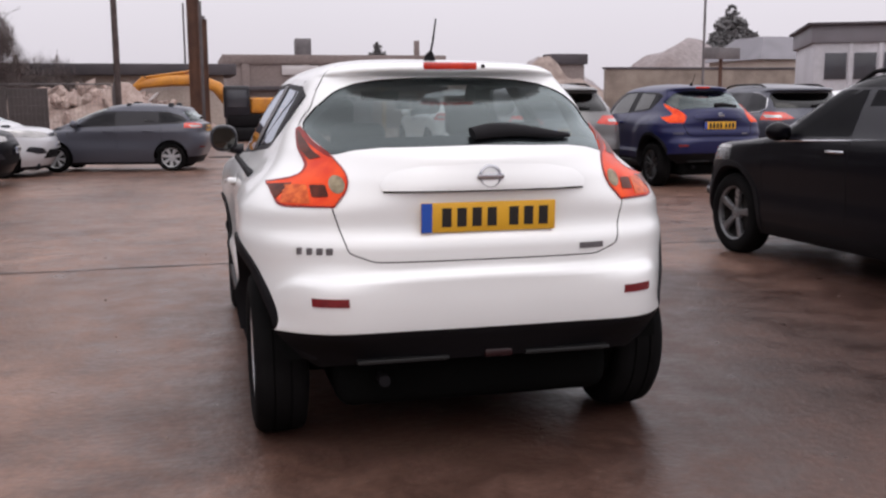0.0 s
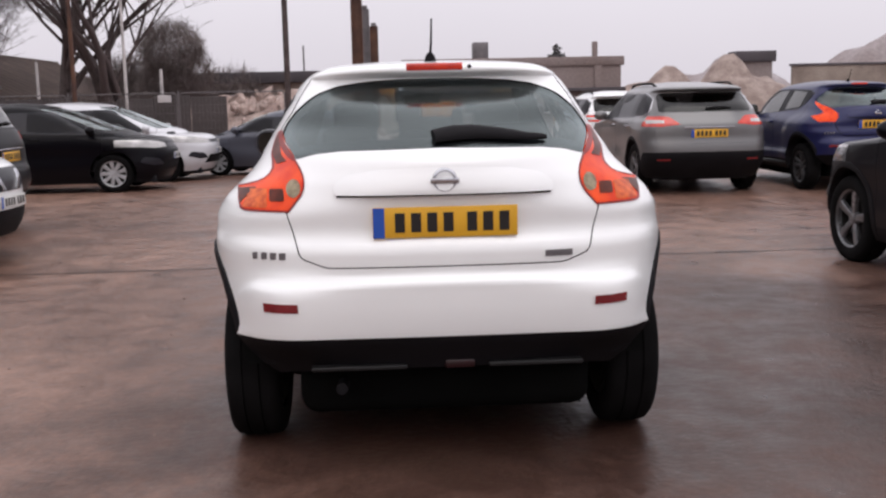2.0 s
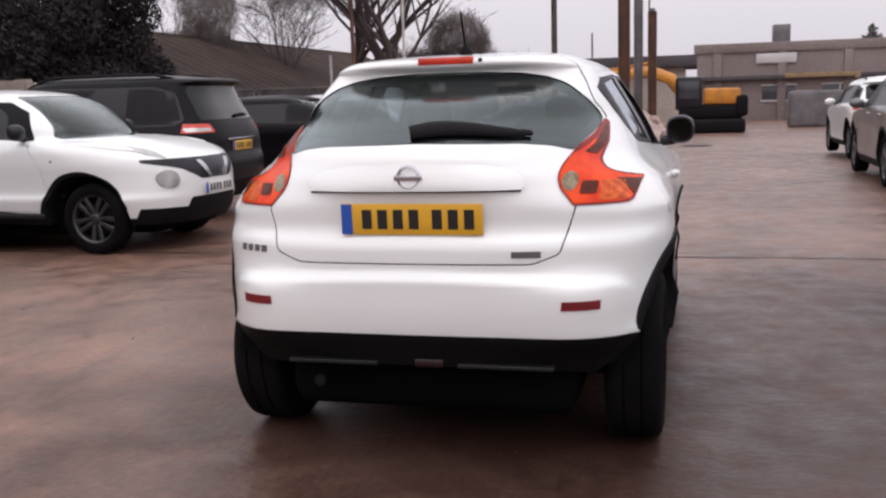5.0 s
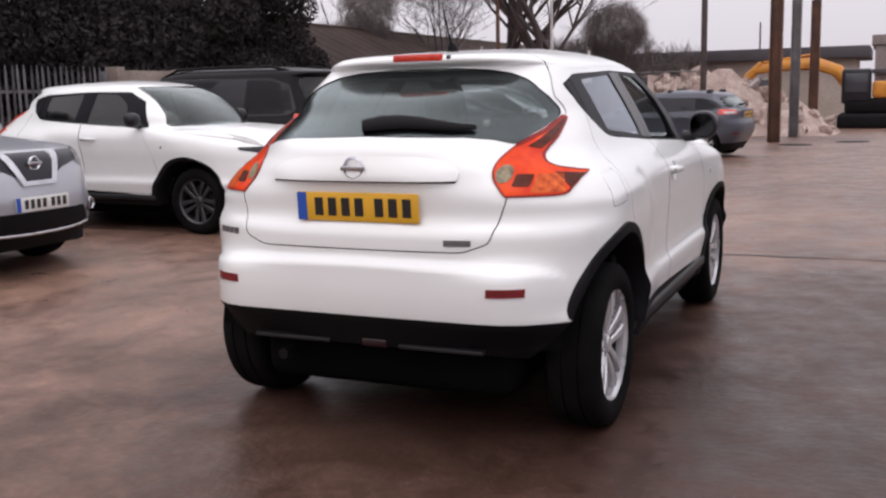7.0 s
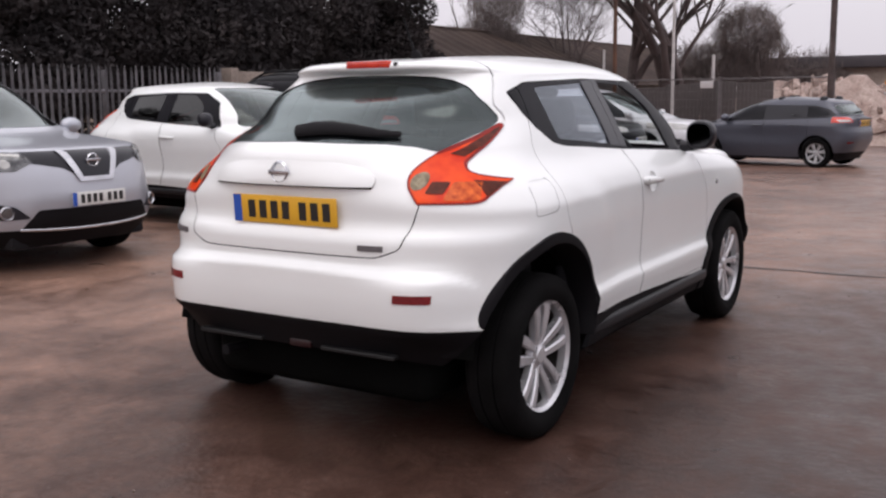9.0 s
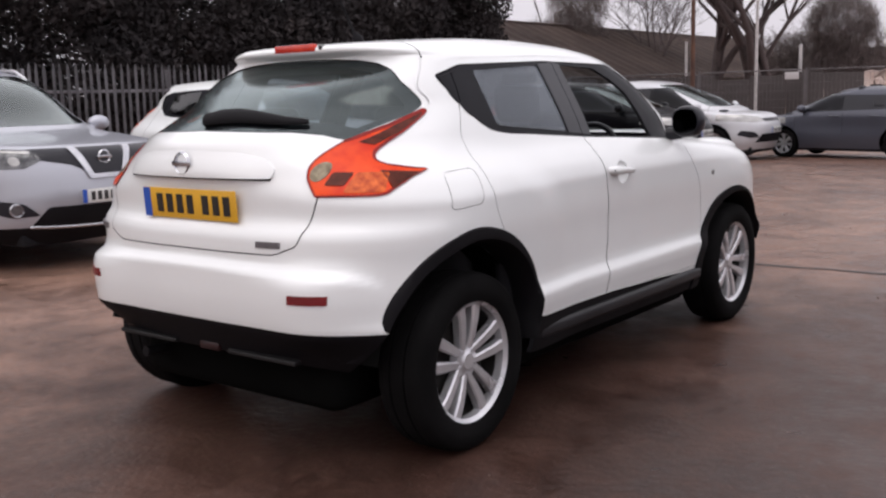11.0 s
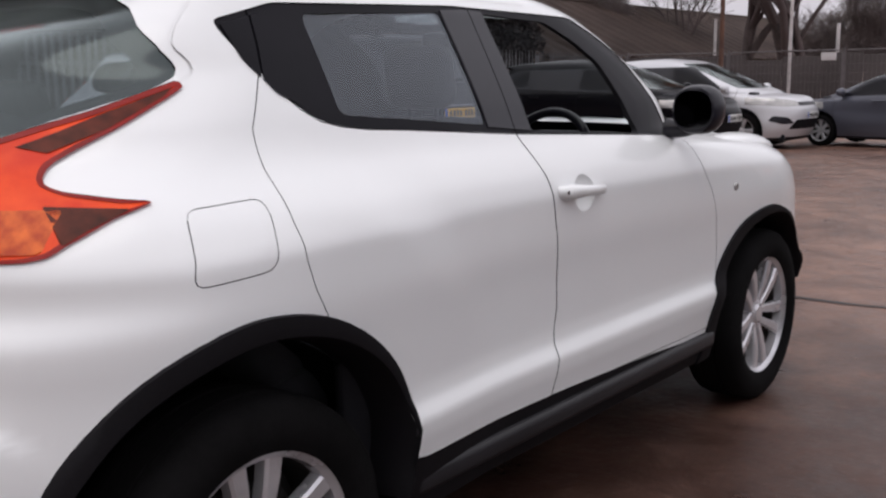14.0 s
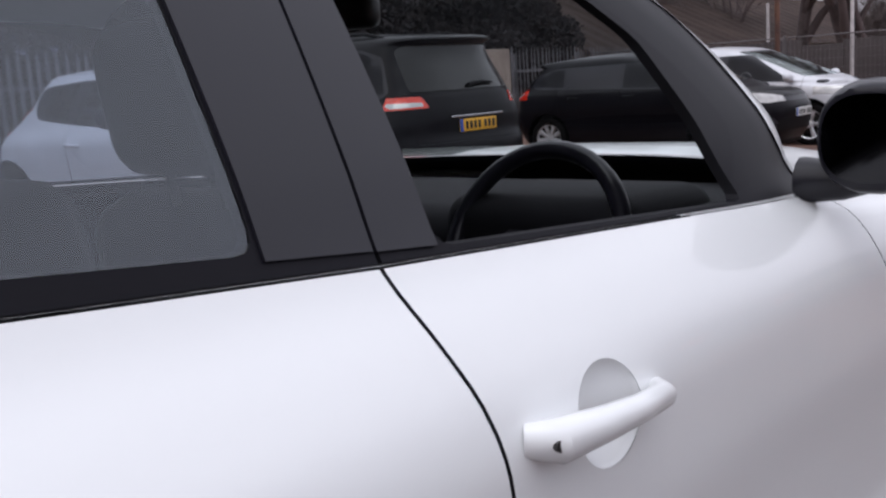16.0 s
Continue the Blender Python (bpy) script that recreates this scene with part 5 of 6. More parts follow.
    part("tailgate", sk.dress(lid), mats, car)
    scn = part("windscreen", sk.dress(common(sk.shell(0.004, 0.008), prism(inset(scr, 0.003), "y", ws[1] - 0.3, ws[0] + 0.3))), M_glass_clear, car)
    rsg = part("rear_window", sk.dress(common(sk.shell(0.004, 0.008), prism(inset(rsc, 0.003), "y", -0.3, tail_top + 0.25))), rear_tint or tint or M_glass_dark, car)
    for g, way in ((scn, (0, 1, 0.6)), (rsg, (0, -1, 0.4))):
        outer_skin(g, way)
        g.visible_shadow = False
    part("body", sk.dress(body), mats, car)
    # nose
    g = {"v": [(-0.55, hood - 0.165), (-0.28, hood - 0.22), (-0.14, hood - 0.30), (0.14, hood - 0.30), (0.28, hood - 0.22), (0.55, hood - 0.165), (0.56, hood - 0.085), (-0.56, hood - 0.085)],
         "slot": [(-0.40, hood - 0.22), (0.40, hood - 0.22), (0.42, hood - 0.16), (-0.42, hood - 0.16)]}[nose_style]
    part("grille", sk.dress(common(sk.shell(-0.004, 0.012), prism(rounded(g, 0.02), "y", L - 0.8, L + 0.3))), M_gloss, car, "black front grille")
    if nose_style == "v":
        for s in (1, -1):
            tri = [(s * 0.285, hood - 0.085), (s * 0.16, hood - 0.335), (s * 0.0, hood - 0.335), (s * 0.0, hood - 0.30), (s * 0.125, hood - 0.30), (s * 0.215, hood - 0.085)]
            part("grille_chrome", sk.dress(common(sk.shell(-0.02, 0.0), prism(tri if s > 0 else tri[::-1], "y", L - 0.8, L + 0.3))), M_chrome, car)
        bd = lathe([(0.042, -0.004), (0.05, 0.006), (0.058, -0.004)], 28, closed=True)
        block(-0.003, 0.006, -0.068, 0.068, -0.011, 0.011, 0.003, 2, bd)
        ob = part("badge", bd, M_chrome, car)
        y = sk.hit((0, L + 2, hood - 0.17), (0, -1, 0))[0].y
        ob.matrix_basis = pose(0, y + 0.022, hood - 0.17, 0, 0, 90)
    part("front_intake", sk.dress(common(sk.shell(-0.004, 0.012), prism(rounded([(-0.62, 0.36), (0.62, 0.36), (0.50, 0.52), (-0.50, 0.52)], 0.03), "y", L - 0.8, L + 0.3))), M_trim, car)
    if cladding:
        pts = [sk.hit((x, L + 2, 0.345 + 0.02 * (x / 0.6) ** 2), (0, -1, 0))[0] for x in np.linspace(-0.62, 0.62, 9)]
        part("bumper_strip", tube([(p.x, p.y + 0.008, p.z) for p in pts], 0.014, 8), M_chrome, car)
    y = sk.hit((0, L + 2, 0.60), (0, -1, 0))[0].y
    number_plate(car, pose(0, y + 0.012, 0.585, 0, 0, 180), M_whiteplate)
    y = sk.hit((0, -2, 0.86), (0, 1, 0))[0].y
    number_plate(car, pose(0, y - 0.012, 0.86), M_yellow)
    part("rear_chrome", block(-0.36, 0.36, y - 0.015, y + 0.02, 0.935, 0.955, 0.006), M_chrome if cladding else paint_mat, car)
    p0, p1 = sk.hit((0, -2, bz + 0.10), (0, 1, 0))[0], sk.hit((0.36, -2, bz + 0.105), (0, 1, 0))[0]
    part("rear_wiper", tube([(0, p0.y - 0.012, p0.z), (0.18, (p0.y + p1.y) / 2 - 0.02, p0.z + 0.02), (0.36, p1.y - 0.012, p1.z)], [0.02, 0.015, 0.008], 8), M_trim, car)
    # cabin and underside
    part("underbody", block(-W * 0.36, W * 0.36, 0.3, L - 0.25, stance - 0.02, stance + 0.12, 0.03), M_cabin, car)
    cab = block(-W * 0.40, W * 0.40, 0.5, ws[0] - 0.35, 0.35, bz - 0.25, 0.05)
    for s in (1, -1):
        for y in (pillars[0] - 0.05, pillars[1] - 0.1):
            add_to(cab, block(-0.23, 0.23, -0.07, 0.07, 0, 0.58, 0.06), pose(s * 0.37, y, 0.6, 12))
            add_to(cab, block(-0.12, 0.12, -0.05, 0.05, 0, 0.18, 0.045), pose(s * 0.37, y - 0.13, 1.2, 8))
    block(-W * 0.40, W * 0.40, ws[0] - 0.55, ws[0] + 0.1, 0.6, hood + 0.01, 0.06, 3, cab)
    part("cabin", cab, M_seat, car, "dark seats and dashboard")
    return car


def place(car, x, y, heading):
    """Heading in degrees: 0 along +x, 90 along +y."""
    car.matrix_basis = Matrix.Translation((x, y, fall(y))) @ Matrix.Rotation(radians(heading - 90), 4, "Z")
    return car


place(build_car(M_silver, "silver grey sport utility car facing the yard", 4.64, 1.82, 1.70, (1.06, 1.14), 1.06, (3.40, 2.60), (2.05, 1.10), 0.45, 0.42, (0.98, 3.68), 0.355, rails="silver"), -8.80, 2.70, -1)
white_juke = place(build_juke(M_white, "white compact crossover car with black wheel arches", False), -7.72, 5.86, -2)
place(build_car(M_black, "black sport utility car with its tail to the yard", 4.80, 1.85, 1.76, (1.08, 1.12), 1.08, (3.55, 2.75), (2.15, 1.20), 0.32, 0.40, (1.05, 3.85), 0.37, rails="black", tail_slope=0.04, tail="small", rear_tint=M_glass_privacy), -4.42, 8.15, 180)
place(build_car(M_black, "black five-door hatchback with plain wheel covers", 4.32, 1.75, 1.52, (0.97, 1.05), 0.96, (3.49, 2.46), (2.02, 1.08), 0.44, 0.44, (0.78, 3.42), 0.32, cladding=False, rails=False, alloy=False, rim_style=(9, False), nose_style="slot", stance=0.17), -8.22, 14.15, 1)
place(build_car(M_silver_pale, "silver white people carrier with swept headlights", 4.33, 1.80, 1.58, (0.97, 1.07), 0.97, (3.51, 2.42), (2.03, 1.09), 0.40, 0.42, (0.79, 3.41), 0.325, cladding=False, rails=False, rim_style=(5, False), nose_style="slot", stance=0.17), -7.95, 16.88, 0)
place(build_car(M_grey, "slate grey five-door hatchback parked across the yard", 3.78, 1.55, 1.38, (0.89, 0.96), 0.88, (2.95, 2.15), (1.76, 0.97), 0.37, 0.35, (0.70, 2.99), 0.285, cladding=False, rails=False, alloy=False, rim_style=(7, False), nose_style="slot", stance=0.16, tint=M_glass_clear, tail="small", rear_spoiler=False), -0.72, 17.95, 169)
suv = dict(L=4.38, W=1.81, H=1.60, belt=(1.02, 1.10), hood=1.02, ws=(3.25, 2.45), pillars=(1.95, 1.05), tail_top=0.48, dlo_rear=0.42, wheels=(0.86, 3.50), R=0.352)
black_suv = place(build_car(M_black, "black sport utility car with five-spoke alloy wheels", **suv, rails="black", rim_style=(5, False), tint=M_glass_clear, rear_tint=M_glass_privacy, bright_line=True, rim_mat=M_alloy_cut, mirror_back=0.19, tail_low=0.60), 4.48, 1.02, 91)
place(repaint(black_suv, Matrix(), M_black, M_silver_dark, "silver grey sport utility car seen from its tail"), 4.28, 10.22, 90)
place(repaint(black_suv, Matrix(), M_black, M_white, "white sport utility car parked beyond a silver one"), 4.75, 16.8, 91)
place(repaint(black_suv, Matrix(), M_black, M_grey, "dark grey sport utility car with roof rails"), 9.3, 11.6, 88)
place(repaint(white_juke, Matrix(), M_white, M_blue, "deep blue compact crossover car seen from its tail"), 6.62, 10.0, 90)
place(build_car(M_white, "white hatchback parked at the yard's edge", 4.1, 1.75, 1.50, (0.97, 1.04), 0.97, (3.2, 2.35), (1.95, 1.05), 0.42, 0.40, (0.75, 3.25), 0.31, cladding=False, rails=False, alloy=False, rim_style=(7, False), nose_style="slot", stance=0.18), 12.4, 13.5, 90)
bpy.data.scenes.remove(bench)

# ---------------------------------------------------------------- surroundings
M_galv = material("galvanised_steel", (0.26, 0.25, 0.27), 0.55, 0.4, vary=0.4, scale=3, fine=0.3, fine_scale=40, random_tint=0.18)
M_rust = material("rusty_steel", (0.085, 0.045, 0.036), 0.8, 0.2, vary=0.5, scale=2, second=(0.15, 0.075, 0.05), fine=0.4, fine_scale=30, bump=0.3, bump_scale=40)
M_steelgrey = material("weathered_grey_steel", (0.19, 0.175, 0.185), 0.7, 0.2, vary=0.4, scale=2, fine=0.3, fine_scale=20)
M_post = material("white_painted_post", (0.62, 0.58, 0.58), 0.6, vary=0.3, scale=3)
M_bark = material("wet_bark", (0.085, 0.063, 0.061), 0.85, vary=0.5, scale=3, fine=0.5, fine_scale=25, bump=0.5, bump_scale=18)
# both twig colours are lifted to imitate haze over the far trees
M_twig = material("twigs", (0.125, 0.095, 0.093), 0.9, vary=0.4, scale=1)
M_haze = material("hazed_winter_twigs", (0.20, 0.165, 0.16), 0.95, vary=0.35, scale=0.8, second=(0.12, 0.095, 0.09))
M_conifer = material("dark_evergreen_leaves", (0.040, 0.036, 0.038), 0.95, vary=0.35, scale=0.6, second=(0.055, 0.047, 0.047), spec=0.02)
M_wall = material("weathered_rendered_wall", (0.30, 0.25, 0.215), 0.9, vary=0.45, scale=0.9, second=(0.19, 0.15, 0.13), fine=0.4, fine_scale=14, bump=0.3, bump_scale=30)
M_panel = material("pale_board", (0.58, 0.55, 0.56), 0.7, vary=0.15, scale=1.5)
M_roofing = material("brown_roof_sheet", (0.072, 0.048, 0.042), 0.85, vary=0.45, scale=0.5, second=(0.115, 0.078, 0.066), fine=0.4, fine_scale=8, bump=0.2, bump_scale=12)
# brick tone greyed and lightened, distance haze mixed into the colour
M_brick = material("hazed_far_brick", (0.20, 0.158, 0.150), 0.9, vary=0.35, scale=0.25, second=(0.25, 0.21, 0.205), fine=0.3, fine_scale=6)
M_clad = material("grey_white_cladding", (0.50, 0.49, 0.53), 0.6, vary=0.2, scale=0.4, fine=0.2, fine_scale=5)
M_fascia = material("grey_fascia_sheet", (0.20, 0.19, 0.215), 0.6, vary=0.2, scale=0.6)
M_darkroof = material("dark_flat_roof", (0.085, 0.075, 0.085), 0.8, vary=0.3, scale=0.5)
M_pane = material("dark_window", (0.06, 0.062, 0.075), 0.15, vary=0.3, scale=1)
M_rubble = material("rubble", (0.17, 0.125, 0.11), 0.95, vary=0.5, scale=1.4, second=(0.30, 0.24, 0.215), fine=0.5, fine_scale=12, random_tint=0.3)
M_broken = material("broken_concrete", (0.30, 0.215, 0.19), 0.95, vary=0.5, scale=1.4, second=(0.50, 0.40, 0.36), fine=0.5, fine_scale=12, random_tint=0.3)
M_plaster = material("pale_render", (0.48, 0.41, 0.37), 0.9, vary=0.4, scale=0.7, second=(0.38, 0.32, 0.28), fine=0.3, fine_scale=10)
M_earth = material("spoil_earth", (0.19, 0.15, 0.145), 0.95, vary=0.5, scale=0.12, second=(0.36, 0.325, 0.335), fine=0.4, fine_scale=3)
M_digger = material("yellow_machine_paint", (0.62, 0.25, 0.02), 0.5, vary=0.35, scale=2, second=(0.45, 0.17, 0.03), fine=0.3, fine_scale=15)
M_hoard = material("dark_hoarding", (0.075, 0.062, 0.062), 0.85, vary=0.4, scale=0.6, fine=0.3, fine_scale=10)
M_wire = material("fence_wire", (0.16, 0.145, 0.15), 0.6, 0.4, vary=0.2)


def thing(name, label, category, kind="", group=""):
    return tagged(new(name), label, category, group, kind)


def palisade():
    """A steel palisade fence along the yard's edge, pale by pale."""
    fence = thing("palisade_fence", "grey galvanised steel palisade fence with pointed pales", "fence")
    own = bmesh.new()
    prof = [(-0.033, 0.0), (-0.018, 0.010), (-0.008, -0.004), (0.008, -0.004), (0.018, 0.010), (0.033, 0.0)]
    rows = []
    for z, k in ((0.05, 1.0), (1.90, 1.0), (1.97, 0.55), (2.02, 0.12)):
        rows.append([own.verts.new((b, a * k, z + (0.03 if z > 1.95 and abs(a) > 0.02 else 0))) for a, b in prof])
    for a, b in zip(rows, rows[1:]):
        for i in range(len(a) - 1):
            own.faces.new((a[i], a[i + 1], b[i + 1], b[i]))
    bmesh.ops.solidify(own, geom=own.faces[:], thickness=0.003)
    pale = bpy.data.meshes.new("pale")
    own.to_mesh(pale)
    own.free()
    pale.materials.append(M_galv)
    y = -11.0
    rng = random.Random(4)
    while y < 27.0:
        if 13.1 < y < 19.7:
            y = 19.75
        ob = new("pale", pale)
        ob.parent = fence
        ob.matrix_basis = Matrix.Translation((-13.0, y, fall(y) + rng.uniform(-0.012, 0.012))) @ Euler((rng.uniform(-0.012, 0.012), 0, 0)).to_matrix().to_4x4()
        y += 0.152
    for z in (0.45, 1.55):
        part("rail", block(-13.06, -13.01, -11.1, 13.15, z - 0.03, z + 0.03, 0.005), M_galv, fence)
        part("rail", block(-13.06, -13.01, 19.7, 27.1, z - 0.2, z - 0.14, 0.005), M_galv, fence)
    for y in (19.9, 22.6, 25.3):
        part("post", block(-13.16, -13.06, y, y + 0.06, -0.3, 1.78, 0.005), M_galv, fence)
    for i in range(9):
        part("post", block(-13.16, -13.06, -11.0 + i * 3.0, -10.94 + i * 3.0, -0.1, 1.95, 0.005), M_galv, fence)


def leaf_mass(name, label, blobs, count, size, mat, seed, slim=0.45, rise=0.0):
    """A dense evergreen: many small leaf sprays through a set of uneven lobes, joined."""
    rng = np.random.default_rng(seed)
    box = np.array(blobs)
    vol = box[:, 3] * box[:, 4] * box[:, 5]
    at = box[rng.choice(len(box), count, p=vol / vol.sum())]

    def unit(a):
        return a / (np.linalg.norm(a, axis=1)[:, None] + 1e-9)
    p = at[:, :3] + unit(rng.normal(size=(count, 3))) * rng.uniform(0.55, 1.08, (count, 1)) ** 0.6 * at[:, 3:]
    p[:, 2] = np.where(p[:, 2] < 0.1, rng.uniform(0.1, 1.5, count), p[:, 2])
    a = unit(rng.normal(size=(count, 3)) + np.array((0, 0, rise)))
    b = unit(np.cross(a, rng.normal(size=(count, 3))))
    s = size * rng.uniform(0.5, 1.4, (count, 1))
    v = np.stack([p - a * s, p + b * s * slim, p + a * s, p - b * s * slim], 1).reshape(-1, 3)
    return mesh_of(v, np.arange(count * 4).reshape(-1, 4).tolist())


def evergreens():
    rng = random.Random(8)
    for i in range(9):
        y = -6 + i * 3.8
        h = rng.uniform(6.8, 9.0)
        if i == 8:
            h = 6.4
        t = thing("evergreen_tree", "tall very dark evergreen tree behind the fence", "tree", group="dark trees behind the fence")
        x = -16.6 + rng.uniform(-0.5, 0.5)
        part("trunk", tube([(x, y, -0.4), (x + 0.1, y, h * 0.5), (x, y + 0.1, h * 0.9)], [0.22, 0.15, 0.05], 8), M_bark, t)
        blobs = []
        for k in range(9):
            z = 1.0 + (h - 1.3) * k / 8
            w = 2.3 * (1 - 0.45 * (k / 8) ** 1.5)
            blobs.append((x + rng.uniform(-0.6, 0.6), y + rng.uniform(-0.9, 0.9), z, w * rng.uniform(0.7, 1.0), w * rng.uniform(0.9, 1.2), 1.0))
        part("crown", leaf_mass("crown", "", blobs, 42000, 0.085, M_conifer, i, 0.38), M_conifer, t)


def bare_tree(x, y, h, girth, seed, spread=0.55, levels=5, label="bare winter tree with dark wet branches", thicket=0, fork=0.36):
    rng = random.Random(seed)
    t = thing("bare_tree", label, "tree", group="bare trees beyond the fence")
    z0 = fall(y) - 0.2
    segs = []

    def grow(p, d, length, r, level):
        n = 4 if level < 2 else 3 if level < 5 else 2
        pts, rad = [p.copy()], [r]
        q, dd = p.copy(), d.copy()
        for i in range(n):
            dd = (dd + Vector((rng.gauss(0, 0.13), rng.gauss(0, 0.13), rng.gauss(0.04, 0.08)))).normalized()
            q = q + dd * (length / n)
            pts.append(q.copy())
            rad.append(r * (1 - 0.5 * (i + 1) / n))
        segs.append((pts, rad, level))
        if level >= levels:
            return
        kids = 7 if level == 0 and fork < 0.3 else rng.randint(3, 5) if level < 3 else rng.randint(3, 4)
        for k in range(kids):
            f = rng.uniform(0.35, 1.0) if k else 1.0
            i = min(n, max(1, round(f * n)))
            a = rng.uniform(0, math.tau)
            side = Vector((math.cos(a), math.sin(a), 0))
            sp = spread * (0.62 if level < 2 else 1.0)
            nd = (dd * (1 - sp * rng.uniform(0.5, 1.0)) + side * sp * rng.uniform(0.6, 1.2) + Vector((0, 0, 0.12))).normalized()
            grow(pts[i], nd, length * rng.uniform(0.58, 0.8) * (1.5 if level == 0 and fork < 0.3 else 1.0), max(0.0075, rad[i] * rng.uniform(0.5, 0.72)), level + 1)
    grow(Vector((x, y, z0)), Vector((0.03, 0, 1)), h * fork, girth, 0)
    trunk, limbs = bmesh.new(), None
    v, f = [], []
    for pts, rad, level in segs:
        if level == 0:
            tube(pts, rad, 10, trunk)
            continue
        m = 6 if level < 3 else 3
        rings = []
        for i, p in enumerate(pts):
            d = (pts[min(i + 1, len(pts) - 1)] - pts[max(0, i - 1)]).normalized()
            s = d.orthogonal().normalized()
            u = d.cross(s)
            rings.append(len(v))
            for k in range(m):
                a = k * math.tau / m
                v.append(p + (s * math.cos(a) + u * math.sin(a)) * rad[i])
        for a, b in zip(rings, rings[1:]):
            for k in range(m):
                f.append((a + k, a + (k + 1) % m, b + (k + 1) % m, b + k))
    part("trunk", trunk, M_bark, t)
    crown = mesh_of(np.array([tuple(p) for p in v]), f, True)
    part("crown", crown, M_twig, t)
    if thicket:
        blobs = [(x + rng.uniform(-1.4, 1.4), y + rng.uniform(-1, 1), z0 + h * rng.uniform(0.2, 0.75), 1.5, 1.3, h * 0.18) for _ in range(8)]
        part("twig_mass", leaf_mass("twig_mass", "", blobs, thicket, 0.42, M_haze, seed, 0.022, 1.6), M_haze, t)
    return t


def mesh_fence():
    """Welded-mesh panels between posts, across the far end of the yard."""
    fence = thing("mesh_fence", "grey steel mesh fence panels with top rails", "fence")
    x0, x1, y = -17.0, -3.4, 28.6
    z0 = fall(y)
    n = 4
    w = (x1 - x0) / n
    for i in range(n + 1):
        part("post", tube([(x0 + i * w, y, z0), (x0 + i * w, y, z0 + 2.15)], 0.035, 8), M_wire, fence)
    for i in range(n):
        a, b = x0 + i * w + 0.05, x0 + (i + 1) * w - 0.05
        bm = bmesh.new()
        tube([(a, y, z0 + 0.1), (a, y, z0 + 2.0), (a + 0.08, y, z0 + 2.08), (b - 0.08, y, z0 + 2.08), (b, y, z0 + 2.0), (b, y, z0 + 0.1), (a, y, z0 + 0.1)], 0.024, 6, bm, caps=False)
        part("panel_frame", bm, M_wire, fence)
        bm = bmesh.new()
        k = a + 0.12
        while k < b:
            tube([(k, y, z0 + 0.1), (k, y, z0 + 2.06)], 0.004, 3, bm, caps=False)
            k += 0.12
        for j in range(8):
            tube([(a, y, z0 + 0.2 + j * 0.25), (b, y, z0 + 0.2 + j * 0.25)], 0.004, 3, bm, caps=False)
        tagged(part("mesh", bm, M_wire, fence), kind="stuff")
    ob = part("notice", block(-7.42, -7.0, y - 0.06, y - 0.04, z0 + 1.80, z0 + 2.02, 0.005), M_panel)
    tagged(ob, "small white blank notice fixed to the mesh fence", "notice")
    board = thing("hoarding", "dark brown site hoarding behind the mesh fence", "hoarding")
    x = -17.5
    rng = random.Random(5)
    while x < -6.5:
        part("board", block(x, x + 1.18, y + 1.5, y + 1.54, z0, z0 + 1.95 + rng.uniform(-0.10, 0.10), 0.004), M_hoard, board)
        x += 1.2


def posts():
    for x, y, h, r, mat, lab in ((-8.95, 25.2, 5.6, 0.07, M_rust, "rust red steel post"), (-8.52, 29.1, 6.2, 0.055, M_post, "white painted steel post"), (-7.95, 31.6, 3.0, 0.07, M_post, "short white painted post"),
                                 (-3.18, 27.0, 9.0, 0.095, M_bark, "tall dark wooden pole"), (17.1, 30.0, 9.0, 0.05, M_steelgrey, "tall slim grey lamp post"), (-12.6, 33.0, 3.4, 0.06, M_post, "short white painted post"), (-1.42, 50.0, 6.8, 0.06, M_steelgrey, "slim grey mast"), (-5.36, 60.0, 5.8, 0.07, M_steelgrey, "slim grey mast")):
        z = fall(y)
        ob = part("post", tube([(x, y, z - 0.1), (x, y, z + h * 0.5), (x, y, z + h)], [r, r * 0.9, r * 0.75], 10), mat)
        tagged(ob, lab + " standing in the yard", "post")
    for x, y, h, w, mat in ((-1.0, 25.4, 4.5, 0.16, M_rust), (-0.85, 29.8, 4.7, 0.14, M_steelgrey), (-0.64, 35.2, 4.65, 0.16, M_rust)):
        z = fall(y)
        bm = block(x - w, x - w + 0.03, y - w, y + w, z - 0.1, z + h, 0.004)
        block(x + w - 0.03, x + w, y - w, y + w, z - 0.1, z + h, 0.004, 2, bm)
        block(x - w + 0.031, x + w - 0.031, y - 0.02, y + 0.02, z - 0.1, z + h, 0.003, 2, bm)
        c = thing("steel_column", "weathered steel girder column standing upright", "column", group="girder columns")
        part("girder", bm, mat, c)
        part("cap", block(x - w * 0.6, x + w * 0.6, y - w * 0.6, y + w * 0.6, z + h, z + h + 0.12, 0.01), M_steelgrey, c)


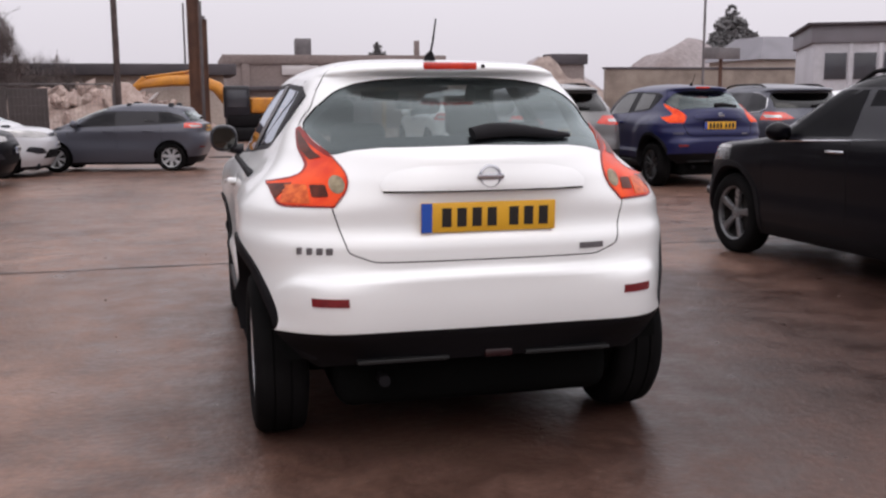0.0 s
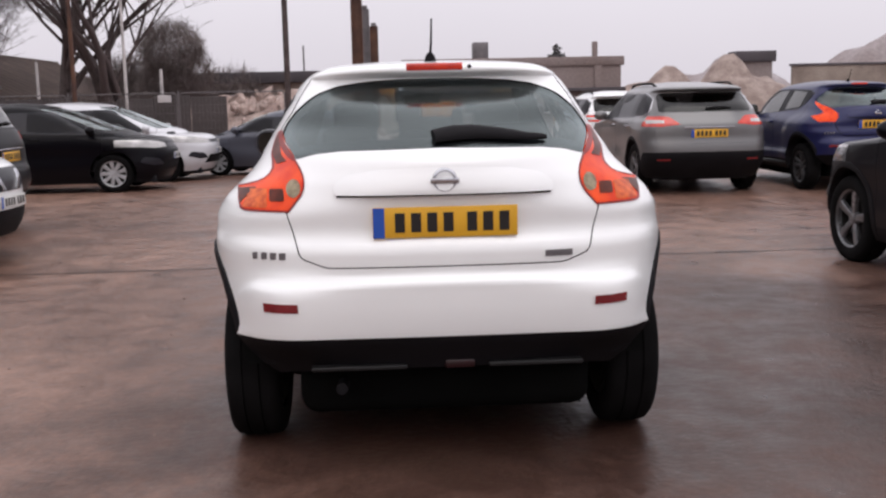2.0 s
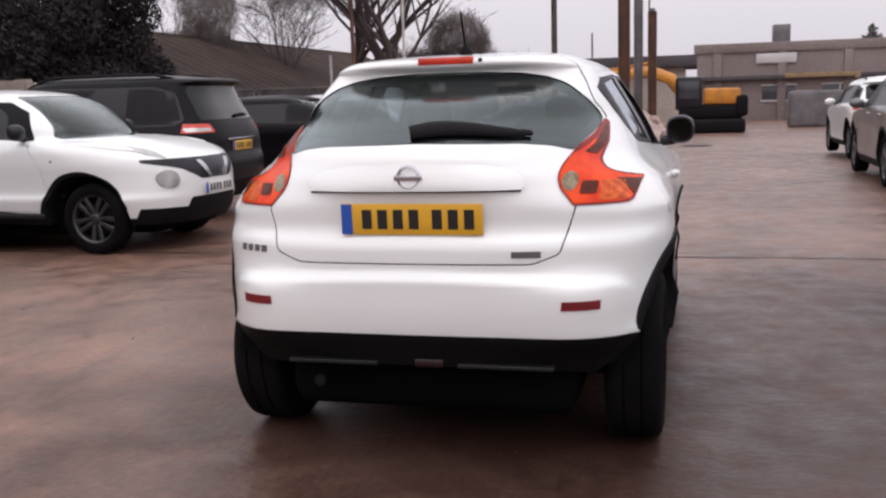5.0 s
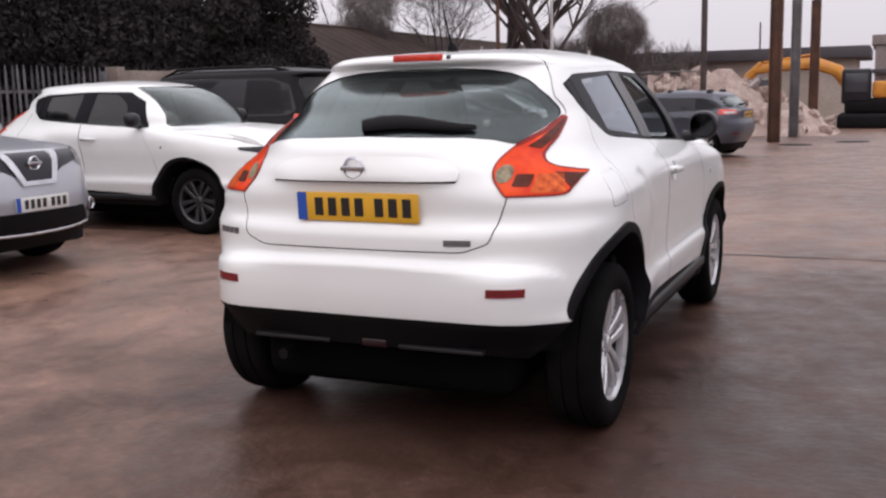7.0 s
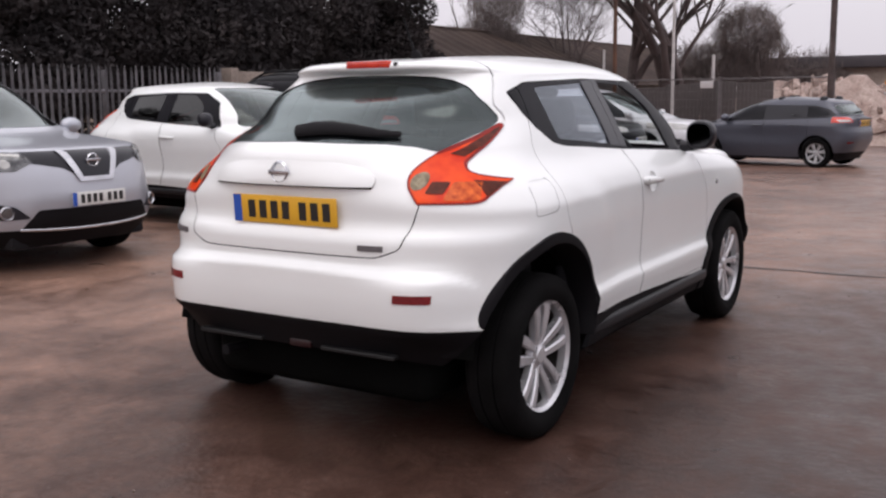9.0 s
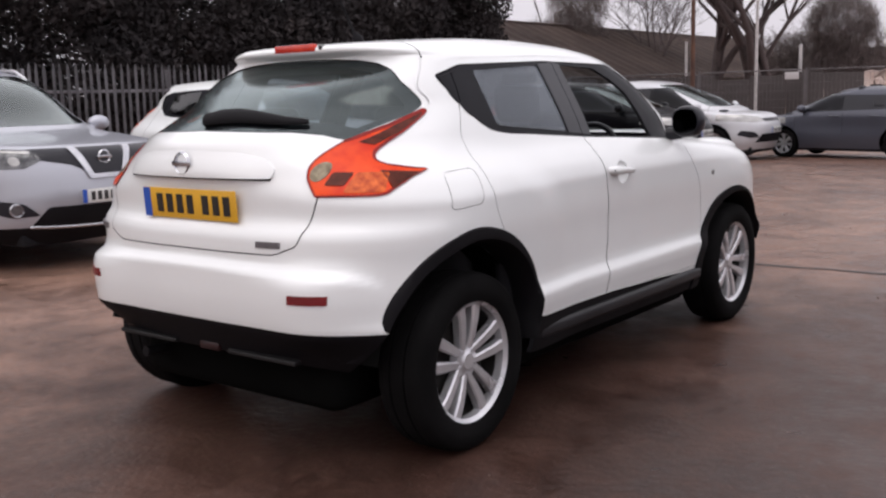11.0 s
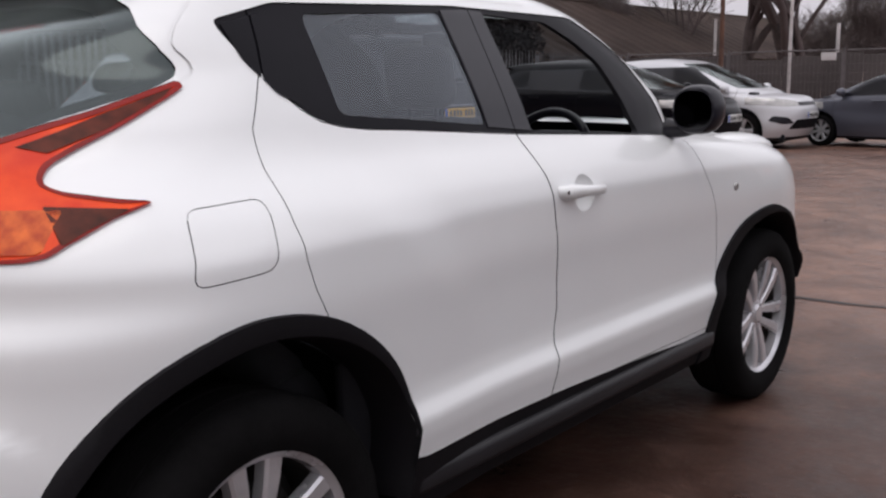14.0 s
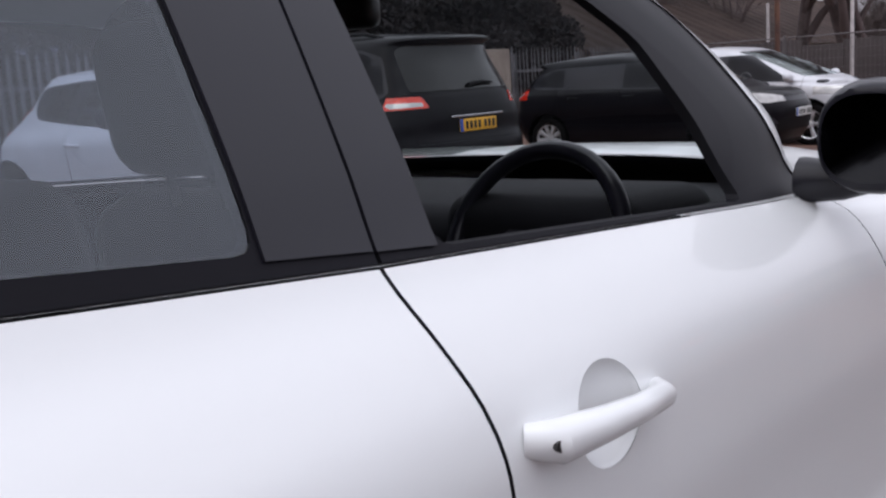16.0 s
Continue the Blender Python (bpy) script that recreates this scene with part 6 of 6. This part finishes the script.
def rubble():
    rng = random.Random(12)
    meshes = []
    for k in range(6):
        bm = bmesh.new()
        bmesh.ops.create_icosphere(bm, subdivisions=1, radius=1)
        for v in bm.verts:
            v.co *= rng.uniform(0.6, 1.15)
        me = bpy.data.meshes.new("stone")
        bm.to_mesh(me)
        bm.free()
        me.materials.append(M_broken)
        meshes.append(me)
    pile = thing("rubble_heap", "heap of broken concrete and brick rubble", "rubble")
    v, f = [], []
    nx, ny = 26, 14
    for j in range(ny):
        for i in range(nx):
            u, w = i / (nx - 1) * 2 - 1, j / (ny - 1) * 2 - 1
            x, y = -4.6 + u * 5.0, 33.0 + w * 2.6
            h = max(0, 1 - u * u) * max(0, 1 - w * w) * (0.95 + 0.5 * noise.noise((x * 0.6, y * 0.6, 3))) * 2.1
            v.append((x, y, fall(y) - 0.05 + h + 0.16 * noise.noise((x * 2.2, y * 2.2, 1)) * (h > 0.02)))
    f = [(j * nx + i, j * nx + i + 1, (j + 1) * nx + i + 1, (j + 1) * nx + i) for j in range(ny - 1) for i in range(nx - 1)]
    part("mound", mesh_of(v, f), M_broken, pile)
    for k in range(150):
        u, w = rng.uniform(-0.95, 0.95), rng.uniform(-0.95, 0.6)
        x, y = -4.6 + u * 5.0, 33.0 + w * 2.6
        h = max(0, 1 - u * u) * max(0, 1 - w * w) * 2.0
        ob = new("stone", rng.choice(meshes))
        ob.parent = pile
        s = rng.uniform(0.08, 0.28)
        ob.matrix_basis = Matrix.LocRotScale((x, y, fall(y) + h + s * 0.2), Euler((rng.uniform(0, 6), rng.uniform(0, 6), rng.uniform(0, 6))), (s * rng.uniform(0.8, 2.2), s, s * rng.uniform(0.5, 0.9)))
    for k in range(9):
        a = rng.uniform(0, 3)
        x, y = -4.6 + rng.uniform(-2.5, 3.0), 32.3 + rng.uniform(-0.8, 0.8)
        h = 1.55
        part("beam", tube([(x, y, fall(y) + h * 0.5), (x + 1.3 * math.cos(a), y + 0.5 * math.sin(a), fall(y) + h + 0.35)], 0.055, 5), M_panel if k % 3 == 0 else M_rubble, pile)


def digger():
    d = thing("excavator", "yellow tracked excavator with its arm lowered", "excavator")
    y, z = 0.0, 0.0
    for s in (-1, 1):
        part("track", block(-0.4, 3.0, y + s * 1.0 - 0.28, y + s * 1.0 + 0.28, z, z + 0.75, 0.2, 4), M_trim, d)
    part("engine_cover", block(1.05, 2.75, y - 1.1, y + 1.1, z + 1.45, z + 2.25, 0.12, 3), M_digger, d)
    part("counterweight", block(2.5, 3.1, y - 1.15, y + 1.15, z + 0.85, z + 1.9, 0.15, 3), M_trim, d)
    part("turntable", block(-0.1, 2.9, y - 1.1, y + 1.1, z + 0.78, z + 1.44, 0.08), M_trim, d)
    cab = part("cab", block(-0.25, 1.0, y - 1.1, y - 0.1, z + 1.2, z + 2.85, 0.12, 3), M_gloss, d)
    part("window", block(-0.10, 0.85, y - 1.13, y - 1.09, z + 1.75, z + 2.65, 0.03), M_pane, cab)
    boom = bmesh.new()
    tube([(0.3, y + 0.3, z + 1.5), (-0.5, y + 0.3, z + 2.8), (-1.5, y + 0.3, z + 3.2), (-2.8, y + 0.3, z + 3.15), (-4.2, y + 0.3, z + 2.95)], [0.22, 0.34, 0.36, 0.34, 0.26], 8, boom, flat=0.8)
    part("boom", boom, M_digger, d)
    part("dipper", tube([(-3.9, y + 0.3, z + 3.25), (-4.5, y + 0.3, z + 2.6), (-5.0, y + 0.3, z + 1.8)], [0.18, 0.24, 0.15], 8), M_digger, d)
    part("ram", tube([(-1.6, y + 0.3, z + 3.62), (-3.85, y + 0.3, z + 3.3)], 0.07, 8), M_digger, d)
    part("bucket", block(-5.5, -4.7, y - 0.2, y + 0.8, z + 1.1, z + 1.85, 0.15, 3), M_trim, d)
    d.matrix_basis = pose(0.35, 40.0, fall(40.0)) @ Matrix.Diagonal((0.86, 0.86, 0.82, 1))


def window_in(parent, x0, x1, y, z0, z1):
    w = part("window", block(x0, x1, y - 0.05, y + 0.02, z0, z1, 0.01), M_pane, parent)
    fr = block(x0 - 0.08, x1 + 0.08, y - 0.08, y, z1, z1 + 0.08, 0.01)
    block(x0 - 0.08, x1 + 0.08, y - 0.12, y, z0 - 0.1, z0, 0.01, 2, fr)
    block((x0 + x1) / 2 - 0.04, (x0 + x1) / 2 + 0.04, y - 0.075, y, z0, z1, 0.005, 2, fr)
    part("frame", fr, M_post, w)


def buildings():
    # boundary wall where the palisade ends
    w = thing("boundary_wall", "pale weathered rendered boundary wall", "wall")
    for i in range(3):
        y = 13.4 + i * 2.1
        part("wall_bay", block(-13.2, -12.98, y, y + 2.06, -0.4, 1.98 + fall(y), 0.02), M_wall, w)
        part("pier", block(-13.24, -12.93, y - 0.12, y + 0.12, -0.4, 2.05 + fall(y), 0.02), M_wall, w)
    part("board", block(-12.96, -12.93, 15.7, 17.1, 1.42, 1.93, 0.01), M_panel, w, "pale blank board fixed to the wall")
    # long brown shed
    sh = thing("shed", "long low shed with a brown sheet roof", "shed")
    y0, y1, xe, xr, ze, zr = 20.0, 64.0, -16.8, -22.0, 2.0, 4.5
    part("wall", block(xe - 10.0, xe, y0, y1, -1.0, ze, 0.02), M_wall, sh)
    n = 44
    step = (y1 - y0 + 0.8) / n
    roof = part("roof", block(xr - 0.15, xr + 0.15, y0 - 0.4, y1 + 0.4, zr - 0.02, zr + 0.06, 0.03), M_roofing, sh)
    sheet = bmesh.new()
    for s in (1, -1):
        prof = []
        for i in range(n * 4 + 1):
            y = y0 - 0.4 + i * step / 4
            prof.append((y, 0.05 * (i % 4 in (1, 2))))
        vs = [[sheet.verts.new((xr + s * (xe - xr + 0.35) * f, y, zr + (ze - zr - 0.15) * f + h)) for y, h in prof] for f in (0, 1)]
        for i in range(len(prof) - 1):
            sheet.faces.new((vs[0][i], vs[0][i + 1], vs[1][i + 1], vs[1][i]) if s > 0 else (vs[1][i], vs[1][i + 1], vs[0][i + 1], vs[0][i]))
    bmesh.ops.solidify(sheet, geom=sheet.faces[:], thickness=0.04)
    part("roof_sheet", sheet, M_roofing, roof)
    for y in (27, 33, 39, 45):
        part("window", block(xe - 0.02, xe + 0.04, y, y + 1.4, 0.9, 1.7, 0.01), M_pane, sh)
    # low concrete building behind the rubble
    lb = thing("low_building", "low grey concrete building with a dark flat roof", "building")
    part("wall", block(-13.0, 0.4, 47.0, 54.0, -1.0, 2.5, 0.03), M_plaster, lb)
    part("roof", block(-13.5, 1.0, 46.4, 54.5, 2.5, 3.05, 0.05), M_darkroof, lb)
    part("door", block(-9.0, -7.85, 46.93, 47.02, -0.6, 2.2, 0.02), M_darkroof, lb)
    for x in (-11.6, -5.0):
        window_in(lb, x, x + 1.6, 47.0, 0.6, 1.6)
    # long brick building
    br = thing("warehouse", "long hazy brick warehouse with a parapet", "warehouse")
    y = 63.0
    part("wall", block(1.0, 15.5, y, y + 12, -1.0, 3.6, 0.03), M_brick, br)
    part("parapet", block(0.8, 15.7, y - 0.12, y + 12.2, 3.6, 4.2, 0.04), M_brick, br)
    part("roof_plant", block(5.7, 6.75, y + 1.5, y + 2.6, 4.2, 5.35, 0.05), M_steelgrey, br)
    part("chimney", block(14.2, 14.55, y + 3, y + 3.35, 4.2, 5.35, 0.03), M_brick, br)
    part("canopy", block(0.8, 15.7, y - 0.5, y, 1.9, 2.15, 0.03), M_darkroof, br)
    part("sign_board", block(4.6, 7.0, y - 0.16, y - 0.10, 2.9, 3.5, 0.02), M_panel, br)
    for x in (5.0, 8.6, 12.2):
        window_in(br, x, x + 2.0, y, 0.6, 1.5)
    for i in range(4):
        part("pilaster", block(2.0 + i * 3.9, 2.5 + i * 3.9, y - 0.14, y + 0.02, -1.0, 3.6, 0.02), M_brick, br)
    # goods frame and boards by the far wall
    fr = thing("goods_frame", "tan timber frame with stored goods", "frame")
    y = 45.0
    part("side_post", block(7.9, 8.1, y - 0.1, y + 0.1, fall(y), 2.0, 0.01), material("tan_timber", (0.33, 0.22, 0.12), 0.8, vary=0.3), fr)
    part("beam", block(4.9, 7.9, y - 0.08, y + 0.08, 1.8, 2.0, 0.01), fr.children[0].data.materials[0], fr)
    part("load", block(5.1, 7.5, y + 0.2, y + 1.2, fall(y), 1.2, 0.2, 3), M_steelgrey, fr)
    # low wall and spoil heaps on the far side
    lw = thing("low_wall", "long low grey concrete wall", "wall")
    part("wall", block(22.3, 74.0, 51.0, 51.3, -1.0, 2.95, 0.02), M_wall, lw)
    part("coping", block(22.2, 74.1, 50.95, 51.35, 2.95, 3.08, 0.02), M_darkroof, lw)
    for k, (cx, cy, rx, ry, hh) in enumerate(((20.2, 70, 7.0, 4.5, 3.7), (22.5, 60.5, 6.4, 4.4, 4.1), (31.5, 90, 11, 8, 5.4), (46, 88, 13, 9, 6.9), (62, 92, 16, 10, 7.0))):
        v, n = [], 22
        for j in range(n):
            for i in range(n):
                u, q = i / (n - 1) * 2 - 1, j / (n - 1) * 2 - 1
                r = max(0, 1 - math.sqrt(u * u + q * q))
                v.append((cx + u * rx, cy + q * ry, -1.0 + (hh + 1) * r ** 0.9 * (1 + 0.3 * noise.noise((u * 3 + k, q * 3, 0)))))
        f = [(j * n + i, j * n + i + 1, (j + 1) * n + i + 1, (j + 1) * n + i) for j in range(n - 1) for i in range(n - 1)]
        ob = part("spoil_heap", mesh_of(v, f, True), M_earth if k > 1 else M_rubble)
        tagged(ob, "large heap of pale spoil earth in the distance" if k > 1 else "dark brown heap of rubble beside the warehouse", "spoil heap", "spoil heaps")
    # white clad unit at the yard's far corner
    un = thing("clad_unit", "grey white clad workshop with a dark flat roof", "building")
    m = pose(27.7, 33.5, fall(34), 0, 0, -28)
    for nm, dims, mt in (("wall", (-3.0, 9.0, 0, 8, -0.3, 3.95), M_clad), ("fascia", (-3.15, 9.15, -0.12, 8.15, 3.95, 4.68), M_fascia), ("roof", (-3.35, 9.35, -0.35, 8.35, 4.68, 4.80), M_darkroof), ("plinth", (-3.02, 9.02, -0.04, 8.02, -0.3, 0.4), M_wall)):
        part(nm, block(*dims, 0.03), mt, un).matrix_basis = m
    for x in (-2.57, -1.38, -0.19, 1.0, 2.19, 3.38):
        part("window", block(x, x + 0.88, -0.05, 0.02, 2.40, 3.52, 0.01), M_pane, un).matrix_basis = m
        part("pier", block(x + 0.95, x + 1.12, -0.08, 0.02, -0.2, 3.95, 0.02), M_clad, un).matrix_basis = m
    sg = thing("sign", "grey board on a dark post", "sign")
    part("post", tube([(14.75, 24.6, -0.4), (14.75, 24.6, 2.5)], 0.06, 8), M_rust, sg)
    part("sign_board", block(14.1, 15.35, 24.5, 24.58, 2.5, 2.85, 0.02), M_steelgrey, sg)
    # flat-roofed hut, hipped house and far trees beyond the low wall
    ht = thing("hut", "hazy brown hut with a dark flat roof", "hut")
    part("wall", block(24.6, 27.1, 66.2, 67.6, -1.0, 3.75, 0.03), M_brick, ht)
    part("roof", block(24.4, 27.3, 66.0, 67.8, 3.75, 4.5, 0.04), M_darkroof, ht)
    hp = thing("hipped_house", "hazy grey hipped-roof house beyond the low wall", "house")
    part("wall", block(38.3, 43.4, 60.4, 68.0, -1.0, 4.0, 0.03), M_plaster, hp)
    hip = bmesh.new()
    q = [hip.verts.new(c) for c in ((37.9, 60.0, 3.95), (43.8, 60.0, 3.95), (43.8, 68.4, 3.95), (37.9, 68.4, 3.95), (39.4, 62.2, 5.65), (42.3, 62.2, 5.65), (42.3, 66.2, 5.65), (39.4, 66.2, 5.65))]
    for c in ((0, 1, 5, 4), (1, 2, 6, 5), (2, 3, 7, 6), (3, 0, 4, 7), (4, 5, 6, 7), (3, 2, 1, 0)):
        hip.faces.new([q[i] for i in c])
    part("roof", hip, M_fascia, hp)
    # leaf colour paled and greyed to imitate distance haze
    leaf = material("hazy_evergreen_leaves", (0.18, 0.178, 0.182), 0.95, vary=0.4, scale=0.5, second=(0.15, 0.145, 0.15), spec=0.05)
    for k, (x, yy, top, w) in enumerate(((64.4, 110.0, 12.3, 5.2), (14.0, 79.0, 6.2, 1.9))):
        t = thing("far_evergreen", "hazy evergreen tree standing far off", "tree")
        part("trunk", tube([(x, yy, -1.2), (x, yy, top * 0.6)], [0.3, 0.12], 8), M_bark, t)
        blobs = [(x + 0.3 * math.sin(i * 2.3), yy, -0.5 + (top - 0.4) * i / 8, w * (1.0 - 0.85 * (i / 8) ** 2.2), w * (1.0 - 0.85 * (i / 8) ** 2.2), top * 0.10) for i in range(9)]
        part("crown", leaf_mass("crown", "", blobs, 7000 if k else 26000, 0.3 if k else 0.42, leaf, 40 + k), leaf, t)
    # unseen walls added behind and beside the yard, to close it and its reflections
    cw = tagged(part("wall_south", block(-40, 45, -24.3, -24.0, -0.2, 3.4, 0.02), M_wall), "unseen plain wall added to close the yard", "wall", kind="structure")
    ce = tagged(part("wall_east", block(44.7, 45.0, -24, 30, -0.8, 2.2, 0.02), M_wall), "unseen plain wall added to close the yard", "wall", kind="structure")


def yard_marks():
    """Joints across the paving, drain covers and loose stones."""
    m = material("joint_filler", (0.022, 0.017, 0.016), 0.5, vary=0.4, scale=3)
    rng = random.Random(3)
    for pts in (((-9, 4.95), (-2.3, 5.05), (1.4, 5.12), (5, 5.14), (9, 5.2)), ((-3.2, 15.5), (1, 15.35), (6, 15.3), (14, 15.2))):
        path = []
        for a, b in zip(pts, pts[1:]):
            for i in range(14):
                f = i / 14
                path.append((a[0] + (b[0] - a[0]) * f, a[1] + (b[1] - a[1]) * f + rng.uniform(-0.02, 0.02)))
        v, f = [], []
        for i, (x, y) in enumerate(path):
            w = rng.uniform(0.008, 0.028) * (1 if abs(pts[0][0] - pts[-1][0]) > 1 else 0.4)
            v += [(x - w, y - w, fall(y) + 0.004), (x + w, y + w, fall(y) + 0.004)]
            if i:
                f.append((2 * i - 2, 2 * i, 2 * i + 1, 2 * i - 1))
        tagged(part("paving_joint", mesh_of(v, f), m), "dark joint across the wet paving", "paving joint", kind="structure")
    for x, y in ((-0.3, 23.6), (1.0, 25.6)):
        tagged(part("drain_cover", lathe([(0.001, 0.012), (0.42, 0.012), (0.45, 0.0)], 24), M_trim), "round black iron drain cover", "drain cover").matrix_basis = Matrix.Translation((x, y, fall(y))) @ Matrix.Rotation(radians(-90), 4, "Y")
    bm = bmesh.new()
    for k in range(220):
        x, y = rng.uniform(-6, 6), rng.uniform(-4.2, 9)
        if abs(x) < 0.95 and 0 < y < 4.2:
            continue
        s = rng.uniform(0.003, 0.009)
        bmesh.ops.create_icosphere(bm, subdivisions=1, radius=s, matrix=Matrix.LocRotScale((x, y, s * 0.3), Euler((rng.uniform(0, 6), rng.uniform(0, 6), 0)), (1, rng.uniform(0.7, 1.4), 0.6)))
    tagged(part("loose_grit", bm, M_rubble), "loose grit and small stones on the paving", "grit", kind="stuff")


palisade()
evergreens()
bare_tree(-12.7, 35.2, 15.0, 0.30, 21, 0.72, 6, fork=0.29)
bare_tree(-10.45, 35.5, 16.0, 0.36, 33, 0.68, 6, fork=0.29)
bare_tree(-9.85, 36.0, 14.0, 0.24, 5, 0.66, 6, fork=0.28)
bare_tree(-19.5, 44.0, 13.0, 0.2, 9, 0.7, 6, fork=0.25)
bare_tree(-26.0, 46.0, 12.0, 0.2, 27, 0.6, 6)
bare_tree(-10.8, 44.0, 6.8, 0.12, 14, 0.7, 5, "dense brown winter shrub", 16000)
bare_tree(-8.6, 46.0, 4.6, 0.08, 15, 0.7, 4, "dense brown winter shrub", 8000)
bare_tree(-12.5, 46.0, 5.5, 0.10, 17, 0.7, 5, "dense brown winter shrub", 9000)
bare_tree(-22.2, 41.5, 10.0, 0.18, 61, 0.7, 5, "dense brown winter shrub", 15000, 0.2)
bare_tree(-24.0, 30.0, 11.0, 0.2, 19, 0.55, 6)
mesh_fence()
posts()
rubble()
digger()
buildings()
yard_marks()
